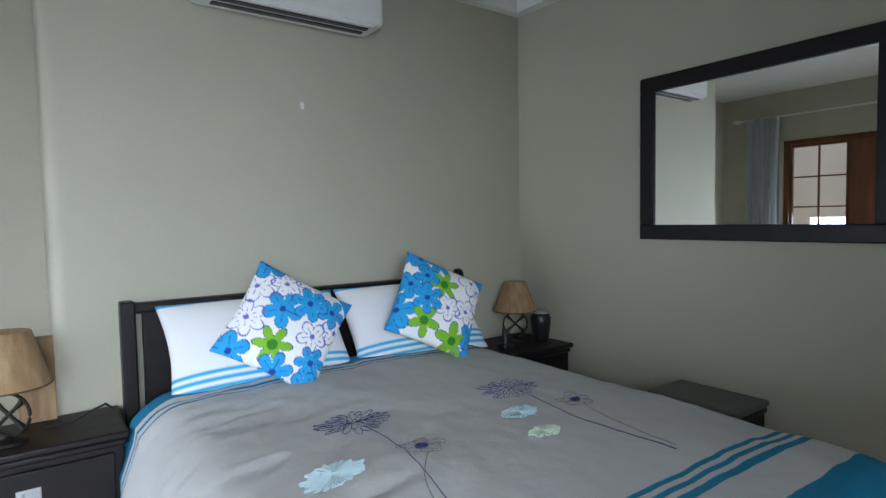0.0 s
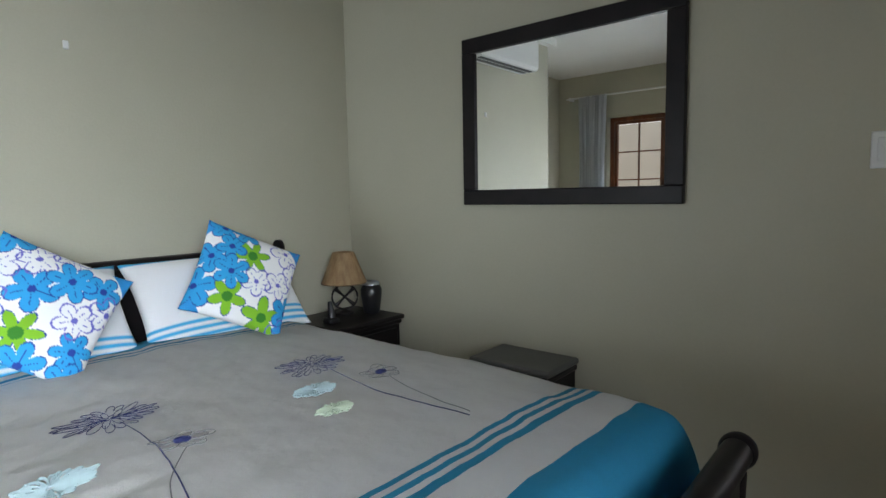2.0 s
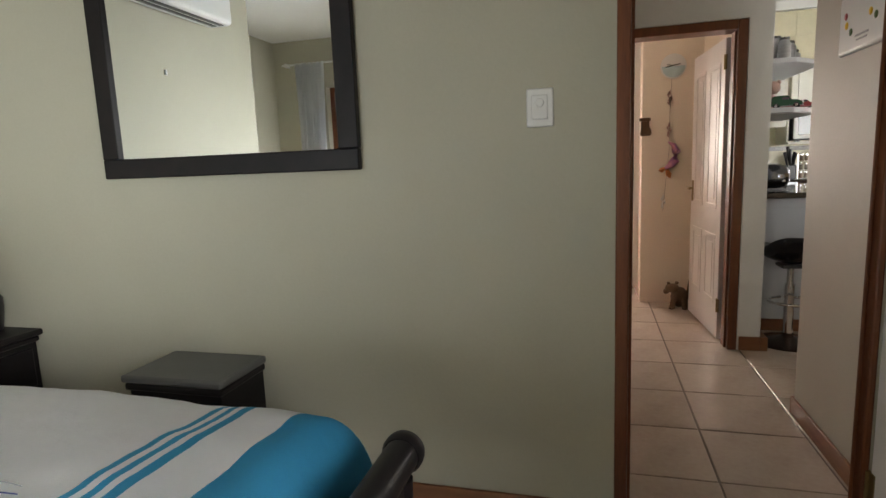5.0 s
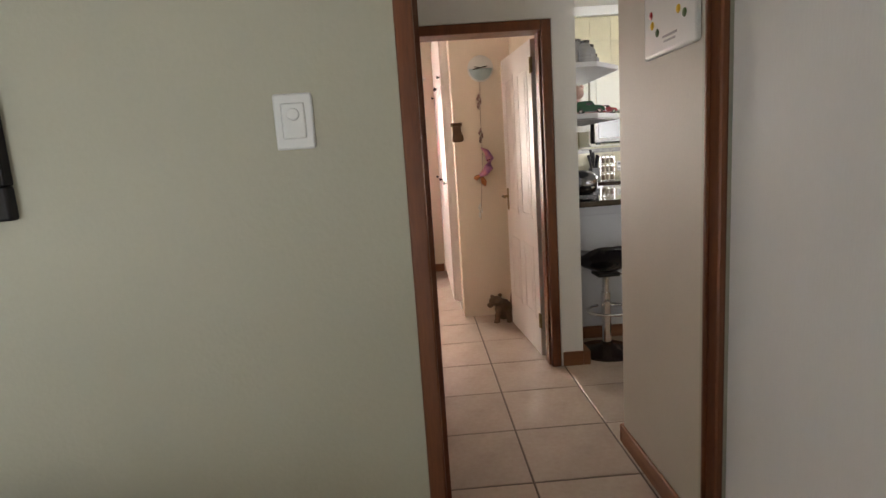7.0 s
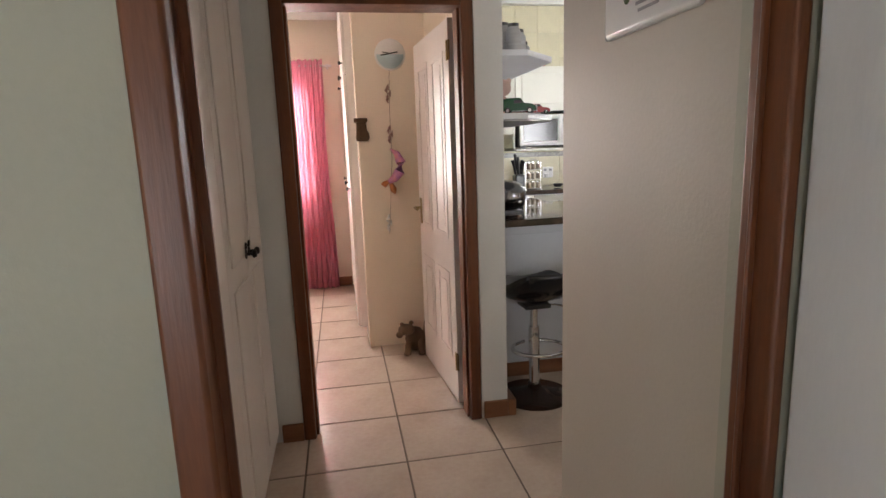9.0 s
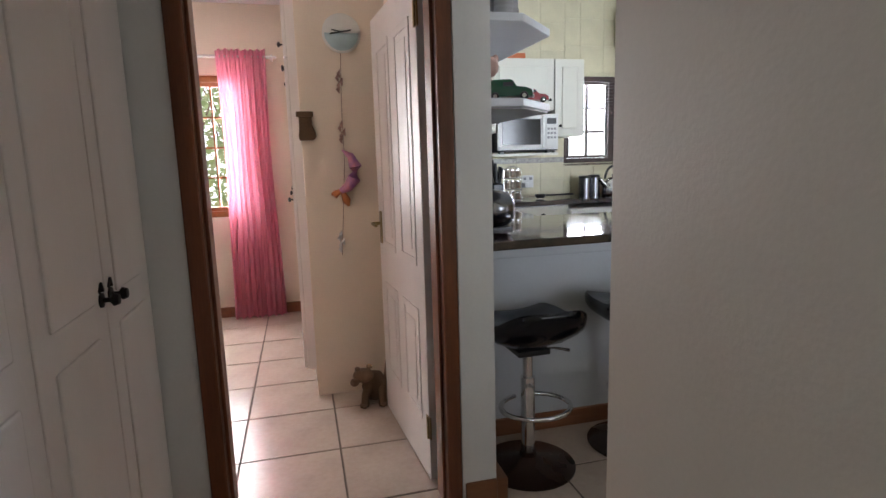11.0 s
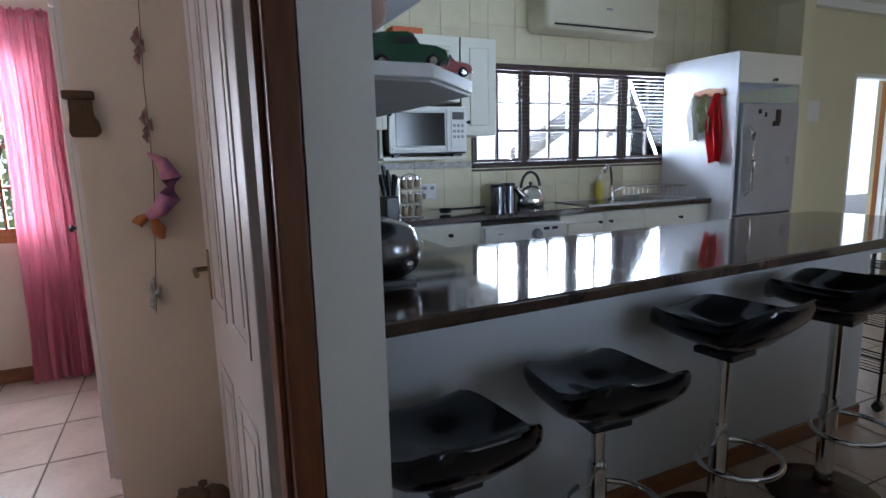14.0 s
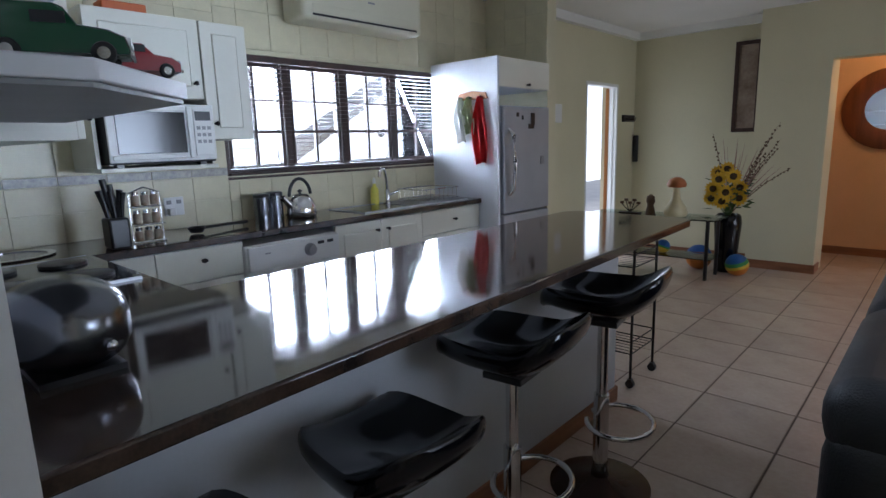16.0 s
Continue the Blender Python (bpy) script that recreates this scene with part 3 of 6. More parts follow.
def duvet():
    bm = bmesh.new()
    nx, ny = 96, 120
    rows = []
    for j in range(ny + 1):
        y = 1.075 + (3.13 - 1.075) * j / ny
        row = []
        for i in range(nx + 1):
            s = -1.24 + 2.48 * i / nx
            if abs(s) <= 1:
                x = 1.83 + 0.88 * s
                z = duvet_height(x, y)
            else:
                d = abs(s) - 1
                x0 = 1.83 + 0.88 * math.copysign(1, s)
                x = x0 + math.copysign(1, s) * (0.05 * min(1, d * 9) + 0.012 * math.sin(y * 14))
                z = duvet_height(x0, y) - 0.02 - d * 1.3
            zf = 0.0
            yy = y
            if j < 10:
                q = (10 - j) / 10
                zf = -0.17 * q ** 2.0
                yy = y + 0.12 * q - 0.055 * math.sin(1.57 * q)
            row.append(bm.verts.new((x, yy, z + zf)))
        rows.append(row)
    for j in range(ny):
        for i in range(nx):
            bm.faces.new((rows[j][i], rows[j][i + 1], rows[j + 1][i + 1], rows[j + 1][i]))
    bmesh.ops.solidify(bm, geom=bm.faces[:], thickness=0.02)
    m = bpy.data.materials.new("printed_duvet_cotton")
    m.use_nodes = True
    n, l = m.node_tree.nodes, m.node_tree.links
    b = n["Principled BSDF"]
    b.inputs["Roughness"].default_value = 0.85
    tc, sep, ramp = n.new("ShaderNodeTexCoord"), n.new("ShaderNodeSeparateXYZ"), n.new("ShaderNodeValToRGB")
    l.new(tc.outputs["Object"], sep.inputs[0])
    mr = n.new("ShaderNodeMapRange")
    mr.inputs[1].default_value, mr.inputs[2].default_value = 1.0, 3.2
    l.new(sep.outputs["Y"], mr.inputs[0])
    l.new(mr.outputs[0], ramp.inputs[0])
    white, blue = (0.90, 0.89, 0.88, 1), (0.035, 0.36, 0.60, 1)
    ramp.color_ramp.interpolation = "CONSTANT"
    e = ramp.color_ramp.elements
    e[0].position, e[0].color = 0.0, blue
    e[1].position, e[1].color = (1.285 - 1) / 2.2, white
    for y0, y1 in ((1.405, 1.432), (1.447, 1.468), (1.484, 1.500), (2.935, 2.948), (2.975, 2.992), (3.02, 3.3)):
        for y, c in ((y0, blue), (y1, white)):
            k = e.new(min(0.999, (y - 1) / 2.2))
            k.color = c
    nz, nf, bp = n.new("ShaderNodeTexNoise"), n.new("ShaderNodeTexNoise"), n.new("ShaderNodeBump")
    nz.inputs["Scale"].default_value, nf.inputs["Scale"].default_value, nz.inputs["Detail"].default_value = 14, 350, 5
    ad = n.new("ShaderNodeMath")
    ad.operation = "MULTIPLY_ADD"
    l.new(tc.outputs["Object"], nz.inputs["Vector"]), l.new(tc.outputs["Object"], nf.inputs["Vector"])
    l.new(nf.outputs[0], ad.inputs[0]), l.new(nz.outputs[0], ad.inputs[2])
    ad.inputs[1].default_value = 0.12
    l.new(ad.outputs[0], bp.inputs["Height"])
    bp.inputs["Strength"].default_value, bp.inputs["Distance"].default_value = 0.3, 0.02
    l.new(bp.outputs[0], b.inputs["Normal"]), l.new(ramp.outputs[0], b.inputs["Base Color"])
    t = thing("duvet", (1.83, 2.1, 0.6), "white duvet with turquoise end bands and stitched flowers", "duvet")
    part("cover", bm, m, t)
    return t


duvet_ob = duvet()


def drape(pts):
    return [(x, y, duvet_height(x, y) + 0.004) for x, y in pts]


def stitch(name, strokes, material, label, r=0.0010):
    bm = bmesh.new()
    for s in strokes:
        if len(s) > 1:
            tube(drape(s), r, 4, bm)
    part(name, bm, material, duvet_ob, label)


def petals(cx, cy, r0, r1, n, width, seed, sy=0.8):
    rnd = random.Random(seed)
    out = []
    for i in range(n):
        a = 2 * math.pi * i / n + rnd.uniform(-0.1, 0.1)
        ra = r1 * rnd.uniform(0.82, 1.1)
        loop = []
        for k in range(11):
            u = k / 10
            rr = r0 + (ra - r0) * (1 - abs(2 * u - 1) ** 2.2)
            da = (u - 0.5) * width
            loop.append((cx + rr * math.cos(a + da), cy + rr * math.sin(a + da) * sy))
        out.append(loop)
    return out


def stem(x0, y0, x1, y1, bend, n=16):
    return [(x0 + (x1 - x0) * i / n + bend * math.sin(math.pi * i / n), y0 + (y1 - y0) * i / n) for i in range(n + 1)]


for k, (cx, cy, ex, ey, bend) in enumerate(((1.51, 2.345, 1.44, 1.70, 0.02), (2.135, 2.285, 2.126, 1.587, -0.035))):
    rings = petals(cx, cy, 0.07, 0.125, 20, 0.30, k) + petals(cx, cy, 0.035, 0.08, 13, 0.40, k + 9) + petals(cx, cy, 0.008, 0.035, 6, 0.8, k + 20)
    stitch("stitched_flower", rings, M_NAVY, "navy stitched flower outline", 0.0010)
    stitch("stitched_stem", [stem(cx + 0.01, cy - 0.09, ex, ey, bend)], M_NAVY, "navy stitched stem", 0.0016)
for k, (cx, cy, ex, ey) in enumerate(((1.565, 2.034, 1.43, 1.78), (2.235, 2.044, 2.145, 1.60))):
    stitch("stitched_poppy", petals(cx, cy, 0.015, 0.078, 5, 1.3, k + 40) + petals(cx, cy, 0.045, 0.066, 7, 0.9, k + 44), M_GREYPL, "grey stitched poppy outline", 0.0012)
    stitch("poppy_heart", [[(cx + 0.018 * math.cos(a) * q, cy + 0.012 * math.sin(a) * q) for a in [j * 0.7 for j in range(10)]] for q in (0.3, 0.65, 1.0)], M_NAVY, "dark blue printed centre", 0.005)
    stitch("poppy_stem", [stem(cx - 0.01, cy - 0.05, ex, ey, -0.02)], M_GREYPL, "grey stitched stem", 0.0014)
for cx, cy, m, lab, r in ((1.296, 2.04, M_AQUA, "pale aqua printed flower", 0.085), (1.985, 2.07, M_AQUA, "pale aqua printed flower", 0.07), (1.92, 1.895, M_LIME, "pale green printed flower", 0.055)):
    stitch("printed_flower", petals(cx, cy, 0.01, r, 26, 0.35, int(cx * 10), 0.6) + petals(cx, cy, r * 0.6, r * 1.05, 20, 0.3, int(cx * 17), 0.6), m, lab, 0.003)


def pillow_shape(w, h, thick, m, n=26, colour=None, flat=2.6):
    """A stuffed pillow on the plane of m: local x across, y up, z out."""
    bm = bmesh.new()
    lay = bm.loops.layers.color.new("print") if colour else None
    grid = {}
    for side in (1, -1):
        for j in range(n + 1):
            for i in range(n + 1):
                u, v = 2 * i / n - 1, 2 * j / n - 1
                edge = i in (0, n) or j in (0, n)
                if side < 0 and edge:
                    grid[side, i, j] = grid[1, i, j]
                    continue
                b = max(0, (1 - abs(u) ** flat) * (1 - abs(v) ** flat)) ** 0.55
                pinch = 1 - 0.07 * (1 - b) * (1 - (abs(u) * abs(v)) ** 2)
                z = side * thick / 2 * b + 0.008 * noise.noise((u * 2 + w * 7, v * 2, side * 1.0)) * b
                grid[side, i, j] = bm.verts.new(m @ Vector((u * w / 2 * pinch, v * h / 2 * pinch, z)))
    for side in (1, -1):
        for j in range(n):
            for i in range(n):
                vs = [grid[side, i, j], grid[side, i + 1, j], grid[side, i + 1, j + 1], grid[side, i, j + 1]]
                f = bm.faces.new(vs if side > 0 else vs[::-1])
                if lay:
                    for lp, (a, c) in zip(f.loops, ((i, j), (i + 1, j), (i + 1, j + 1), (i, j + 1)) if side > 0 else ((i, j + 1), (i + 1, j + 1), (i + 1, j), (i, j))):
                        lp[lay] = (*colour(2 * a / n - 1, 2 * c / n - 1), 1)
    return bm


def stripe_print(u, v):
    blue, white = (0.22, 0.68, 0.88), (0.93, 0.93, 0.94)
    return blue if v > 0.90 or -0.62 < v < -0.56 or -0.74 < v < -0.67 or v < -0.80 and v > -0.88 else white


def floral(seed):
    rnd = random.Random(seed)
    fl = []
    for k in range(20):
        for _ in range(40):
            c = (rnd.uniform(-1, 1), rnd.uniform(-1, 1))
            r = rnd.choice((0.44, 0.38, 0.32))
            if all((c[0] - f[0]) ** 2 + (c[1] - f[1]) ** 2 > (0.62 * (r + f[2])) ** 2 for f in fl):
                fl.append((*c, r, rnd.uniform(0, 6), rnd.choice((0, 0, 0, 1, 2, 2)), rnd.choice((5, 5, 6))))
                break

    def col(u, v):
        c = (0.94, 0.94, 0.95) if abs(u) + abs(v) < 1.66 else (0.15, 0.58, 0.86)
        for x, y, r, ph, kind, n in fl:
            d, a = math.hypot(u - x, v - y), math.atan2(v - y, u - x) + ph
            lim = r * (0.42 + 0.58 * abs(math.cos(n * a / 2)) ** (0.6 if kind != 1 else 1.4))
            if d < lim:
                if kind == 2:
                    c = (0.42, 0.42, 0.78) if d > lim - 0.03 or d < 0.05 or abs(math.sin(n * a / 2)) < 0.10 and d < 0.2 else c
                else:
                    base = (0.15, 0.62, 0.86) if kind == 0 else (0.50, 0.74, 0.16)
                    c = (0.12, 0.25, 0.60) if d < 0.06 or (kind == 0 and abs(math.sin(n * a / 2)) < 0.09 and d < 0.7 * r) or lim - 0.02 < d else base
                    if kind == 1 and d < 0.10:
                        c = (0.20, 0.50, 0.15)
        return c

    return col


M_STRIPE = attr_mat("striped_pillowcase_cotton", "print")
M_FLORAL = attr_mat("floral_cushion_cotton", "print")


def facing(c, normal, roll):
    z = Vector(normal).normalized()
    x = Vector((0, 0, 1)).cross(z).normalized()
    y = z.cross(x)
    m = Matrix((x, y, z)).transposed().to_4x4()
    return Matrix.Translation(c) @ m @ pose(0, 0, 0, 0, 0, roll)


for cx, dz in ((1.49, 0.0), (2.30, 0.0)):
    single("pillow", pillow_shape(0.80, 0.46, 0.17, facing((cx, 3.19, 0.845 + dz), (0, -0.80, 0.60), 0), 60, stripe_print), M_STRIPE, "white pillow with turquoise stripes leaning on the headboard", "pillow", "pillows on the bed")
for k, (cx, cy, cz, roll, nx) in enumerate(((1.53, 2.99, 0.935, 57, -0.10), (2.29, 2.97, 0.945, 62, -0.12))):
    single("cushion", pillow_shape(0.44, 0.44, 0.15, facing((cx, cy, cz), (nx, -0.86, 0.42), roll), 110, floral(3 + k * 5)), M_FLORAL, "white cushion with blue and green flower print", "cushion", "scatter cushions on the pillows")


def knob_lathe(x, y, z, r=0.014, axis="x", sgn=-1):
    return lathe([(0.005, 0), (0.005, sgn * 0.012), (r, sgn * 0.018), (r, sgn * 0.026), (0.003, sgn * 0.031)], 14, (x, y, z), axis)


def nightstand(name, x0, x1, y0, y1, h, label, drawers=2):
    t = thing(name, ((x0 + x1) / 2, (y0 + y1) / 2, 0), label, "nightstand", "bedside tables")
    part("top", box(x0 - 0.02, x1 + 0.02, y0 - 0.025, y1, h - 0.028, h, bev=0.008), M_DARKWOOD, t)
    part("body", merge(box(x0, x1, y0, y1, 0.05, h - 0.029, bev=0.004), box(x0 - 0.01, x1 + 0.01, y0 - 0.012, y1, h - 0.055, h - 0.030, bev=0.008)), M_DARKWOOD, t)
    for k in range(drawers):
        z1 = h - 0.075 - k * 0.2
        d = part("drawer", box(x0 + 0.03, x1 - 0.03, y0 - 0.014, y0 + 0.004, z1 - 0.17, z1, bev=0.005), M_DARKWOOD, t)
        part("handle", merge(box((x0 + x1) / 2 - 0.035, (x0 + x1) / 2 + 0.035, y0 - 0.018, y0 - 0.013, z1 - 0.11, z1 - 0.06, bev=0.002), tube([((x0 + x1) / 2 - 0.016, y0 - 0.02, z1 - 0.07), ((x0 + x1) / 2 - 0.016, y0 - 0.03, z1 - 0.105), ((x0 + x1) / 2 + 0.016, y0 - 0.03, z1 - 0.105), ((x0 + x1) / 2 + 0.016, y0 - 0.02, z1 - 0.07)], 0.005)), M_STEEL, d, "square pewter drop handle")
    for x in (x0 + 0.03, x1 - 0.03):
        for y in (y0 + 0.03, y1 - 0.03):
            part("foot", box(x - 0.03, x + 0.03, y - 0.03, y + 0.03, 0, 0.055, bev=0.004), M_DARKWOOD, t)
    return t


nightstand("nightstand", 0.36, 0.93, 3.06, 3.40, 0.62, "dark-stained bedside table with square pewter handle")
nightstand("nightstand", 2.80, 3.27, 2.98, 3.40, 0.615, "dark-stained bedside table in the corner beside the bed")
t = thing("storage_box", (3.14, 2.05, 0), "dark wooden box table against the bedroom wall", "chest")
part("lid", box(2.99, 3.272, 1.835, 2.255, 0.525, 0.555, bev=0.01), M_GREYSTONE, t, "dull dark grey top")
part("body", box(3.01, 3.272, 1.855, 2.235, 0.045, 0.524, bev=0.004), M_DARKWOOD, t)
part("moulding", box(2.998, 3.272, 1.843, 2.247, 0.495, 0.523, bev=0.008), M_DARKWOOD, t)
for x in (3.035, 3.245):
    for y in (1.885, 2.205):
        part("foot", box(x - 0.025, x + 0.025, y - 0.025, y + 0.025, 0, 0.05, bev=0.004), M_DARKWOOD, t)


def table_lamp(x, y, z, r0, r1, h0, h1, label, square=False):
    t = thing("table_lamp", (x, y, z), label, "lamp", "bedside lamps")
    part("base", lathe([(0.001, 0), (0.055, 0.001), (0.055, 0.012), (0.02, 0.02), (0.008, 0.03)], 24, (x, y, z)), M_DARKIRON, t)
    c = (x, y, z + 0.10)
    u = Vector((0.80, -0.60, 0))
    w = Vector((0, 0, 1))
    circ = [Vector(c) + 0.074 * (math.cos(2 * math.pi * k / 28) * u + math.sin(2 * math.pi * k / 28) * w) for k in range(28)]
    part("ring", tube(circ, 0.006, 8, closed=True), M_DARKIRON, t)
    bars = bmesh.new()
    for a in (0.75, 2.39):
        d = math.cos(a) * u + math.sin(a) * w
        tube([Vector(c) - 0.072 * d, Vector(c) - 0.03 * d, Vector(c) + 0.03 * d, Vector(c) + 0.072 * d], [0.013, 0.007, 0.007, 0.013], 8, bars)
    part("cross_bars", bars, M_DARKIRON, t)
    part("stem", tube([(x, y, z + 0.17), (x, y, z + h0 + 0.09)], 0.007, 8), M_DARKIRON, t)
    prof = [(r0, h0), (r0 - 0.001, h0 + 0.004), (r1, h1), (r1 - 0.003, h1), (r0 - 0.005, h0 + 0.002)]
    bm = bmesh.new()
    seg = 8 if square else 30
    rings = []
    for r, h in prof:
        rings.append([bm.verts.new((x + r * math.cos(2 * math.pi * (k + 0.5) / seg), y + r * math.sin(2 * math.pi * (k + 0.5) / seg), z + h)) for k in range(seg)])
    for a, b in zip(rings, rings[1:] + rings[:1]):
        for k in range(seg):
            bm.faces.new((a[k], a[(k + 1) % seg], b[(k + 1) % seg], b[k]))
    bmesh.ops.recalc_face_normals(bm, faces=bm.faces)
    s = part("shade", bm, M_SHADE, t, "tan parchment shade")
    part("trim", tube([(x + r0 * math.cos(2 * math.pi * k / 30), y + r0 * math.sin(2 * math.pi * k / 30), z + h0) for k in range(30)], 0.003, 6, closed=True), M_BROWNCER, s)


table_lamp(3.09, 3.25, 0.615, 0.132, 0.062, 0.185, 0.365, "small iron table lamp with tan shade on the bedside table")
table_lamp(0.60, 3.16, 0.62, 0.13, 0.075, 0.20, 0.39, "small iron table lamp with pale tan shade on the bedside table")
single("cardboard_panel", box(0.62, 0.74, 3.345, 3.395, 0.621, 0.945, bev=0.004), M_SHADE, "tan boxed card standing behind the lamp", "box")
t = thing("vase", (3.20, 3.14, 0.615), "dark glazed vase with pale neck on the bedside table", "vase")
part("body", lathe([(0.001, 0), (0.044, 0.001), (0.050, 0.02), (0.062, 0.11), (0.062, 0.145), (0.048, 0.172), (0.030, 0.177)], 28, (3.20, 3.14, 0.615)), M_BLACKPL, t)
part("neck", lathe([(0.052, 0.170), (0.050, 0.180), (0.038, 0.190), (0.032, 0.190), (0.032, 0.172)], 28, (3.20, 3.14, 0.615), ring=True), M_STEEL, t, "silver neck band")
t = thing("telephone", (2.87, 3.10, 0.615), "black cordless telephone standing in its cradle", "telephone")
part("cradle", box(2.835, 2.905, 3.07, 3.14, 0.615, 0.65, bev=0.012), M_BLACKPL, t)
part("handset", tube([(2.87, 3.10, 0.62), (2.872, 3.105, 0.68), (2.875, 3.12, 0.735)], [0.022, 0.018, 0.011], 10), M_BLACKPL, t)
single("cable", tube([(0.70, 3.24, 0.628), (0.78, 3.22, 0.632), (0.85, 3.29, 0.645), (0.90, 3.34, 0.65), (0.945, 3.37, 0.60), (0.955, 3.385, 0.4)], 0.004, 6), M_BLACKPL, "thin black lamp cable over the bedside table edge", "cable")

t = thing("wall_mirror", (MX, 1.94, 1.25), "rectangular wall mirror in a wide dark wooden frame", "mirror")
y0, y1, z0, z1, fw = 1.395, 2.482, 1.25, 2.075, 0.075
bm = merge(box(MX - 0.032, MX - 0.001, y0, y1, z1 - fw, z1, bev=0.006), box(MX - 0.032, MX - 0.001, y0, y1, z0, z0 + fw, bev=0.006), box(MX - 0.031, MX - 0.001, y0, y0 + fw, z0 + fw, z1 - fw, bev=0.004), box(MX - 0.031, MX - 0.001, y1 - fw, y1, z0 + fw, z1 - fw, bev=0.004))
part("frame", bm, M_DARKWOOD, t)
part("glass", box(MX - 0.016, MX - 0.004, y0 + fw - 0.01, y1 - fw + 0.01, z0 + fw - 0.01, z1 - fw + 0.01), M_MIRROR, t)

t = thing("light_switch", (MX, 0.777, 1.42), "white plastic wall switch plate", "light switch")
part("plate", box(MX - 0.009, MX, 0.735, 0.820, 1.362, 1.482, bev=0.005), M_WHITEPL, t)
part("rocker", merge(box(MX - 0.013, MX - 0.008, 0.752, 0.803, 1.385, 1.462, bev=0.004), lathe([(0.001, -0.007), (0.012, -0.006), (0.014, 0.0)], 16, (MX - 0.012, 0.777, 1.437), "x")), M_WHITEPL, t)


def air_conditioner(name, x0, x1, y0, y1, z0, z1, front, body, label):
    """A split unit; front is '-y' or '-x'."""
    t = thing(name, ((x0 + x1) / 2, (y0 + y1) / 2, z0), label, "air conditioner")
    part("casing", box(x0, x1, y0, y1, z0, z1, bev=0.035, seg=4), body, t)
    if front == "-y":
        part("flap", box(x0 + 0.07, x1 - 0.06, y0 + 0.01, y0 + 0.10, z0 - 0.004, z0 + 0.012, bev=0.004), body, t)
        for q in (0.0, 0.06):
            part("outlet", box(x0 + 0.08, x1 - 0.08, y0 + q + 0.03, y0 + q + 0.065, z0 - 0.009, z0 + 0.006), M_BLACKPL, t, "dark air outlet slot")
    else:
        part("flap", box(x0 - 0.004, x0 + 0.05, y0 + 0.06, y1 - 0.06, z0 + 0.035, z0 + 0.085, bev=0.004), body, t)
        part("outlet", box(x0 - 0.003, x0 + 0.04, y0 + 0.06, y1 - 0.06, z0 + 0.022, z0 + 0.033), M_BLACKPL, t, "dark air outlet slot")
        part("badge", box(x0 - 0.004, x0 + 0.01, (y0 + y1) / 2 - 0.05, (y0 + y1) / 2 + 0.0, z0 + 0.14, z0 + 0.15), M_GREYPL, t)
    return t


air_conditioner("air_conditioner", 1.28, 2.17, 3.20, HY - 0.002, 2.335, 2.60, "-y", M_WHITEPL, "white split air conditioner high on the bedroom wall")
single("wall_hook", merge(box(1.79, 1.81, HY - 0.012, HY, 1.93, 1.965, bev=0.003)), M_WHITEPL, "small white hook on the bedroom wall", "hook")


def curtain(name, x, y0, y1, z0, z1, material, label, folds=9, amp=0.03, top=0.10, flare=0.0):
    t = thing(name, (x, (y0 + y1) / 2, z0), label, "curtain")
    bm = bmesh.new()
    nu, nv = 110, 36
    rows = []
    for j in range(nv + 1):
        v = j / nv
        z = z0 + (z1 - z0) * v
        pinch = math.exp(-((z1 - top - z) / 0.05) ** 2)
        row = []
        for i in range(nu + 1):
            u = i / nu
            mid = (y0 + y1) / 2
            half = (y1 - y0) / 2 * (1 + flare * (1 - v) - 0.12 * math.exp(-((v - 0.6) / 0.3) ** 2))
            ph = 2 * math.pi * folds * (u + 0.04 * noise.noise((u * 6, v * 1.5, 2)))
            a = amp * (0.35 + 0.65 * (1 - v)) * (1 - 0.6 * pinch)
            y = mid + half * (2 * u - 1) + 0.012 * noise.noise((u * 9, v * 3, 5))
            row.append(bm.verts.new((x + a * math.sin(ph) + 0.010 * math.sin(ph * 2.3 + 3 * v), y, z + 0.012 * math.sin(ph) * (v > 0.98))))
        rows.append(row)
    for j in range(nv):
        for i in range(nu):
            bm.faces.new((rows[j][i], rows[j][i + 1], rows[j + 1][i + 1], rows[j + 1][i]))
    bmesh.ops.solidify(bm, geom=bm.faces[:], thickness=0.002)
    part("cloth", bm, material, t)
    return t


def sheer(m, color, amount):
    """Let daylight glow through thin cloth."""
    n, l = m.node_tree.nodes, m.node_tree.links
    tr, mx = n.new("ShaderNodeBsdfTranslucent"), n.new("ShaderNodeMixShader")
    tr.inputs[0].default_value = (*color, 1)
    mx.inputs[0].default_value = amount
    l.new(n["Principled BSDF"].outputs[0], mx.inputs[1]), l.new(tr.outputs[0], mx.inputs[2])
    l.new(mx.outputs[0], n["Material Output"].inputs[0])


sheer(M_CURTPINK, (0.95, 0.52, 0.64), 0.5)
sheer(M_CURTWHITE, (0.85, 0.87, 0.90), 0.4)
curtain("curtain", -0.90, 3.56, 3.93, 0.05, 2.46, M_CURTWHITE, "white voile curtain beside the veranda door", 7, 0.025)
t = thing("curtain_rail", (-0.92, 3.2, 2.46), "thin white curtain rail over the veranda door", "curtain rail")
part("rail", tube([(-0.92, 2.3, 2.46), (-0.92, 4.1, 2.46)], 0.010, 10), M_WHITEPL, t)
for y in (2.5, 4.05):
    part("bracket", box(-1.0, -0.905, y - 0.01, y + 0.01, 2.44, 2.48), M_WHITEPL, t)
t = thing("ceiling_fan", (0.9, 1.6, BH), "white ceiling fan at rest under the bedroom ceiling", "fan")
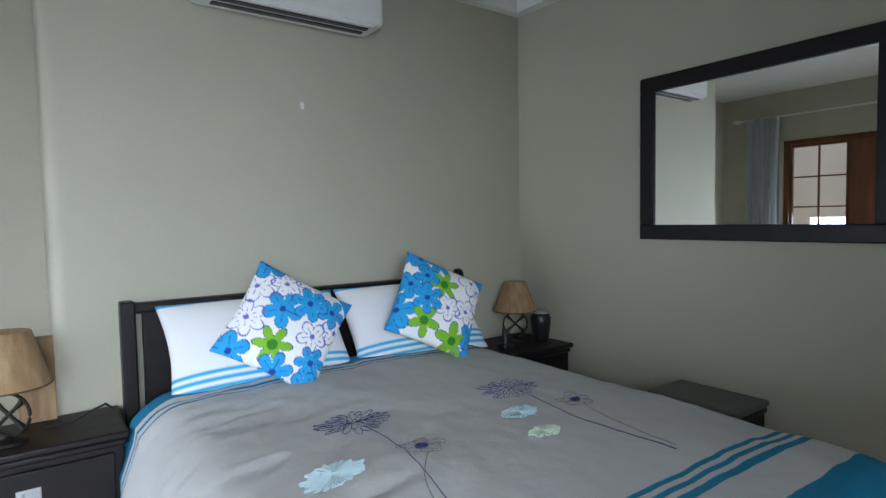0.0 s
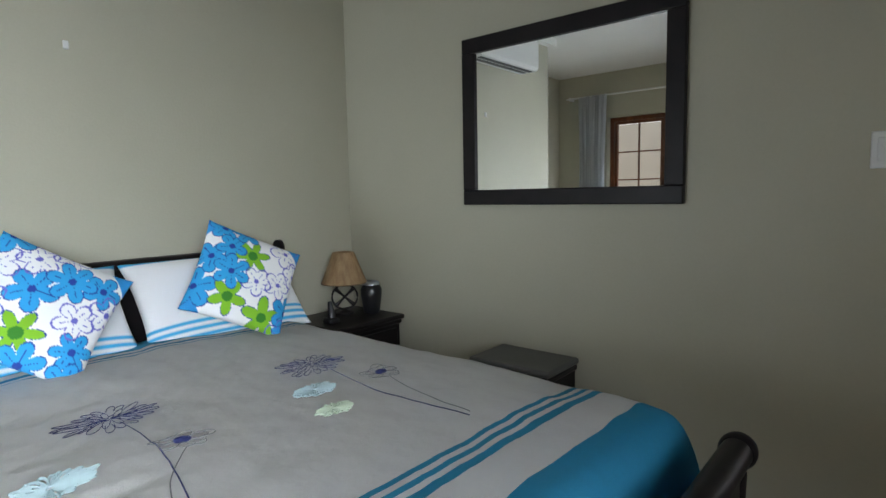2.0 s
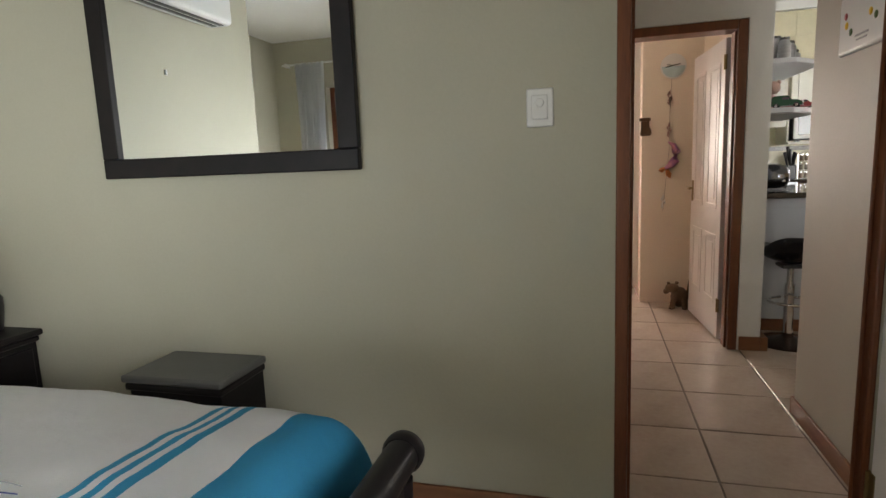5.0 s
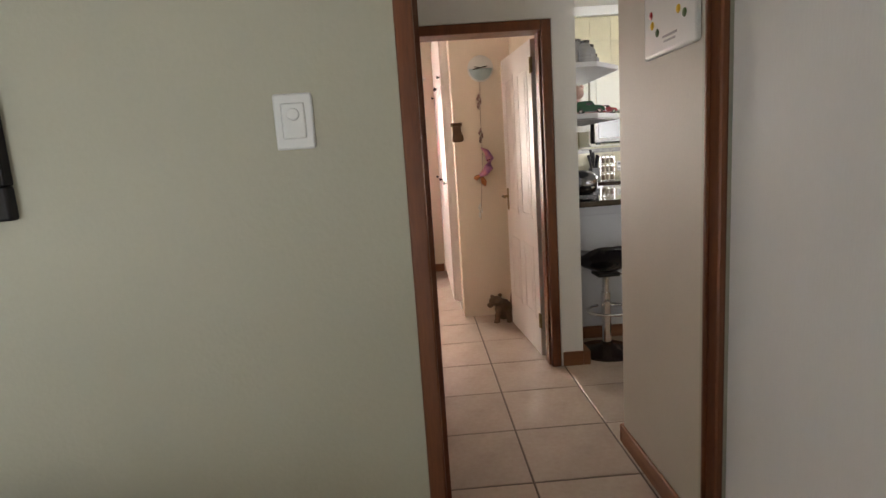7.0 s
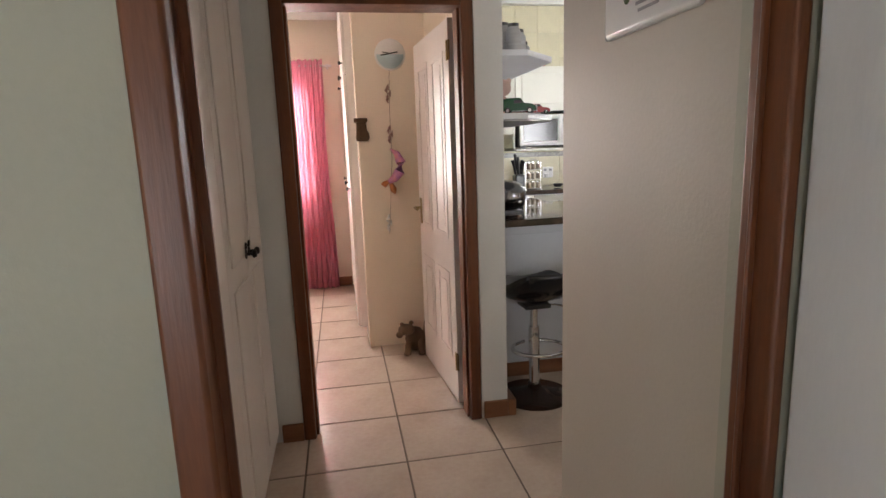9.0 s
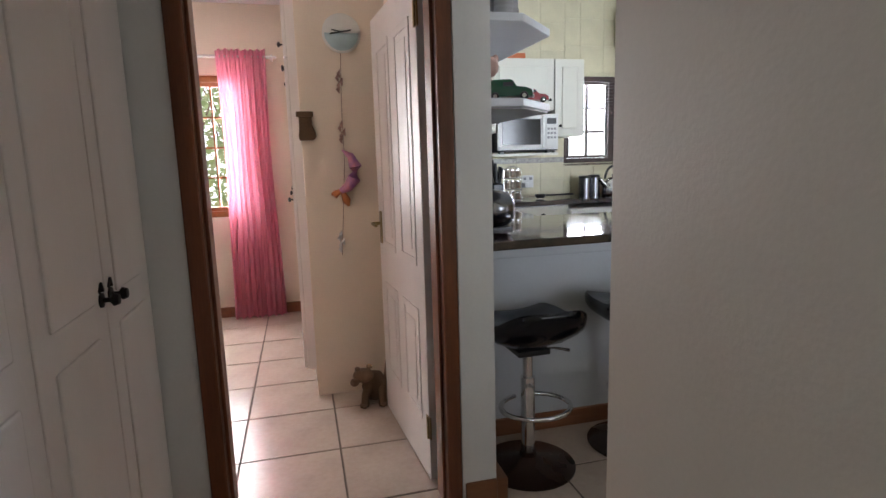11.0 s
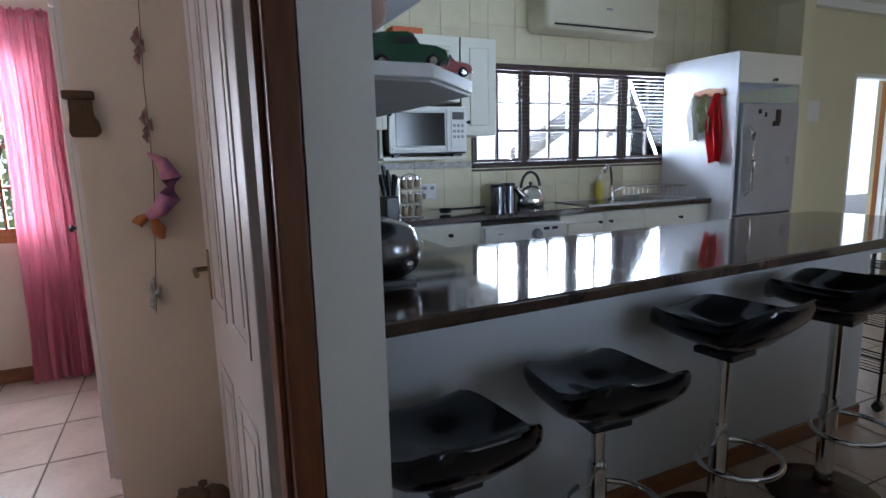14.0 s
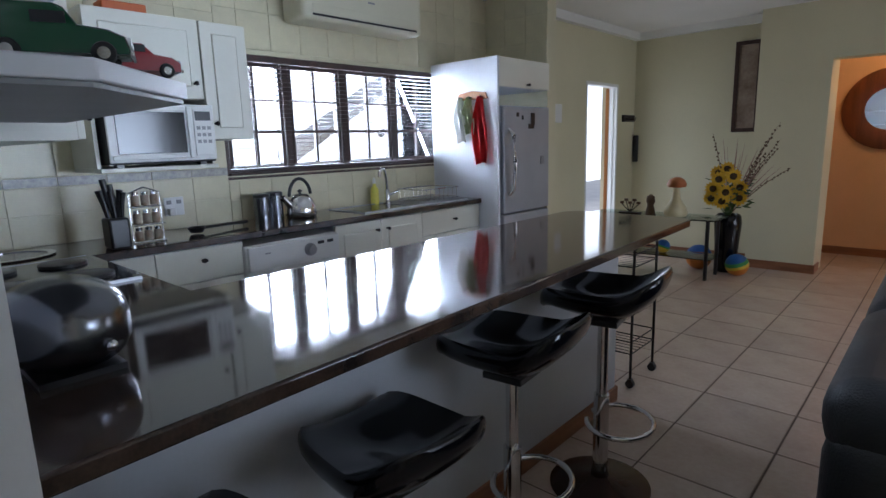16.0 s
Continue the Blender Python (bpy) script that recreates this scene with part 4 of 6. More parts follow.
part("rod", tube([(0.9, 1.6, BH), (0.9, 1.6, BH - 0.17)], 0.015, 10), M_WHITEPL, t)
part("motor", lathe([(0.02, 0.08), (0.10, 0.06), (0.11, 0.01), (0.08, -0.03), (0.001, -0.04)], 24, (0.9, 1.6, BH - 0.25)), M_WHITEPL, t)
for k in range(4):
    bm = box(0.12, 0.62, -0.06, 0.06, -0.005, 0.003, bev=0.002)
    bmesh.ops.transform(bm, matrix=pose(0.9, 1.6, BH - 0.22, 8, 0, 40 + 90 * k), verts=bm.verts)
    part("blade", bm, M_WHITEPL, t)


# ---- passage and pink bedroom ----
def wardrobe():
    t = thing("built_in_wardrobe", (4.4, 1.0, 0), "white panelled built-in wardrobe along the passage", "wardrobe")
    x0, x1, y0 = 3.70, 5.262, 0.715
    part("body", box(x0, x1, y0 + 0.02, 1.32, 0, 2.45), M_WHITEDOOR, t)
    n = 4
    w = (x1 - x0) / n
    for k in range(n):
        a, b = x0 + k * w + 0.003, x0 + (k + 1) * w - 0.003
        d = part("door", merge(box(a, b, y0, y0 + 0.018, 0.06, 2.1, bev=0.003), box(a + 0.07, b - 0.07, y0 - 0.006, y0 + 0.002, 1.0, 2.0, bev=0.006), box(a + 0.07, b - 0.07, y0 - 0.006, y0 + 0.002, 0.16, 0.92, bev=0.006)), M_WHITEDOOR, t)
        kx = b - 0.03 if k % 2 == 0 else a + 0.03
        part("knob", merge(lathe([(0.018, 0), (0.018, -0.004), (0.006, -0.006), (0.006, -0.02), (0.016, -0.028), (0.012, -0.04), (0.001, -0.042)], 14, (kx, y0, 1.0), "y"), tube([(kx - 0.012, y0 - 0.002, 1.02), (kx, y0 - 0.004, 1.04), (kx + 0.012, y0 - 0.002, 1.02)], 0.004, 6)), M_DARKIRON, d, "small dark iron knob")


wardrobe()
t = thing("key_holder", (3.85, PY, 1.60), "white ceramic key plaque with painted flowers on the passage wall", "plaque")
bm = box(3.665, 4.04, PY + 0.001, PY + 0.016, 1.605, 1.82, bev=0.012, seg=3)
part("plate", bm, M_WHITEPL, t)
for x, z, m in ((3.74, 1.70, M_LEAF), (3.78, 1.72, M_YELLOW), (3.93, 1.68, M_LEAF), (3.97, 1.71, M_YELLOW), (3.98, 1.745, M_REDCAR)):
    part("painted_flower", lathe([(0.001, 0.0), (0.014, 0.001), (0.012, 0.003), (0.001, 0.004)], 10, (x, PY + 0.0155, z), "y"), m, t)
part("lettering_bar", merge(box(3.79, 3.89, PY + 0.016, PY + 0.018, 1.655, 1.662), box(3.80, 3.88, PY + 0.016, PY + 0.018, 1.640, 1.646)), M_GREYPL, t)

structure("wall_wardrobe_end", box(6.48, 6.70, -0.25, 0.215, 0, KH), M_PINKWALL, "cream painted wall end beside the wardrobe")
t = thing("built_in_wardrobe", (7.5, 0, 0), "white built-in wardrobe with dark knobs in the pink bedroom", "wardrobe")
part("body", box(6.70, 8.40, -0.25, 0.262, 0.08, 2.5), M_WHITEDOOR, t)
part("plinth", box(6.70, 8.40, -0.25, 0.22, 0, 0.079), M_WHITEDOOR, t)
for k in range(4):
    a = 6.703 + k * 0.424
    d = part("door", box(a, a + 0.418, 0.263, 0.283, 0.09, 1.88, bev=0.003), M_WHITEDOOR, t)
    part("knob", knob_lathe(a + (0.04 if k % 2 == 0 else 0.38), 0.283, 1.10, 0.014, "y", 1), M_DARKIRON, d)
    d = part("door", box(a, a + 0.418, 0.263, 0.283, 1.89, 2.49, bev=0.003), M_WHITEDOOR, t)
    part("knob", knob_lathe(a + (0.04 if k % 2 == 0 else 0.38), 0.283, 1.96, 0.014, "y", 1), M_DARKIRON, d)

WE = 6.48
t = thing("hanging_shell_chime", (WE, 0.0, 1.98), "hanging ornament with painted disc and lilac shell fish", "ornament")
part("disc", lathe([(0.001, -0.004), (0.095, -0.004), (0.10, -0.010), (0.092, -0.016), (0.001, -0.018)], 36, (WE, -0.02, 1.97), "x"), M_WHITEPL, t, "pale round plaque")
half = bmesh.new()
vs = [half.verts.new((WE - 0.0195, -0.02 + 0.088 * math.cos(a), 1.97 + 0.088 * math.sin(a))) for a in [math.pi + math.pi * k / 24 for k in range(25)]]
vs2 = [half.verts.new((WE - 0.016, v.co.y, v.co.z)) for v in vs]
half.faces.new(vs)
for i in range(len(vs)):
    half.faces.new((vs[i], vs2[i], vs2[(i + 1) % 25], vs[(i + 1) % 25]))
part("painted_sea", half, M_AQUA, t, "turquoise painted sea")
part("painted_boat", merge(tube([(WE - 0.021, 0.04, 1.965), (WE - 0.021, -0.07, 1.985)], 0.004, 5), tube([(WE - 0.021, 0.03, 1.985), (WE - 0.021, -0.03, 1.975)], 0.003, 5)), M_RUBBER, t)
part("cord", tube([(WE - 0.012, -0.01, 1.87), (WE - 0.012, 0.0, 1.6), (WE - 0.012, 0.0, 1.3), (WE - 0.012, 0.04, 0.80)], 0.0015, 5), M_TWIG, t)
for z, h in ((1.74, 0.09), (1.47, 0.11), (0.86, 0.15)):
    for k in range(5):
        yy = (0.0 if z > 1 else 0.035) + 0.012 * math.sin(k * 2.2)
        zz = z + h / 2 - 0.02 * k
        part("shell", tube([(WE - 0.014, yy, zz), (WE - 0.02, yy + 0.008, zz - 0.02), (WE - 0.014, yy, zz - 0.04)], [0.003, 0.010, 0.003], 7), M_PLUME if z > 1 else M_WHITEPL, t)
part("fish_body", tube([(WE - 0.03, 0.012, 1.37), (WE - 0.035, -0.03, 1.34), (WE - 0.04, -0.055, 1.28), (WE - 0.04, -0.045, 1.22), (WE - 0.035, -0.01, 1.175), (WE - 0.03, 0.03, 1.15)], [0.004, 0.020, 0.034, 0.036, 0.028, 0.016], 14), M_TOY, t, "lilac and coral painted body")
part("fish_tail", merge(tube([(WE - 0.03, 0.03, 1.155), (WE - 0.028, 0.06, 1.135), (WE - 0.025, 0.08, 1.14)], [0.012, 0.022, 0.006], 8), tube([(WE - 0.03, 0.02, 1.15), (WE - 0.028, 0.0, 1.10), (WE - 0.025, -0.01, 1.07)], [0.012, 0.024, 0.006], 8)), M_ORANGECER, t)
t = thing("wooden_boot_plaque", (WE, 0.20, 1.5), "dark wooden boot-shaped plaque on the wall end", "plaque")
part("boot", prism([(0, 0), (0.07, 0), (0.085, 0.015), (0.082, 0.045), (0.068, 0.075), (0.066, 0.12), (0.0, 0.12), (0.0, 0.06), (-0.006, 0.02)], 0, 0.03, 0.004), M_BROWNCER, t)
t.children[0].data.transform(Matrix(((0, 0, -1, WE), (-1, 0, 0, 0.225), (0, 1, 0, 1.425), (0, 0, 0, 1))))
part("cuff", box(WE - 0.042, WE, 0.15, 0.238, 1.545, 1.572, bev=0.004), M_BROWNCER, t)

bm = merge(ball((6.29, 0.0, 0.10), 0.075, 2, 0.9, 0.95, 1.3), ball((6.22, 0.065, 0.20), 0.05, 2, 1.0, 1.15, 0.9), ball((6.19, 0.115, 0.175), 0.025, 2), ball((6.235, 0.03, 0.245), 0.018, 1), ball((6.215, 0.095, 0.245), 0.016, 1),
           tube([(6.26, 0.03, 0.12), (6.22, 0.06, 0.07), (6.20, 0.065, 0.012)], [0.03, 0.022, 0.022], 8), tube([(6.27, -0.03, 0.12), (6.21, -0.03, 0.06), (6.19, -0.03, 0.012)], [0.03, 0.022, 0.022], 8),
           ball((6.20, 0.07, 0.02), 0.026, 1, 1.3, 1, 0.7), ball((6.19, -0.03, 0.02), 0.026, 1, 1.3, 1, 0.7), tube([(6.34, -0.05, 0.06), (6.40, -0.08, 0.10), (6.41, -0.10, 0.25), (6.40, -0.11, 0.42)], [0.02, 0.016, 0.013, 0.008], 8))
bmesh.ops.transform(bm, matrix=Matrix.Translation((0.40, -0.085, 0)) @ Matrix.Diagonal((0.94, 1.0, 0.9, 1)), verts=bm.verts)
single("dog_figure", bm, M_FUR, "small brown carved dog figure behind the door", "figurine")

curtain("curtain", 8.31, 0.44, 0.83, 0.01, 2.22, M_CURTPINK, "pink gathered curtain beside the bedroom window", 8, 0.035, 0.10, 0.10)
t = thing("curtain_rail", (8.33, 1.2, 2.19), "white curtain rail over the bedroom window", "curtain rail")
part("rail", tube([(8.33, 0.36, 2.17), (8.33, 2.0, 2.17)], 0.012, 10), M_WHITEPL, t)
for y in (0.40, 1.95):
    part("bracket", box(8.33, 8.417, y - 0.01, y + 0.01, 2.15, 2.19), M_WHITEPL, t)


def iron_bed():
    t = thing("iron_bed", (7.4, 1.9, 0), "dark iron bed with turned posts beside the window", "bed")
    posts = [(8.20, 1.25), (8.20, 2.15), (6.50, 1.25), (6.50, 2.15)]
    for x, y in posts:
        part("post", merge(tube([(x, y, 0), (x, y, 0.70)], 0.024, 12), lathe([(0.012, 0.0), (0.026, 0.01), (0.016, 0.025), (0.028, 0.045), (0.016, 0.07), (0.001, 0.085)], 14, (x, y, 0.69))), M_DARKIRON, t)
    for x in (8.20, 6.50):
        part("arch", tube([(x, 1.25 + 0.9 * k / 12, 0.62 + 0.14 * math.sin(math.pi * k / 12)) for k in range(13)], 0.012, 8), M_DARKIRON, t)
        part("rail", tube([(x, 1.25, 0.35), (x, 2.15, 0.35)], 0.012, 8), M_DARKIRON, t)
        for k in range(1, 6):
            y = 1.25 + 0.15 * k
            part("spindle", tube([(x, y, 0.35), (x, y + 0.02, 0.5), (x, y, 0.62 + 0.14 * math.sin(math.pi * k / 6))], 0.007, 6), M_DARKIRON, t)
    for y in (1.25, 2.15):
        part("side_rail", tube([(6.50, y, 0.30), (8.20, y, 0.30)], 0.014, 8), M_DARKIRON, t)
    part("mattress", box(6.54, 8.16, 1.28, 2.12, 0.305, 0.48, bev=0.04, seg=3), M_WHITECLOTH, t)


iron_bed()
M_LILAC = mat("purple_print_cotton", (0.26, 0.07, 0.30), 0.85, scale=16, fine=60, color2=(0.65, 0.42, 0.58), bump=0.1)
bm = box(6.56, 8.12, 1.262, 2.14, 0.46, 0.56, bev=0.035, seg=3)
bx(bm, 6.60, 8.10, 1.228, 1.24, 0.25, 0.50, bev=0.005)
single("bedspread", bm, M_LILAC, "purple and pink flower print bedspread on the iron bed", "bedspread")
t = thing("toy_box", (6.12, 0.9, 0), "red padded toy box standing on the tiles", "toy box")
part("body", box(5.93, 6.33, 0.692, 1.15, 0.0, 0.355, bev=0.03, seg=3), M_RED, t)
part("lid", box(5.92, 6.34, 0.684, 1.16, 0.35, 0.41, bev=0.028, seg=4), M_RED, t)

# garden outside the pink bedroom
rnd = random.Random(11)


sheer(M_FOLIAGE, (0.45, 0.55, 0.25), 0.55)


def shrub(x, y, h, r, n, label):
    t = thing("shrub", (x, y, -0.15), label, "shrub", "garden shrubs")
    bm = bmesh.new()
    for k in range(6):
        a = rnd.uniform(0, 6.28)
        tube([(x, y, -0.15), (x + 0.3 * r * math.cos(a), y + 0.3 * r * math.sin(a), h * 0.4), (x + 0.7 * r * math.cos(a), y + 0.7 * r * math.sin(a), h * rnd.uniform(0.6, 0.9))], [0.022, 0.014, 0.006], 6, bm)
    part("trunk", bm, M_TWIG, t)
    vs, fs = [], []
    for k in range(n):
        a, q, z = rnd.uniform(0, 6.28), rnd.random() ** 0.5, rnd.random()
        rr = r * q * (0.55 + 0.45 * math.sin(math.pi * min(1, z + 0.15))) * (1 + 0.25 * math.sin(3 * a + 5 * z))
        p = Vector((x + rr * math.cos(a), y + rr * math.sin(a), h * z))
        d = Vector((rnd.gauss(0, 1), rnd.gauss(0, 1), rnd.gauss(0, 0.6))).normalized()
        e = d.cross(Vector((rnd.gauss(0, 1), rnd.gauss(0, 1), rnd.gauss(0, 1)))).normalized()
        s = rnd.uniform(0.05, 0.11)
        i = len(vs)
        vs += [p - d * s, p + e * s * 0.4, p + d * s, p - e * s * 0.4]
        fs.append((i, i + 1, i + 2, i + 3))
    me = bpy.data.meshes.new("crown")
    me.from_pydata([tuple(v) for v in vs], [], fs)
    me.materials.append(M_FOLIAGE)
    c = new("crown", me)
    c.parent = t
    c.matrix_parent_inverse = t.matrix_basis.inverted()


for x, y, h, r in ((10.8, 0.2, 3.4, 1.2), (11.4, 2.0, 3.8, 1.5), (10.6, 3.6, 3.0, 1.2), (12.8, 1.0, 4.6, 1.6)):
    shrub(x, y, h, r, 2400, "loose green garden shrub outside the window")


# ---- kitchen ----
CT = 1.0
IX0, IX1, IY0, IY1 = 5.335, 6.11, -3.13, -0.419
LY = -0.965
FX = 7.0


def counter_slab(poly, label, group=""):
    t = thing("countertop", (poly[0][0], poly[0][1], CT - 0.035), label, "countertop", group)
    part("slab", prism(poly, CT - 0.035, CT, 0.006), M_GRANITE, t)
    return t


counter_slab([(IX0 - 0.02, IY1), (IX0 + 0.085, IY0 + 0.06), (IX0 + 0.14, IY0), (IX1 - 0.06, IY0), (IX1, IY0 + 0.06), (IX1, LY), (FX, LY), (FX, -3.445), (WX - 0.002, -3.445), (WX - 0.002, IY1)], "dark polished granite worktop and breakfast bar in one slab")
structure("wall_island", merge(box(5.74, 5.90, -2.98, -0.419, 0.0, CT - 0.036), box(5.60, 5.74, -2.98, -0.419, CT - 0.12, CT - 0.036, bev=0.003)), M_ISLWALL, "white plastered breakfast bar wall")
skirting([(5.725, 5.74, -2.98, -0.419, 0, 0.085), (5.725, 5.90, -2.995, -2.98, 0, 0.085)])


def cab_front(t, x, y0, y1, z0, z1, knob=None, name="door"):
    """A raised front on the -x side with a bevelled field and a knob."""
    bm = box(x - 0.02, x, y0 + 0.002, y1 - 0.002, z0 + 0.002, z1 - 0.002, bev=0.003)
    if z1 - z0 > 0.25:
        bx(bm, x - 0.026, x - 0.019, y0 + 0.055, y1 - 0.055, z0 + 0.055, z1 - 0.055, bev=0.006)
    d = part(name, bm, M_CAB, t)
    if knob:
        part("knob", merge(tube([(x - 0.02, knob[0], knob[1]), (x - 0.045, knob[0], knob[1])], 0.006, 8), ball((x - 0.045, knob[0], knob[1]), 0.012, 1, 0.7, 1.5 if name == "drawer" else 1, 1)), M_DARKIRON, d, "small dark knob")
    return d


def base_unit(y0, y1, fronts, label):
    t = thing("base_cabinet", (FX + 0.25, (y0 + y1) / 2, 0), label, "cabinet", "kitchen base units")
    part("body", box(FX + 0.045, WX - 0.003, y0 + 0.001, y1 - 0.001, 0.1, CT - 0.037), M_CABW, t)
    part("plinth", box(FX + 0.09, WX - 0.003, y0 + 0.001, y1 - 0.001, 0, 0.099), M_DARKRED, t)
    for f in fronts:
        cab_front(t, FX + 0.044, *f)


base_unit(-1.20, -0.97, [(-1.20, -0.97, 0.1, CT - 0.04)], "white corner base cabinet under the worktop")
base_unit(-1.61, -1.20, [(-1.61, -1.20, 0.80, CT - 0.04, (-1.405, 0.90), "drawer"), (-1.61, -1.20, 0.46, 0.80, (-1.405, 0.72), "drawer"), (-1.61, -1.20, 0.1, 0.46, (-1.405, 0.38), "drawer")], "white drawer cabinet with dark knobs under the worktop")
base_unit(-2.85, -2.16, [(-2.50, -2.16, 0.1, CT - 0.04, (-2.46, 0.90)), (-2.85, -2.50, 0.1, CT - 0.04, (-2.545, 0.90))], "white sink cabinet with two doors")
base_unit(-3.445, -2.85, [(-3.445, -2.85, 0.80, CT - 0.04, (-3.16, 0.885), "drawer"), (-3.445, -2.85, 0.1, 0.80, (-2.92, 0.70))], "white base cabinet with drawer beside the fridge")
t = thing("base_cabinet", (6.5, -0.7, 0), "white base cabinets under the hob worktop", "cabinet", "kitchen base units")
part("body", box(6.13, FX + 0.04, LY + 0.045, -0.419, 0.1, CT - 0.037), M_CABW, t)
for k in range(2):
    part("door", box(6.14 + 0.42 * k, 6.54 + 0.42 * k, LY + 0.025, LY + 0.044, 0.1, CT - 0.04, bev=0.003), M_CAB, t)


def washing_machine():
    y0, y1, h = -2.145, -1.60, 0.935
    x0 = FX - 0.02
    t = thing("washing_machine", (7.25, (y0 + y1) / 2, 0), "white front-loading washing machine under the worktop", "washing machine")
    part("body", box(x0 + 0.01, WX - 0.02, y0, y1, 0.0, h, bev=0.008), M_WHITEPL, t)
    p = part("control_panel", box(x0 - 0.012, x0 + 0.011, y0 + 0.004, y1 - 0.004, h - 0.13, h - 0.006, bev=0.006), M_WHITEPL, t)
    part("dial", lathe([(0.034, 0.0), (0.034, -0.010), (0.026, -0.016), (0.024, -0.03), (0.001, -0.032)], 24, (x0 - 0.011, -1.95, h - 0.065), "x"), M_GREYPL, p, "grey programme dial")
    for y in (-2.02, -2.08):
        part("button", box(x0 - 0.016, x0 - 0.011, y - 0.02, y + 0.02, h - 0.045, h - 0.028, bev=0.002), M_BLACKPL, p)
    part("badge", box(x0 - 0.0135, x0 - 0.011, -1.72, -1.69, h - 0.05, h - 0.044), M_GREYPL, p)
    part("door_ring", lathe([(0.10, 0), (0.17, 0), (0.175, -0.02), (0.15, -0.035), (0.12, -0.03), (0.10, -0.005)], 36, (x0 + 0.012, -1.89, 0.48), "x", ring=True), M_STEEL, t)
    part("door_glass", lathe([(0.118, -0.02), (0.09, -0.035), (0.001, -0.045)], 30, (x0 + 0.012, -1.89, 0.48), "x"), M_BLACKPL, t)


washing_machine()


def wall_unit(y0, y1, z0, z1, doors, label, x=7.14):
    t = thing("wall_cabinet", (7.3, (y0 + y1) / 2, z0), label, "cabinet", "kitchen wall units")
    part("body", box(x + 0.021, WX - 0.003, y0 + 0.001, y1 - 0.001, z0, z1, bev=0.003), M_CAB, t)
    for d in doors:
        cab_front(t, x + 0.02, *d)


wall_unit(-1.55, -1.08, 1.63, 1.985, [(-1.55, -1.08, 1.63, 1.985, (-1.51, 1.70))], "cream panelled wall cabinet above the microwave")
wall_unit(-1.785, -1.555, 1.445, 1.985, [(-1.785, -1.555, 1.445, 1.985, (-1.59, 1.52))], "narrow cream panelled wall cabinet beside the window")
t = thing("wall_cabinet", (6.7, -0.62, 1.435), "cream panelled wall cabinets on the side wall", "cabinet", "kitchen wall units")
part("body", box(6.26, WX - 0.003, -0.775, -0.419, 1.435, 1.985), M_CAB, t)
for k in range(3):
    a = 6.265 + 0.30 * k
    bm = box(a, a + 0.296, -0.796, -0.776, 1.437, 1.983, bev=0.003)
    bx(bm, a + 0.05, a + 0.246, -0.803, -0.795, 1.49, 1.93, bev=0.006)
    d = part("door", bm, M_CAB, t)
    part("knob", knob_lathe(a + 0.03, -0.796, 1.50, 0.012, "y"), M_DARKIRON, d)
t = thing("microwave_shelf", (7.25, -1.33, 1.33), "white open cabinet holding the microwave", "shelf")
part("board", box(7.10, WX - 0.003, -1.565, -1.065, 1.315, 1.333, bev=0.002), M_CAB, t)
part("side", box(7.14, WX - 0.003, -1.078, -1.063, 1.334, 1.629), M_CAB, t)
part("side", box(7.14, WX - 0.003, -1.567, -1.556, 1.334, 1.444), M_CAB, t)


def microwave():
    x0, y0, y1, z0, z1 = 7.06, -1.545, -1.09, 1.335, 1.60
    t = thing("microwave", (7.25, -1.32, z0), "silver-white microwave oven in the wall cabinet", "microwave")
    part("casing", box(x0 + 0.012, WX - 0.02, y0, y1, z0 + 0.012, z1, bev=0.006), M_BLACKPL, t, "dark casing")
    part("front", box(x0, x0 + 0.013, y0, y1, z0 + 0.02, z1, bev=0.005), M_WHITEPL, t)
    part("window", box(x0 - 0.004, x0 + 0.001, y0 + 0.135, y1 - 0.035, z0 + 0.055, z1 - 0.035, bev=0.002), M_STOOL, t, "dark reflecting door glass")
    part("door_surround", merge(box(x0 - 0.012, x0, y0 + 0.105, y0 + 0.128, z0 + 0.03, z1 - 0.01, bev=0.005), box(x0 - 0.010, x0, y0 + 0.13, y1 - 0.01, z0 + 0.03, z0 + 0.05, bev=0.004), box(x0 - 0.010, x0, y0 + 0.13, y1 - 0.01, z1 - 0.03, z1 - 0.01, bev=0.004)), M_WHITEPL, t)
    p = part("control_panel", box(x0 - 0.005, x0, y0 + 0.012, y0 + 0.098, z0 + 0.04, z1 - 0.02, bev=0.003), M_WHITEPL, t)
    part("display", box(x0 - 0.007, x0 - 0.004, y0 + 0.02, y0 + 0.09, z1 - 0.07, z1 - 0.03), M_BLACKPL, p)
    for j in range(3):
        for i in range(3):
            part("button", box(x0 - 0.007, x0 - 0.004, y0 + 0.022 + 0.024 * i, y0 + 0.038 + 0.024 * i, z1 - 0.11 - 0.03 * j, z1 - 0.095 - 0.03 * j), M_GREYPL, p)
    for y in (y0 + 0.05, y1 - 0.05):
        part("foot", box(x0 + 0.04, x0 + 0.08, y - 0.015, y + 0.015, z0 - 0.002, z0 + 0.013), M_BLACKPL, t)


microwave()
t = thing("fridge_housing", (7.17, -3.45, 0), "white fridge housing with a cupboard above", "cabinet")
part("side_panel", box(6.85, WX - 0.003, -3.465, -3.447, 0, 1.965, bev=0.002), M_CABW, t)
part("top_cupboard", box(6.87, WX - 0.003, -4.10, -3.466, 1.765, 1.965, bev=0.002), M_CABW, t)
d = part("door", box(6.85, 6.869, -4.10, -3.468, 1.768, 1.963, bev=0.003), M_CAB, t)
part("knob", merge(tube([(6.85, -3.80, 1.79), (6.83, -3.80, 1.79)], 0.006, 8), ball((6.828, -3.80, 1.79), 0.012, 1, 0.7, 1.6, 1)), M_DARKIRON, d)
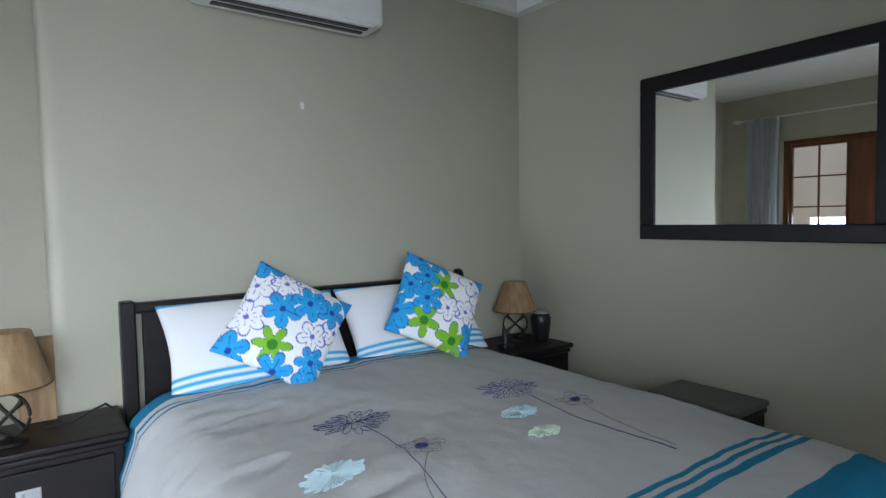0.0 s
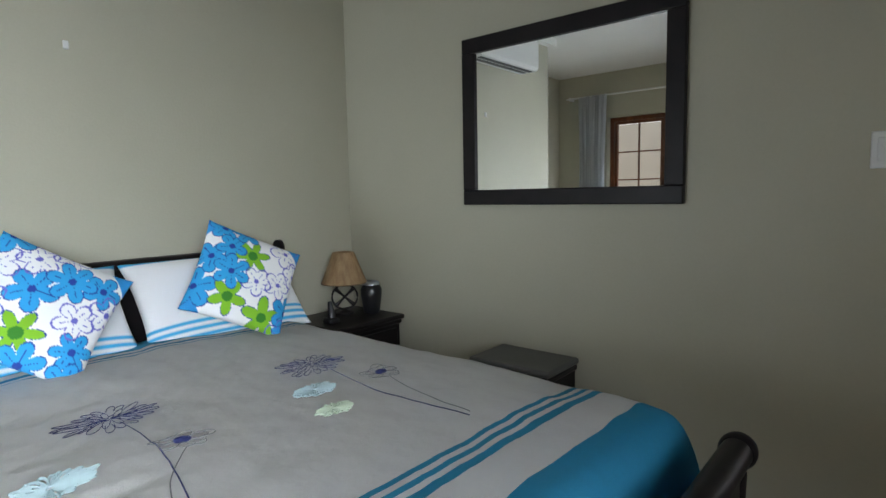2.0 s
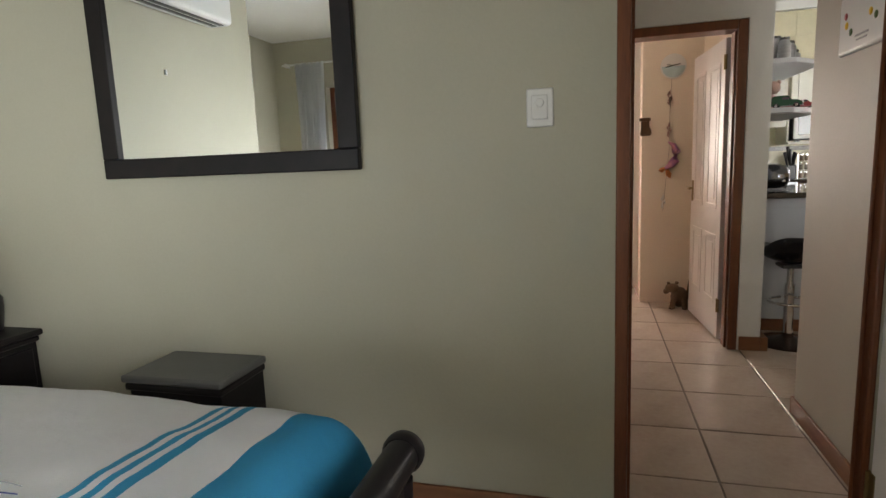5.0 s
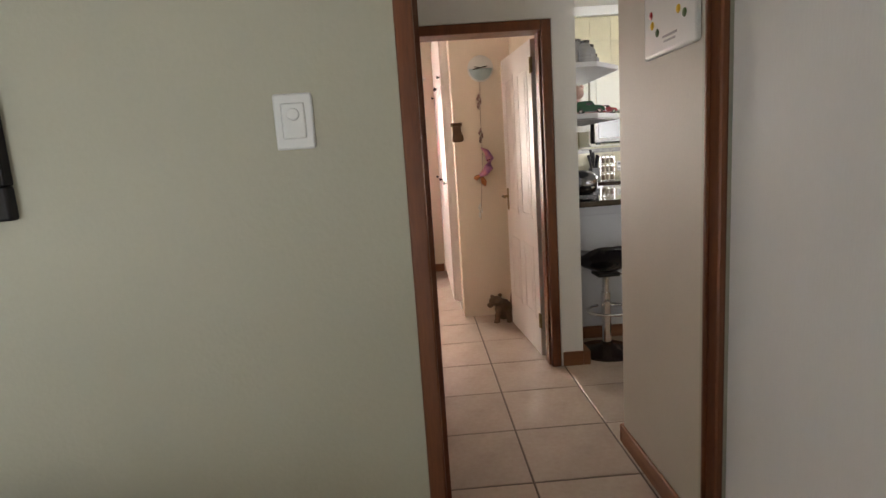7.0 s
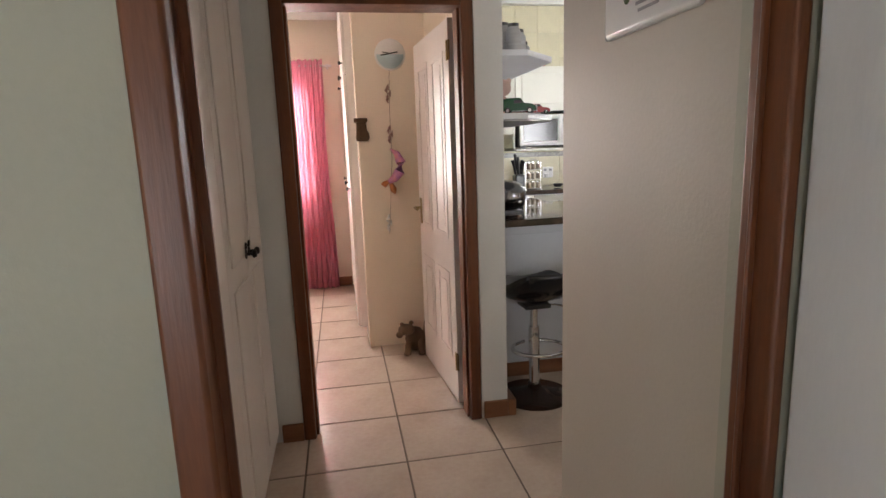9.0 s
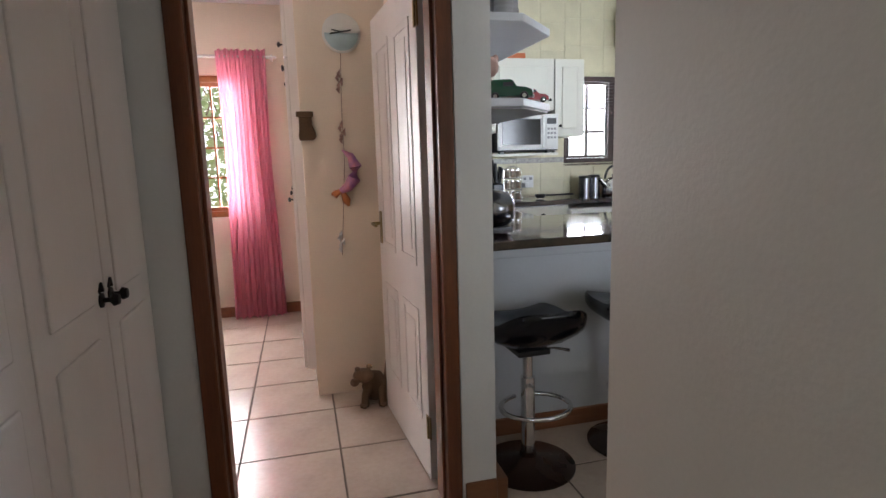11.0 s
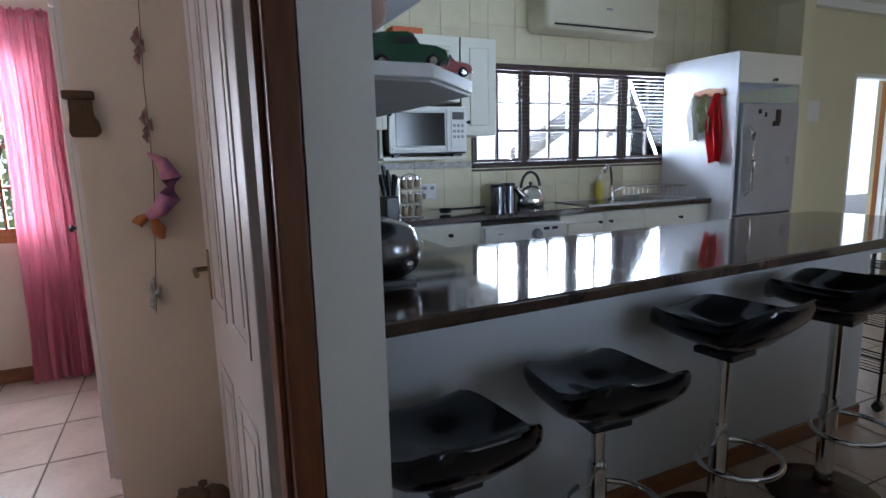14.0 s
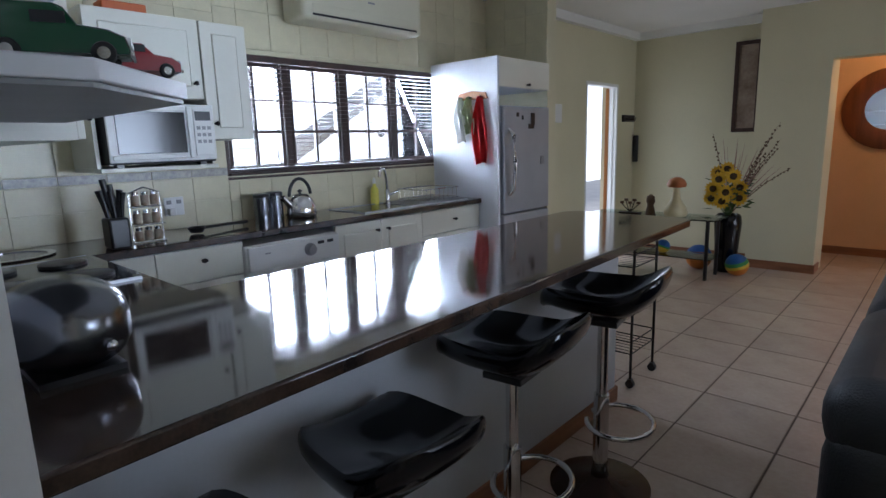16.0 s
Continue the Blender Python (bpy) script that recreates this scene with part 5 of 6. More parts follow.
t = thing("refrigerator", (7.15, -3.79, 0), "silver two-door refrigerator with magnets", "refrigerator")
part("body", box(6.90, WX - 0.02, -4.08, -3.49, 0.02, 1.64, bev=0.01), M_GREYPL, t)
u = part("door", box(6.835, 6.897, -4.08, -3.49, 0.885, 1.64, bev=0.014, seg=3), M_FRIDGE, t)
part("handle", tube([(6.832, -3.55, 1.02), (6.795, -3.555, 1.06), (6.785, -3.56, 1.25), (6.795, -3.555, 1.44), (6.832, -3.55, 1.48)], [0.012, 0.014, 0.015, 0.014, 0.012], 10), M_CHROME, u)
d = part("door", box(6.835, 6.897, -4.08, -3.49, 0.05, 0.875, bev=0.014, seg=3), M_FRIDGE, t)
part("handle", tube([(6.832, -3.55, 0.50), (6.795, -3.555, 0.54), (6.79, -3.56, 0.65), (6.795, -3.555, 0.78), (6.832, -3.55, 0.82)], 0.013, 10), M_CHROME, d)
for y, z, w, h in ((-3.66, 1.58, 0.03, 0.03), (-3.85, 1.55, 0.05, 0.09), (-3.83, 1.50, 0.07, 0.035), (-3.72, 1.56, 0.02, 0.03), (-3.98, 1.25, 0.045, 0.06)):
    part("magnet", box(6.829, 6.836, y - w / 2, y + w / 2, z - h / 2, z + h / 2, bev=0.003), M_BLACKPL if z > 1.4 else M_GREYPL, u)
t = thing("tea_towel_rack", (7.07, -3.44, 1.70), "wooden hook rail with tea towels on the fridge housing", "rack")
part("board", prism([(6.93, 1.69), (7.21, 1.69), (7.19, 1.735), (7.07, 1.75), (6.95, 1.735)], 0, 0.012, 0.002), M_PINE, t)
t.children[0].data.transform(Matrix(((1, 0, 0, 0), (0, 0, 1, -3.446), (0, 1, 0, 0), (0, 0, 0, 1))))
for x in (6.97, 7.07, 7.16):
    part("hook", tube([(x, -3.434, 1.705), (x, -3.41, 1.70), (x, -3.405, 1.715)], 0.004, 6), M_DARKIRON, t)


def hung_cloth(x, w, z1, drop, material, label):
    bm = bmesh.new()
    rows = []
    for j in range(15):
        v = j / 14
        row = []
        for i in range(13):
            u = i / 12 - 0.5
            ww = w * (0.25 + 0.75 * min(1, v * 2.2)) * (1 - 0.5 * max(0, v - 0.75) * 2)
            row.append(bm.verts.new((x + u * ww + 0.01 * math.sin(5 * v), -3.425 + 0.018 * math.sin(u * 14 + 2 * v) + 0.0, z1 - drop * v - 0.05 * v * abs(u))))
        rows.append(row)
    for a, b in zip(rows, rows[1:]):
        for i in range(12):
            bm.faces.new((a[i], a[i + 1], b[i + 1], b[i]))
    bmesh.ops.solidify(bm, geom=bm.faces[:], thickness=0.005)
    single("tea_towel", bm, material, label, "tea towel", "tea towels on the rack")


hung_cloth(6.985, 0.13, 1.71, 0.45, M_REDCLOTH, "red cotton tea towel hanging on the hook rail")
hung_cloth(7.085, 0.10, 1.71, 0.24, mat("green_print_cotton", (0.55, 0.58, 0.40), 0.85, scale=25, color2=(0.35, 0.40, 0.22)), "pale green patterned tea towel on the hook rail")
hung_cloth(7.165, 0.10, 1.71, 0.30, M_WHITECLOTH, "off-white tea towel hanging on the hook rail")

air_conditioner("air_conditioner", 7.24, WX - 0.005, -3.14, -2.205, 2.10, 2.40, "-x", M_CREAMPL, "cream split air conditioner above the kitchen window")

# sink, taps and small things on the worktop
t = thing("sink", (7.24, -2.85, CT), "stainless steel double sink set in the worktop", "sink")
part("rim", merge(box(7.06, 7.42, -3.36, -3.34, CT, CT + 0.006), box(7.06, 7.42, -2.43, -2.41, CT, CT + 0.006), box(7.06, 7.08, -3.34, -2.43, CT, CT + 0.006), box(7.40, 7.42, -3.34, -2.43, CT, CT + 0.006)), M_STEEL, t)
part("bowl", box(7.085, 7.395, -2.80, -2.44, CT + 0.0005, CT + 0.0025), M_DARKCHROME, t)
part("drainer", wall_boxes([(7.085, 7.395, -3.33 + 0.05 * k, -3.30 + 0.05 * k, CT + 0.0005, CT + 0.004) for k in range(10)]), M_STEEL, t)


def mixer_tap(x, y, z, toward, label, s=1.0):
    t = thing("mixer_tap", (x, y, z), label, "tap")
    part("body", lathe([(0.03, 0), (0.03, 0.01), (0.018, 0.02), (0.018, 0.09), (0.012, 0.10)], 16, (x, y, z)), M_CHROME, t)
    dx, dy = toward
    part("spout", tube([(x, y, z + 0.09), (x + dx * 0.01, y + dy * 0.01, z + 0.17 * s), (x + dx * 0.04, y + dy * 0.04, z + 0.23 * s), (x + dx * 0.09, y + dy * 0.09, z + 0.245 * s), (x + dx * 0.14, y + dy * 0.14, z + 0.22 * s), (x + dx * 0.15, y + dy * 0.15, z + 0.19 * s)], 0.011, 10), M_CHROME, t)
    part("lever", tube([(x, y - 0.02, z + 0.06), (x - 0.02, y - 0.06, z + 0.075), (x - 0.03, y - 0.09, z + 0.09)], [0.009, 0.008, 0.006], 8), M_CHROME, t)


mixer_tap(7.36, -2.86, CT, (-0.5, 0.86), "chrome swan-neck mixer tap behind the sink")
t = thing("dish_soap", (7.42, -2.80, CT), "yellow dish soap bottle beside the tap", "bottle")
part("bottle", lathe([(0.001, 0), (0.028, 0.001), (0.03, 0.02), (0.028, 0.10), (0.012, 0.125), (0.010, 0.14)], 16, (7.42, -2.80, CT)), mat("yellow_soap", (0.75, 0.68, 0.10), 0.3), t)
part("cap", lathe([(0.011, 0.14), (0.011, 0.165), (0.004, 0.18), (0.001, 0.18)], 12, (7.42, -2.80, CT)), M_WHITEPL, t)
t = thing("dish_rack", (7.25, -3.16, CT), "thin chrome wire dish rack on the drainer", "dish rack")
for z in (0.02, 0.09):
    part("wire_frame", tube([(7.12, -3.33, CT + z), (7.38, -3.33, CT + z), (7.38, -2.98, CT + z), (7.12, -2.98, CT + z)], 0.004, 6, closed=True), M_CHROME, t)
for k in range(8):
    y = -3.31 + 0.045 * k
    part("wire", tube([(7.12, y, CT + 0.09), (7.125, y, CT + 0.02), (7.375, y, CT + 0.02), (7.38, y, CT + 0.09)], 0.002, 5), M_CHROME, t)


def kettle(x, y, z):
    t = thing("kettle", (x, y, z), "polished steel whistling kettle with black handle", "kettle")
    part("body", lathe([(0.001, 0), (0.085, 0.001), (0.092, 0.015), (0.088, 0.06), (0.068, 0.105), (0.04, 0.13), (0.001, 0.136)], 32, (x, y, z)), M_CHROME, t)
    part("lid_knob", lathe([(0.008, 0.13), (0.008, 0.142), (0.016, 0.15), (0.001, 0.16)], 14, (x, y, z)), M_BLACKPL, t)
    part("spout", tube([(x - 0.01, y + 0.07, z + 0.07), (x - 0.015, y + 0.105, z + 0.10), (x - 0.02, y + 0.125, z + 0.125)], [0.024, 0.018, 0.013], 10), M_CHROME, t)
    part("handle", tube([(x, y + 0.066 * math.cos(a) * 1.1, z + 0.115 + 0.105 * math.sin(a)) for a in [0.05 + 0.247 * k for k in range(13)]], 0.010, 8), M_BLACKPL, t)


kettle(7.30, -2.13, CT)
for y, h in ((-1.90, 0.15), (-1.98, 0.155)):
    t = thing("canister", (7.33, y, CT), "dark steel kitchen canister beside the kettle", "canister", "canisters on the worktop")
    part("body", lathe([(0.001, 0), (0.045, 0.001), (0.045, h - 0.02), (0.001, h - 0.019)], 24, (7.33, y, CT)), M_DARKCHROME, t)
    part("lid", lathe([(0.046, h - 0.019), (0.046, h - 0.004), (0.04, h), (0.001, h)], 24, (7.33, y, CT)), M_BLACKPL, t)
t = thing("ladle", (7.20, -1.55, CT), "black plastic ladle resting on the worktop", "ladle")
part("bowl", lathe([(0.001, 0.002), (0.03, 0.006), (0.042, 0.03), (0.038, 0.032), (0.026, 0.012), (0.001, 0.008)], 18, (7.20, -1.47, CT)), M_BLACKPL, t)
part("shaft", tube([(7.20, -1.51, CT + 0.025), (7.22, -1.60, CT + 0.022), (7.25, -1.76, CT + 0.02)], [0.007, 0.006, 0.009], 8), M_BLACKPL, t)
t = thing("power_socket", (WX, -1.48, 1.12), "white double wall socket with a plug", "socket")
part("plate", box(WX - 0.012, WX - 0.006, -1.53, -1.43, 1.07, 1.165, bev=0.003), M_WHITEPL, t)
part("plug", box(WX - 0.05, WX - 0.012, -1.475, -1.44, 1.075, 1.11, bev=0.005), M_WHITEPL, t)
for y in (-1.505, -1.455):
    part("switch", box(WX - 0.016, WX - 0.011, y - 0.012, y + 0.012, 1.13, 1.15, bev=0.002), M_GREYPL, t)


def knife_block(x, y, z):
    t = thing("utensil_block", (x, y, z), "black block full of dark kitchen utensils", "utensil holder")
    part("block", box(x - 0.05, x + 0.05, y - 0.04, y + 0.04, z, z + 0.13, bev=0.01), M_BLACKPL, t)
    r = random.Random(4)
    for k in range(7):
        px, py = x + r.uniform(-0.035, 0.035), y + r.uniform(-0.028, 0.028)
        q = (px + r.uniform(-0.025, 0.025), py + r.uniform(-0.02, 0.03), z + r.uniform(0.23, 0.30))
        part("utensil", tube([(px, py, z + 0.12), ((px + q[0]) / 2, (py + q[1]) / 2, z + 0.19), q], [0.006, 0.009, 0.013], 8), M_BLACKPL, t)


knife_block(7.10, -1.09, CT)
t = thing("spice_rack", (7.16, -1.23, CT), "chrome wire spice rack with glass jars", "spice rack")
part("wire_frame", merge(*[tube([(7.13, -1.30, CT + z), (7.19, -1.30, CT + z), (7.19, -1.17, CT + z), (7.13, -1.17, CT + z)], 0.003, 6, closed=True) for z in (0.005, 0.08, 0.16)], *[tube([(7.16, y, CT), (7.16, y, CT + 0.22)], 0.003, 6) for y in (-1.30, -1.17)], tube([(7.16, -1.30, CT + 0.22), (7.16, -1.235, CT + 0.245), (7.16, -1.17, CT + 0.22)], 0.003, 6)), M_CHROME, t)
M_SPICE = mat("ground_spice", (0.22, 0.12, 0.06), 0.6, scale=14, color2=(0.40, 0.35, 0.28))
for z in (0.008, 0.085, 0.165):
    for k in range(3):
        y = -1.275 + 0.04 * k
        j = part("jar", lathe([(0.001, 0), (0.017, 0.001), (0.017, 0.042), (0.012, 0.048)], 12, (7.155, y, CT + z)), M_SPICE, t)
        part("lid", lathe([(0.015, 0.046), (0.015, 0.060), (0.001, 0.061)], 12, (7.155, y, CT + z)), M_CHROME, j)
t = thing("hob", (6.75, -0.75, CT), "black glass hob set in the worktop", "hob")
part("plate", box(6.40, 6.97, -0.93, -0.50, CT + 0.0005, CT + 0.008, bev=0.003), M_STOOL, t)
for x in (6.39, 6.97):
    part("edge", box(x, x + 0.01, -0.93, -0.50, CT, CT + 0.009), M_STEEL, t)
for x, y in ((6.54, -0.82), (6.54, -0.61), (6.83, -0.82), (6.83, -0.61)):
    part("hotplate", lathe([(0.075, 0.0), (0.075, 0.012), (0.07, 0.014), (0.001, 0.0145)], 24, (x, y, CT + 0.006)), M_BLACKPL, t)
t = thing("prep_bowl", (7.25, -0.74, CT), "round steel prep sink in the corner of the worktop", "sink")
part("rim", lathe([(0.15, 0.0), (0.155, 0.006), (0.135, 0.009), (0.125, 0.004), (0.125, 0.0)], 36, (7.25, -0.74, CT + 0.0005), ring=True), M_CHROME, t)
part("bowl", lathe([(0.124, 0.001), (0.06, 0.002), (0.001, 0.002)], 36, (7.25, -0.74, CT)), M_DARKCHROME, t)
mixer_tap(7.40, -0.62, CT, (-0.86, -0.2), "chrome swing tap over the corner prep sink", 0.8)

# bread bin on the breakfast bar
t = thing("bread_bin", (5.72, -0.56, CT), "dark polished steel roll-top bread bin on the breakfast bar", "bread bin")
bm = bmesh.new()
prof = [(0.135 * math.copysign(abs(math.cos(a)) ** 0.72, math.cos(a)), 0.085 + 0.085 * math.copysign(abs(math.sin(a)) ** 0.85, math.sin(a))) for a in [2 * math.pi * k / 36 for k in range(36)]]
rings = []
for k in range(15):
    a = math.pi * (k / 14 - 0.5)
    q1 = max(0.02, math.cos(a)) ** 0.6
    rings.append([bm.verts.new((5.72 + q[0] * q1, -0.562 + 0.100 * math.sin(a), CT + 0.088 + (q[1] - 0.085) * q1)) for q in prof])
for a, b in zip(rings, rings[1:]):
    for i in range(36):
        bm.faces.new((a[i], a[(i + 1) % 36], b[(i + 1) % 36], b[i]))
bm.faces.new(rings[0]), bm.faces.new(rings[-1])
bmesh.ops.recalc_face_normals(bm, faces=bm.faces)
part("body", bm, M_DARKCHROME, t)
part("knob", ball((5.59, -0.60, CT + 0.06), 0.011, 2), M_CHROME, t)
part("foot", box(5.62, 5.82, -0.63, -0.49, CT, CT + 0.012), M_BLACKPL, t)


# shelves at the wall end with toy cars
def end_shelf(z, th, grow, label):
    t = thing("corner_shelf", (5.7, -0.6, z), label, "shelf", "shelves at the wall end")
    g = grow
    part("board", prism([(5.30, -0.420), (5.30, -0.55 - g), (5.52, -0.755 - g), (6.24, -0.755 - g), (6.24, -0.420)], z, z + th, 0.003), M_CABW, t)
    return t


car_shelf = end_shelf(1.487, 0.028, 0.0, "white chamfered wall shelf carrying toy cars")
end_shelf(1.775, 0.028, 0.0, "white chamfered wall shelf carrying jars")
# Shade under the white shelf, put in as a thin grey sheet.
part("under_board", prism([(5.306, -0.420), (5.306, -0.545), (5.523, -0.748), (6.236, -0.748), (6.236, -0.420)], 1.479, 1.4865, 0.001), M_GREYPL, car_shelf, "thin grey sheet added as shade under the white shelf")


def toy_car(x, y, z, rz, s, paint, label, van=False):
    t = thing("toy_car", (x, y, z), label, "toy car", "toy cars on the shelf")
    m = pose(x, y, z, 0, 0, rz) @ Matrix.Scale(s, 4)
    side = [(-0.115, 0.02), (-0.12, 0.05), (-0.112, 0.068), (-0.10, 0.098), (-0.07, 0.104), (0.005, 0.104), (0.02, 0.098), (0.038, 0.07), (0.085, 0.064), (0.112, 0.052), (0.118, 0.03), (0.115, 0.02)] if van else [(-0.115, 0.02), (-0.12, 0.042), (-0.105, 0.06), (-0.06, 0.066), (-0.035, 0.092), (0.015, 0.094), (0.045, 0.066), (0.095, 0.06), (0.118, 0.045), (0.118, 0.02)]
    bm = bmesh.new()
    secs = []
    for w, k in ((-0.048, 0.94), (-0.044, 1.0), (0.044, 1.0), (0.048, 0.94)):
        secs.append([bm.verts.new(m @ Vector((a * (0.98 if k < 1 else 1), w, 0.02 + (b - 0.02) * k))) for a, b in side])
    for a, b in zip(secs, secs[1:]):
        for i in range(len(side)):
            bm.faces.new((a[i], a[(i + 1) % len(side)], b[(i + 1) % len(side)], b[i]))
    bm.faces.new(secs[0]), bm.faces.new(secs[-1])
    bmesh.ops.recalc_face_normals(bm, faces=bm.faces)
    body = part("body", bm, paint, t)
    for w in (-0.0485, 0.0485):
        g = box(-0.03, 0.022, w - 0.001, w + 0.001, 0.07, 0.09)
        bmesh.ops.transform(g, matrix=m, verts=g.verts)
        part("window", g, M_BLACKPL, body)
        for a in (-0.07, 0.075):
            q = lathe([(0.001, -0.009), (0.019, -0.009), (0.021, -0.004), (0.021, 0.004), (0.019, 0.009), (0.001, 0.009)], 16, (a, w, 0.021), "y")
            bmesh.ops.transform(q, matrix=m, verts=q.verts)
            wh = part("wheel", q, M_RUBBER, t)
            q = lathe([(0.001, -0.0105), (0.011, -0.0105), (0.011, 0.0105), (0.001, 0.0105)], 14, (a, w, 0.021), "y")
            bmesh.ops.transform(q, matrix=m, verts=q.verts)
            part("hub_cap", q, M_CHROME, wh)
    for a in (-0.126, 0.116):
        q = box(a, a + 0.008, -0.046, 0.046, 0.018, 0.028, bev=0.002)
        bmesh.ops.transform(q, matrix=m, verts=q.verts)
        part("bumper", q, M_CHROME, t)
    for w in (-0.032, 0.032):
        q = lathe([(0.009, 0), (0.009, 0.006), (0.001, 0.007)], 12, (0.114, w, 0.045), "x")
        bmesh.ops.transform(q, matrix=m, verts=q.verts)
        part("headlight", q, M_WHITEPL, t)


toy_car(5.425, -0.545, 1.5155, -112, 0.74, M_GREENCAR, "dark green toy delivery van on the white shelf", True)
toy_car(5.60, -0.575, 1.5155, -115, 0.95, M_REDCAR, "red toy saloon car on the white shelf")
toy_car(5.50, -0.665, 1.5155, -95, 0.55, M_REDCAR, "small red toy sports car on the white shelf")
TZ = 1.515
bm = merge(ball((5.50, -0.475, TZ + 0.05), 0.05, 2, 0.9, 0.9, 1.05), ball((5.49, -0.485, TZ + 0.135), 0.042, 2), ball((5.475, -0.455, TZ + 0.17), 0.015, 1), ball((5.505, -0.52, TZ + 0.17), 0.015, 1), ball((5.46, -0.51, TZ + 0.06), 0.02, 1))
single("soft_toy", bm, mat("pale_pink_plush", (0.62, 0.42, 0.36), 0.95, fine=200, bump=0.5), "small pale pink soft toy on the shelf", "soft toy")
for k, (x, y, r, h) in enumerate(((5.36, -0.50, 0.035, 0.11), (5.45, -0.55, 0.04, 0.10), (5.55, -0.60, 0.045, 0.06), (5.54, -0.50, 0.04, 0.15))):
    t = thing("glass_jar", (x, y, 1.803), "glass jar with metal lid on the upper shelf", "jar", "jars on the upper shelf")
    part("jar", lathe([(0.001, 0), (r, 0.001), (r, h * 0.8), (r * 0.7, h)], 18, (x, y, 1.803)), M_STEEL if k != 2 else M_GREYPL, t)
    part("lid", lathe([(r * 0.75, h), (r * 0.75, h + 0.015), (0.001, h + 0.016)], 18, (x, y, 1.803)), M_DARKCHROME, t)
single("orange_tray", box(7.20, 7.30, -1.36, -1.18, 1.986, 2.03, bev=0.006), mat("orange_plastic", (0.55, 0.12, 0.02), 0.4), "orange tray lying on the wall cabinet", "tray")


# bar stools
def bar_stool(x, y, turn, h):
    """A moulded seat with a raised lip, h high at its dip."""
    t = thing("bar_stool", (x, y, 0), "black moulded gas-lift bar stool on a chrome pole", "bar stool", "stools at the breakfast bar")
    m = pose(x, y, 0, 0, 0, turn)
    bm = bmesh.new()
    seg = 48

    def outline(a):
        c, s = math.cos(a), math.sin(a)
        k = (abs(c) ** 3.4 + abs(s) ** 3.4) ** (-1 / 3.4)
        return 0.230 * c * k, 0.190 * s * k * (1 - 0.06 * c)

    def top(px, py):
        u, v = py / 0.190, px / 0.230
        z = h + 0.030 * u * u + 0.022 * max(0, v) ** 2
        z += 0.022 * (1 - math.exp(-(u * u + (v - 0.1) ** 2) / 0.20))
        z += 0.105 * max(0.0, (-v - 0.35) / 0.65) ** 1.6
        z -= 0.045 * max(0.0, (v - 0.70) / 0.30) ** 2
        return z

    rings = []
    for rho in (0.04, 0.15, 0.28, 0.42, 0.55, 0.68, 0.80, 0.90, 0.97):
        rings.append([(rho * outline(2 * math.pi * k / seg)[0], rho * outline(2 * math.pi * k / seg)[1], None, 0.0) for k in range(seg)])
    for rho, dz in ((1.0, 0.012), (1.01, 0.028), (1.0, 0.048), (0.96, 0.062), (0.85, 0.070), (0.6, 0.078), (0.3, 0.080), (0.04, 0.080)):
        rings.append([(rho * outline(2 * math.pi * k / seg)[0], rho * outline(2 * math.pi * k / seg)[1], None, dz) for k in range(seg)])
    vr = [[bm.verts.new(m @ Vector((p[0], p[1], top(p[0], p[1]) - p[3]))) for p in r] for r in rings]
    for a, b in zip(vr, vr[1:]):
        for k in range(seg):
            bm.faces.new((a[k], a[(k + 1) % seg], b[(k + 1) % seg], b[k]))
    bm.faces.new(vr[0]), bm.faces.new(vr[-1])
    bmesh.ops.recalc_face_normals(bm, faces=bm.faces)
    part("seat", bm, M_STOOL, t)

    def put(name, b, material, label=""):
        bmesh.ops.transform(b, matrix=m, verts=b.verts)
        part(name, b, material, t, label)

    put("column", merge(tube([(0, 0, 0.03), (0, 0, 0.40)], 0.030, 20), tube([(0, 0, 0.395), (0, 0, h - 0.07)], 0.021, 20)), M_CHROME)
    put("mount", box(-0.07, 0.07, -0.07, 0.07, h - 0.10, h - 0.076, bev=0.004), M_BLACKPL)
    put("base", lathe([(0.001, 0), (0.20, 0.001), (0.20, 0.008), (0.16, 0.022), (0.08, 0.034), (0.036, 0.05), (0.034, 0.07)], 44), M_BASECHROME, "round chrome base with the brown floor reflection in its colour")
    put("footrest", tube([(-0.075 + 0.125 * math.cos(q), 0.145 * math.sin(q), 0.30) for q in [0.28 + 0.2387 * k for k in range(25)]], 0.010, 8), M_CHROME)
    put("lever", tube([(0.02, -0.03, h - 0.10), (0.04, -0.14, h - 0.115), (0.05, -0.22, h - 0.14)], [0.005, 0.005, 0.008], 8), M_CHROME)


for x, y, a, h in ((5.46, -0.63, 2, 0.61), (5.50, -1.16, -4, 0.635), (5.50, -1.70, 6, 0.75), (5.45, -2.24, 10, 0.80)):
    bar_stool(x, y, a, h)


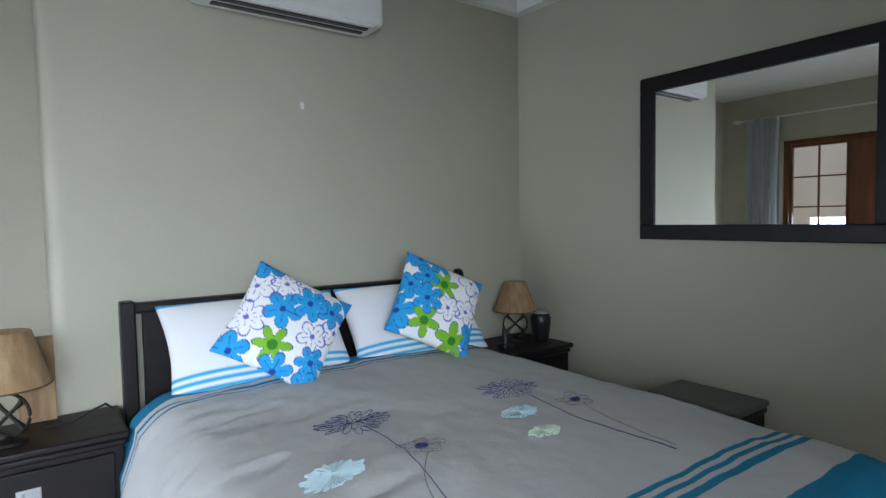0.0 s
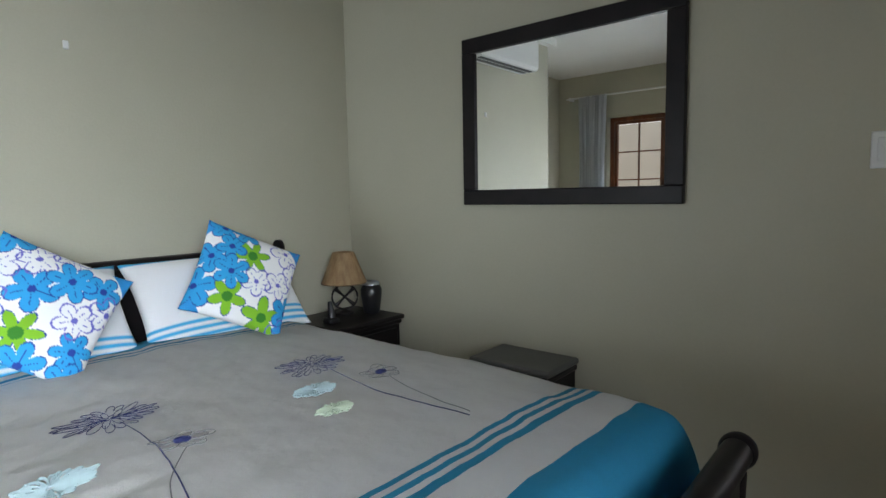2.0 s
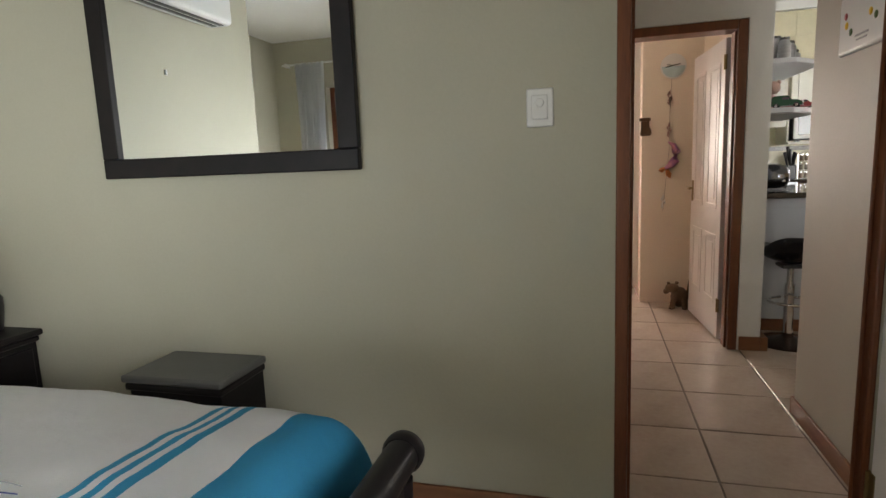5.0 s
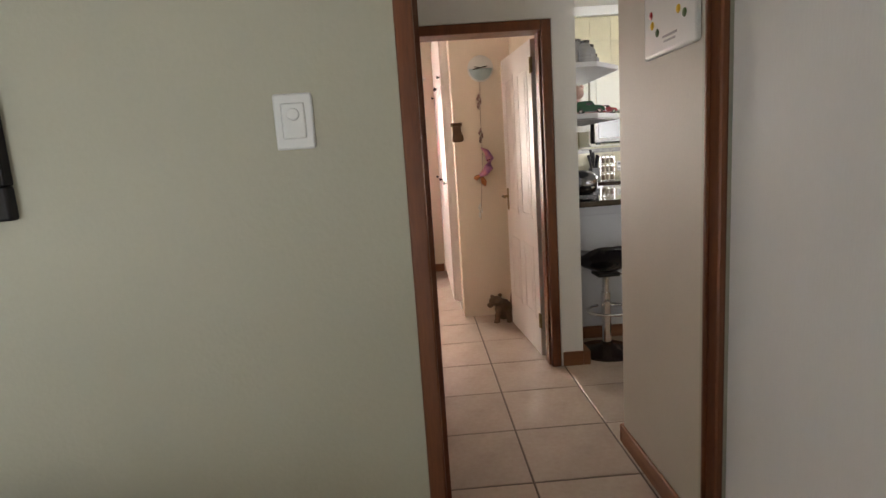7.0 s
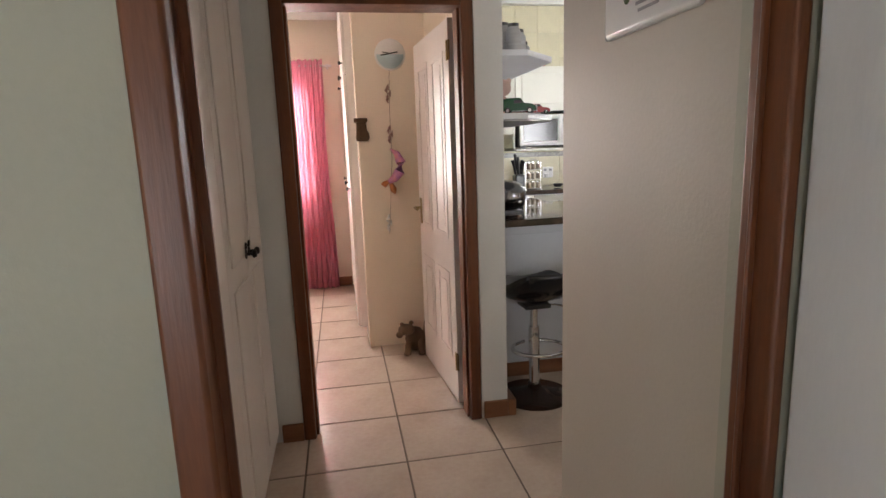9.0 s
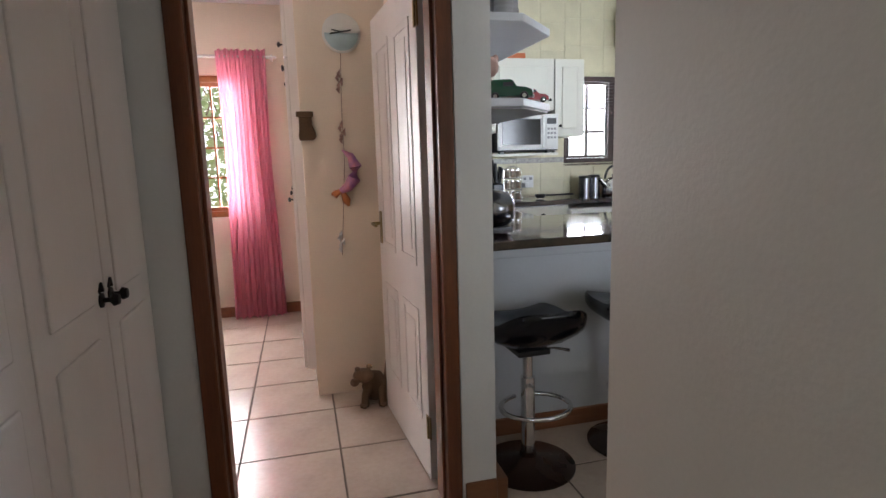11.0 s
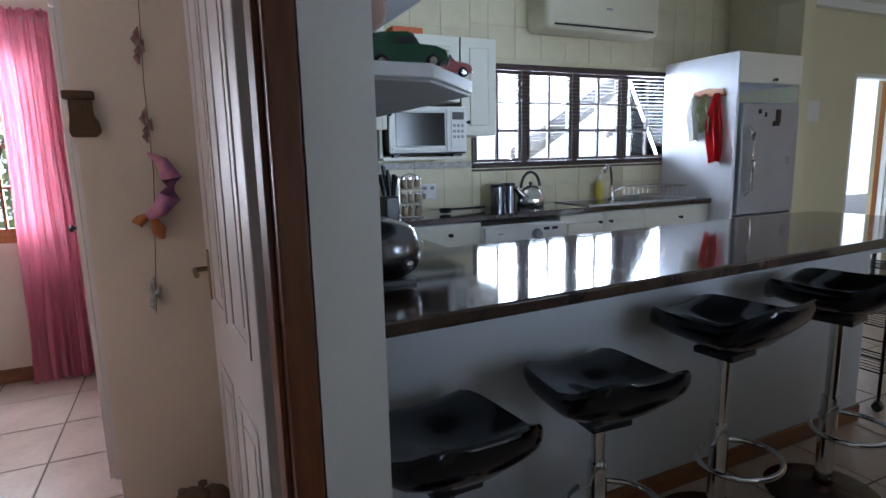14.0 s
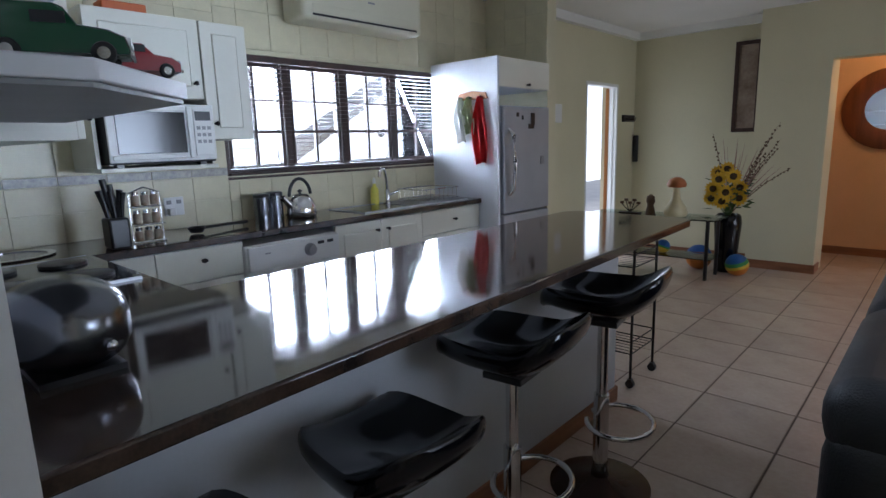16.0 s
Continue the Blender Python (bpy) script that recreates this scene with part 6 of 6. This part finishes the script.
def wire_trolley():
    t = thing("wire_trolley", (5.85, -3.33, 0), "dark wire kitchen trolley on small castors", "trolley")
    xs, ys = (5.74, 6.05), (-3.49, -3.18)
    for x in xs:
        for y in ys:
            part("post", tube([(x, y, 0.05), (x, y, 0.80)], 0.008, 8), M_DARKIRON, t)
            part("castor", merge(lathe([(0.001, -0.012), (0.024, -0.012), (0.024, 0.012), (0.001, 0.012)], 14, (x, y, 0.025), "y"), box(x - 0.012, x + 0.012, y - 0.014, y + 0.014, 0.03, 0.055)), M_BLACKPL, t)
    for z in (0.20, 0.27, 0.44, 0.51, 0.70, 0.77):
        part("shelf_rim", tube([(xs[0], ys[0], z), (xs[1], ys[0], z), (xs[1], ys[1], z), (xs[0], ys[1], z)], 0.004, 6, closed=True), M_DARKIRON, t)
    for z in (0.20, 0.44, 0.70):
        for k in range(1, 7):
            y = ys[0] + (ys[1] - ys[0]) * k / 7
            part("shelf_wire", tube([(xs[0], y, z), (xs[1], y, z)], 0.002, 5), M_DARKIRON, t)
    part("push_handle", tube([(xs[0], ys[0], 0.80), (xs[0], (ys[0] + ys[1]) / 2, 0.86), (xs[0], ys[1], 0.80)], 0.008, 8), M_DARKIRON, t)


wire_trolley()

# blinds
t = thing("venetian_blind", (7.485, -2.7, 1.91), "open dark wooden venetian blind in the kitchen window", "blind")
part("head_rail", box(7.462, 7.497, -3.60, -1.80, 1.875, 1.912, bev=0.003), M_DARKRED, t)
slat = smooth_mesh(box(7.470, 7.492, -3.59, -1.81, -0.0013, 0.0013), "slat", M_DARKRED)
for k in range(24):
    o = new("slat", slat)
    o.parent = t
    o.matrix_parent_inverse = t.matrix_basis.inverted()
    o.matrix_basis = Matrix.Translation((0, 0, 1.275 + 0.025 * k))
for y in (-3.4, -2.85, -2.43, -1.98):
    part("cord", tube([(7.481, y, 1.26), (7.481, y, 1.88)], 0.0015, 5), M_DARKRED, t)
part("bottom_rail", box(7.468, 7.494, -3.59, -1.81, 1.252, 1.264, bev=0.002), M_DARKRED, t)

# veranda roof and bright yard outside the kitchen
t = thing("veranda_roof", (9.2, -4.0, 2.3), "sloping veranda roof with rafters outside the window", "roof")
part("beam", tube([(9.0, -3.1, 1.30), (9.0, -4.9, 2.35)], 0.10, 4), M_ROOF, t)
for k in range(5):
    part("rafter", tube([(9.1, -4.35 - 0.17 * k, 1.50 - 0.03 * k), (9.1, -5.45 - 0.17 * k, 2.15 - 0.03 * k)], 0.035, 4), M_ROOF, t)
part("post", tube([(9.0, -5.2, -0.15), (9.0, -5.2, 2.5)], 0.06, 8), M_ROOF, t)
structure("backdrop", wall_boxes([(14.5, 14.6, -22, 14, -0.15, 7)]), M_BACKDROP, "bright hazy distance outside")
structure("backdrop", wall_boxes([(-8.1, -8.0, -10, 10, -0.15, 6)]), M_BACKDROP, "bright hazy distance outside")
# Unseen slab added to set how much sky and sun reach the veranda.
structure("eaves", box(-2.1, -1.26, -1.0, 7.0, 2.62, 2.7), M_PLASTER, "unseen slab added to shade the glazed door and veranda")
# Unseen slabs added only to block the sun at these two windows.
structure("eaves", wall_boxes([(WX + 0.2, WX + 0.95, -8.2, -0.45, 2.62, 2.7), (8.6, 9.3, -0.4, 3.45, 2.62, 2.7)]), M_PLASTER, "unseen slabs added to keep sun out of the kitchen and bedroom windows")
structure("veranda_wall", wall_boxes([(-4.6, -4.4, 0.2, 7.0, -0.15, 2.5), (-4.6, -1.3, 6.6, 6.8, -0.15, 2.6)]), M_PLASTER, "cream plastered veranda wall outside the glazed door")


# ---- lounge end ----
def glass_console():
    t = thing("glass_console_table", (6.8, -5.9, 0), "glass-topped console table with dark legs", "table")
    part("top", box(6.12, 7.44, -6.28, -5.86, 0.588, 0.60, bev=0.003), M_GLASSTINT, t, "greenish glass top")
    part("shelf", box(6.16, 7.40, -6.25, -5.89, 0.20, 0.21, bev=0.003), M_GLASSTINT, t)
    for x in (6.2, 7.36):
        for y in (-6.23, -5.91):
            part("leg", tube([(x, y, 0), (x, y, 0.588)], 0.018, 10), M_DARKIRON, t)


glass_console()
CTZ = 0.601
t = thing("ceramic_duck", (6.55, -6.02, CTZ), "cream ceramic duck with an orange mushroom cap", "figurine")
part("body", lathe([(0.001, 0), (0.10, 0.001), (0.115, 0.03), (0.10, 0.09), (0.045, 0.17), (0.032, 0.25), (0.036, 0.29), (0.001, 0.30)], 24, (6.55, -6.02, CTZ)), M_CREAMCER, t)
part("cap", lathe([(0.02, 0.285), (0.085, 0.295), (0.095, 0.32), (0.075, 0.365), (0.035, 0.39), (0.001, 0.395)], 24, (6.55, -6.02, CTZ)), M_ORANGECER, t)
single("figurine", merge(lathe([(0.001, 0), (0.05, 0.001), (0.045, 0.05), (0.03, 0.10), (0.045, 0.14), (0.038, 0.19), (0.001, 0.215)], 18, (6.80, -6.0, CTZ))), M_BROWNCER, "small brown carved figure on the glass table", "figurine")
t = thing("candle_stand", (7.0, -5.98, CTZ), "dark iron branching candle stand on the glass table", "ornament")
part("foot", box(6.90, 7.12, -6.02, -5.94, CTZ, CTZ + 0.02, bev=0.003), M_DARKIRON, t)
for k in range(5):
    x = 6.92 + 0.045 * k
    part("branch", tube([(7.01, -5.98, CTZ + 0.02), ((7.01 + x) / 2, -5.98, CTZ + 0.06), (x, -5.98, CTZ + 0.10 + 0.03 * (k % 2))], 0.005, 6), M_DARKIRON, t)
    part("cup", lathe([(0.001, 0), (0.022, 0.008), (0.02, 0.03), (0.001, 0.03)], 12, (x, -5.98, CTZ + 0.10 + 0.03 * (k % 2))), M_BROWNCER, t)
t = thing("flower_arrangement", (6.17, -6.45, 0), "sunflowers and dried grasses in a tall black vase", "flowers")
VZ = 0.0
part("vase", lathe([(0.001, 0), (0.09, 0.001), (0.10, 0.05), (0.115, 0.30), (0.13, 0.50), (0.12, 0.58), (0.10, 0.60), (0.09, 0.58), (0.10, 0.5)], 28, (6.17, -6.45, VZ)), M_STOOL, t, "tall black glazed vase")
fr = random.Random(21)
HEADS = [(6.30, -6.33, 0.86), (6.17, -6.30, 0.83), (6.05, -6.33, 0.88), (6.24, -6.30, 0.96), (6.11, -6.31, 0.99), (6.20, -6.30, 0.74), (6.32, -6.36, 0.76), (6.18, -6.35, 1.06), (6.06, -6.37, 0.77), (6.27, -6.38, 1.02)]
for x, y, z in HEADS:
    n = Vector((-0.25 + fr.uniform(-0.3, 0.3), 1.0, 0.25 + fr.uniform(-0.25, 0.25))).normalized()
    m = facing((x, y, z), n, fr.uniform(0, 60))
    fl = lathe([(0.001, -0.004), (0.034, -0.004), (0.034, 0.006), (0.02, 0.012), (0.001, 0.013)], 16)
    bmesh.ops.transform(fl, matrix=m, verts=fl.verts)
    hd = part("sunflower", fl, M_SEED, t, "sunflower with a dark heart")
    pb = bmesh.new()
    for ring, (r0, r1, cnt) in enumerate(((0.03, 0.085, 14), (0.028, 0.07, 12))):
        for k in range(cnt):
            a = 2 * math.pi * (k + 0.5 * ring) / cnt + fr.uniform(-0.06, 0.06)
            c, s = math.cos(a), math.sin(a)
            q = [(r0, -0.004, 0.0), ((r0 + r1) / 2, -0.014, 0.006), (r1, 0, fr.uniform(-0.008, 0.012)), ((r0 + r1) / 2, 0.014, 0.006), (r0, 0.004, 0)]
            pb.faces.new([pb.verts.new(m @ Vector((u * c - v * s, u * s + v * c, w + 0.003 * ring))) for u, v, w in q])
    part("petals", pb, M_YELLOW, hd)
    part("stalk", tube([(6.17, -6.45, 0.55), ((6.17 + x) / 2, (y - 6.45) / 2, 0.55 + (z - 0.55) * 0.6), (x - n.x * 0.01, y - n.y * 0.01, z)], 0.006, 6), M_LEAF, t)
lv = bmesh.new()
for k in range(40):
    a, z = fr.uniform(0, 6.28), fr.uniform(0.62, 0.95)
    p = Vector((6.17 + 0.14 * math.cos(a), -6.42 + 0.10 * math.sin(a), z))
    d, e = Vector((math.cos(a), math.sin(a), fr.uniform(-0.5, 0.5))).normalized(), Vector((-math.sin(a), math.cos(a), 0.3))
    lv.faces.new([lv.verts.new(p), lv.verts.new(p + d * 0.05 + e * 0.025), lv.verts.new(p + d * 0.11), lv.verts.new(p + d * 0.05 - e * 0.025)])
part("leaves", lv, M_LEAF, t)
for k in range(7):
    x1, y1, z1 = 6.17 + fr.uniform(-0.60, 0.25), -6.40 + fr.uniform(-0.05, 0.25), fr.uniform(1.15, 1.5)
    if k == 0:
        x1, z1 = 5.62, 1.08
    pts = [Vector((6.17, -6.45, 0.58)).lerp(Vector((x1, y1, z1)), q) + Vector((0, 0, 0.05 * math.sin(3.1 * q))) for q in (0, 0.3, 0.6, 0.85, 1.0)]
    tw = part("twig", tube(pts, [0.005, 0.004, 0.003, 0.002, 0.001], 5), M_TWIG, t)
    bb = bmesh.new()
    for q in range(12):
        f = 0.45 + 0.55 * q / 12
        p = Vector((6.17, -6.45, 0.58)).lerp(Vector((x1, y1, z1)), f) + Vector((fr.uniform(-0.012, 0.012), 0, 0.05 * math.sin(3.1 * f)))
        bmesh.ops.create_icosphere(bb, subdivisions=1, radius=0.010, matrix=Matrix.Translation(p))
    tagged(part("buds", bb, M_BROWNCER, tw), kind="stuff")
for k in range(26):
    x1, y1, z1 = 6.17 + fr.uniform(-0.45, 0.10), -6.45 + fr.uniform(-0.1, 0.15), fr.uniform(1.0, 1.4)
    part("dried_grass", tube([(6.17, -6.45, 0.58), ((6.17 + x1) / 2, (y1 - 6.45) / 2, (0.58 + z1) / 2 + 0.03), (x1, y1, z1)], [0.002, 0.005, 0.001], 4), M_PLUME, t)
BANDS = [mat(n, c, 0.55, scale=9) for n, c in (("orange_rubber", (0.62, 0.20, 0.02)), ("yellow_rubber", (0.70, 0.45, 0.03)), ("green_rubber", (0.05, 0.26, 0.06)), ("blue_rubber", (0.02, 0.10, 0.34)))]


def toy_ball(c, r, tilt, order, label):
    """A ball of four coloured bands."""
    t = thing("toy_ball", (c[0], c[1], c[2] - r), label, "ball", "toy balls by the vase")
    cuts = [-1.0, -0.15, 0.12, 0.45, 1.0]
    for k in range(4):
        lo, hi = math.asin(cuts[k]), math.asin(cuts[k + 1])
        prof = [(max(0.0005, r * math.cos(lo + (hi - lo) * i / 7)), r * math.sin(lo + (hi - lo) * i / 7)) for i in range(8)]
        b = lathe(prof, 28)
        bmesh.ops.transform(b, matrix=pose(*c, *tilt), verts=b.verts)
        part("band", b, BANDS[order[k]], t)


toy_ball((6.42, -6.40, 0.13), 0.13, (25, 10, 0), (0, 0, 3, 3), "large orange and dark blue toy ball beside the vase")
toy_ball((6.02, -6.30, 0.11), 0.11, (-15, 12, 0), (0, 1, 2, 3), "orange, green and blue toy ball beside the vase")
toy_ball((6.66, -6.02, 0.28), 0.07, (10, -15, 0), (1, 2, 3, 3), "yellow and blue toy ball on the lower glass shelf")

t = thing("framed_picture", (6.30, -7.05, 1.4), "tall narrow picture in a dark frame", "picture")
part("frame", merge(box(6.10, 6.36, -7.049, -7.02, 1.42, 1.46), box(6.10, 6.36, -7.049, -7.02, 2.32, 2.36), box(6.10, 6.14, -7.049, -7.02, 1.46, 2.32), box(6.32, 6.36, -7.049, -7.02, 1.46, 2.32)), M_DARKRED, t)
part("print", box(6.14, 6.32, -7.049, -7.03, 1.46, 2.32), mat("dim_brown_print", (0.16, 0.10, 0.07), 0.6, scale=6, fine=30, color2=(0.32, 0.26, 0.20)), t)
t = thing("round_mirror", (5.14, -8.05, 1.6), "round mirror in a wide wooden frame on the hall wall", "mirror")
part("frame", lathe([(0.22, 0.0), (0.43, 0.0), (0.43, 0.02), (0.40, 0.035), (0.26, 0.035), (0.22, 0.02)], 48, (5.08, -8.049, 1.62), "y", ring=True), M_REDWOOD, t)
part("glass", lathe([(0.001, 0.008), (0.235, 0.008), (0.235, 0.014), (0.001, 0.014)], 48, (5.08, -8.049, 1.62), "y"), M_MIRROR, t)
t = thing("coat_rack", (WX, -6.85, 1.62), "dark wooden coat rail with hooks by the entrance", "coat rack")
part("board", box(WX - 0.022, WX - 0.001, -7.02, -6.70, 1.58, 1.66, bev=0.004), M_DARKWOOD, t)
for y in (-6.95, -6.86, -6.77):
    part("hook", tube([(WX - 0.02, y, 1.62), (WX - 0.06, y, 1.60), (WX - 0.065, y, 1.63)], 0.006, 6), M_DARKIRON, t)
t = thing("intercom_handset", (WX, -6.95, 1.25), "dark wall telephone handset beside the corner", "telephone")
part("body", box(6.98 + 0.42, 7.04 + 0.42, -7.049, -7.0, 1.10, 1.42, bev=0.012), M_BLACKPL, t)
t = thing("alarm_panel", (WX, -5.20, 1.55), "white alarm panel with hanging notes on the wall", "alarm panel")
part("case", box(WX - 0.03, WX - 0.001, -5.30, -5.02, 1.56, 1.74, bev=0.006), M_WHITEPL, t)
part("notes", box(WX - 0.014, WX - 0.001, -5.14, -5.06, 1.25, 1.54, bev=0.003), M_CREAMPL, t)

# entrance door ajar
door_frame("door_5", WX - 0.005, WX + 0.10, -6.565, -5.865, 1.965, 0.035, M_CEIL, "pale reveal of the entrance door")
t = thing("entrance_door", (WX + 0.6, -6.5, 0), "orange varnished entrance door standing open outward", "door")
sw = pose(WX + 0.11, -6.55, 0, 0, 0, -66)
for nm, b, mm in (("leaf", box(0.0, 0.70, -0.02, 0.02, 0.01, 1.96, bev=0.004), M_PINE), ("handle", tube([(0.64, 0.02, 1.0), (0.64, 0.06, 1.0), (0.53, 0.065, 1.0)], 0.008, 8), M_BRASS)):
    bmesh.ops.transform(b, matrix=sw, verts=b.verts)
    part(nm, b, mm, t)
t = thing("porch_lamp", (WX + 0.9, -6.9, 1.9), "round glass porch lamp outside the entrance", "lamp")
part("globe", ball((WX + 0.55, -6.25, 1.93), 0.08, 3), mat("opal_glass_globe", (0.9, 0.85, 0.7), 0.2, glow=1.5), t)
part("bracket", tube([(WX + 0.55, -6.25, 2.0), (WX + 0.55, -6.25, 2.12), (WX + 0.19, -6.25, 2.14)], 0.012, 8), M_DARKIRON, t)


def sofa():
    x0, x1, y0, y1 = 3.70, 4.66, -3.62, -1.78
    t = thing("leather_sofa", (4.3, -2.7, 0), "charcoal leather sofa with a rounded padded back", "sofa")
    part("base", box(x0, x1, y0, y1, 0.06, 0.40, bev=0.05, seg=3), M_SOFA, t)
    part("backrest", box(x1 - 0.26, x1 + 0.02, y0 + 0.02, y1 - 0.02, 0.30, 0.70, bev=0.09, seg=4), M_SOFA, t)
    for k in range(2):
        a = y0 + 0.06 + k * 0.88
        part("back_cushion", box(x1 - 0.30, x1 + 0.03, a, a + 0.86, 0.60, 0.82, bev=0.09, seg=4), M_SOFA, t)
        part("seat_cushion", box(x0 + 0.02, x1 - 0.30, a + 0.06, a + 0.82, 0.40, 0.52, bev=0.05, seg=3), M_SOFA, t)
    for y in (y0, y1 - 0.20):
        part("armrest", box(x0 + 0.02, x1 - 0.02, y, y + 0.20, 0.30, 0.60, bev=0.08, seg=4), M_SOFA, t)
    for x in (x0 + 0.08, x1 - 0.08):
        for y in (y0 + 0.08, y1 - 0.08):
            part("foot", box(x - 0.03, x + 0.03, y - 0.03, y + 0.03, 0, 0.07), M_DARKWOOD, t)


sofa()

# ---- tiles, last ----
S, GX, GY = 0.44, 5.40, 0.14
floor_ob = bpy.data.objects["floor"]
tile_mesh = smooth_mesh(box(0.004, S - 0.004, 0.004, S - 0.004, -0.0035, 0, bev=0.002, seg=1), "tile", M_TILE, False)
rest = bmesh.new()
for i in range(-16, 8):
    for j in range(-20, 10):
        x, y = GX + i * S, GY + j * S
        if x < -1.3 or x > 8.5 or y < -8.3 or y > 4.3:
            continue
        near = 3.3 < x < 8.4 and -6.9 < y < 1.5 and not (y > 0.8 and x < 5.2) and not (x < 4.0 and y < -0.5) and not (x > 7.5 and y < -0.5)
        if near:
            o = new("tile", tile_mesh)
            o.parent = floor_ob
            o.matrix_basis = pose(x, y, 0)
        else:
            bx(rest, x + 0.004, x + S - 0.004, y + 0.004, y + S - 0.004, -0.0035, 0)
o = part("tiles", rest, M_TILE, floor_ob)
tagged(o, "pale floor tiles", "", "", "stuff")

# glazed wall tiles over the worktop and round the window
east = bpy.data.objects["wall_kitchen_east"]


def wall_tiles(x, y0, y1, z0, z1, w, h, parent, skip, material=M_WTILE, name="wall_tile"):
    y = y0
    cache = {}
    while y < y1 - 0.01:
        yb = min(y + w, y1)
        z = z0
        while z < z1 - 0.01:
            zb = min(z + h, z1)
            if not skip((y + yb) / 2, (z + zb) / 2):
                key = (round(yb - y, 3), round(zb - z, 3))
                if key not in cache:
                    cache[key] = smooth_mesh(box(x - 0.006, x, 0.0015, key[0] - 0.0015, 0.0015, key[1] - 0.0015, bev=0.001, seg=1), name, material, False)
                o = new(name, cache[key])
                o.parent = parent
                o.matrix_basis = pose(0, y, z)
            z = zb
        y = yb


wall_tiles(WX, -4.12, -1.79, 1.94, KH - 0.08, 0.20, 0.20, east, lambda y, z: False)
wall_tiles(WX, -3.45, -1.79, CT, 1.225, 0.20, 0.12, east, lambda y, z: False)
wall_tiles(WX, -1.79, -0.425, CT, 1.255, 0.20, 0.135, east, lambda y, z: False)
wall_tiles(WX, -1.79, -0.425, 1.257, 1.30, 0.20, 0.043, east, lambda y, z: False, M_BORDER, "border_tile")
wall_tiles(WX, -1.79, -0.425, 1.302, KH - 0.08, 0.20, 0.20, east, lambda y, z: False)
end = bpy.data.objects["wall_fridge_end"]
tm = smooth_mesh(box(0.0015, 0.195, -0.006, 0, 0.0015, 0.1985, bev=0.001, seg=1), "wall_tile", M_WTILE, False)
for i in range(3):
    for j in range(3):
        o = new("wall_tile", tm)
        o.parent = end
        o.matrix_basis = pose(6.88 + 0.196 * i, -4.12 + 0.006, 1.94 + 0.2 * j)
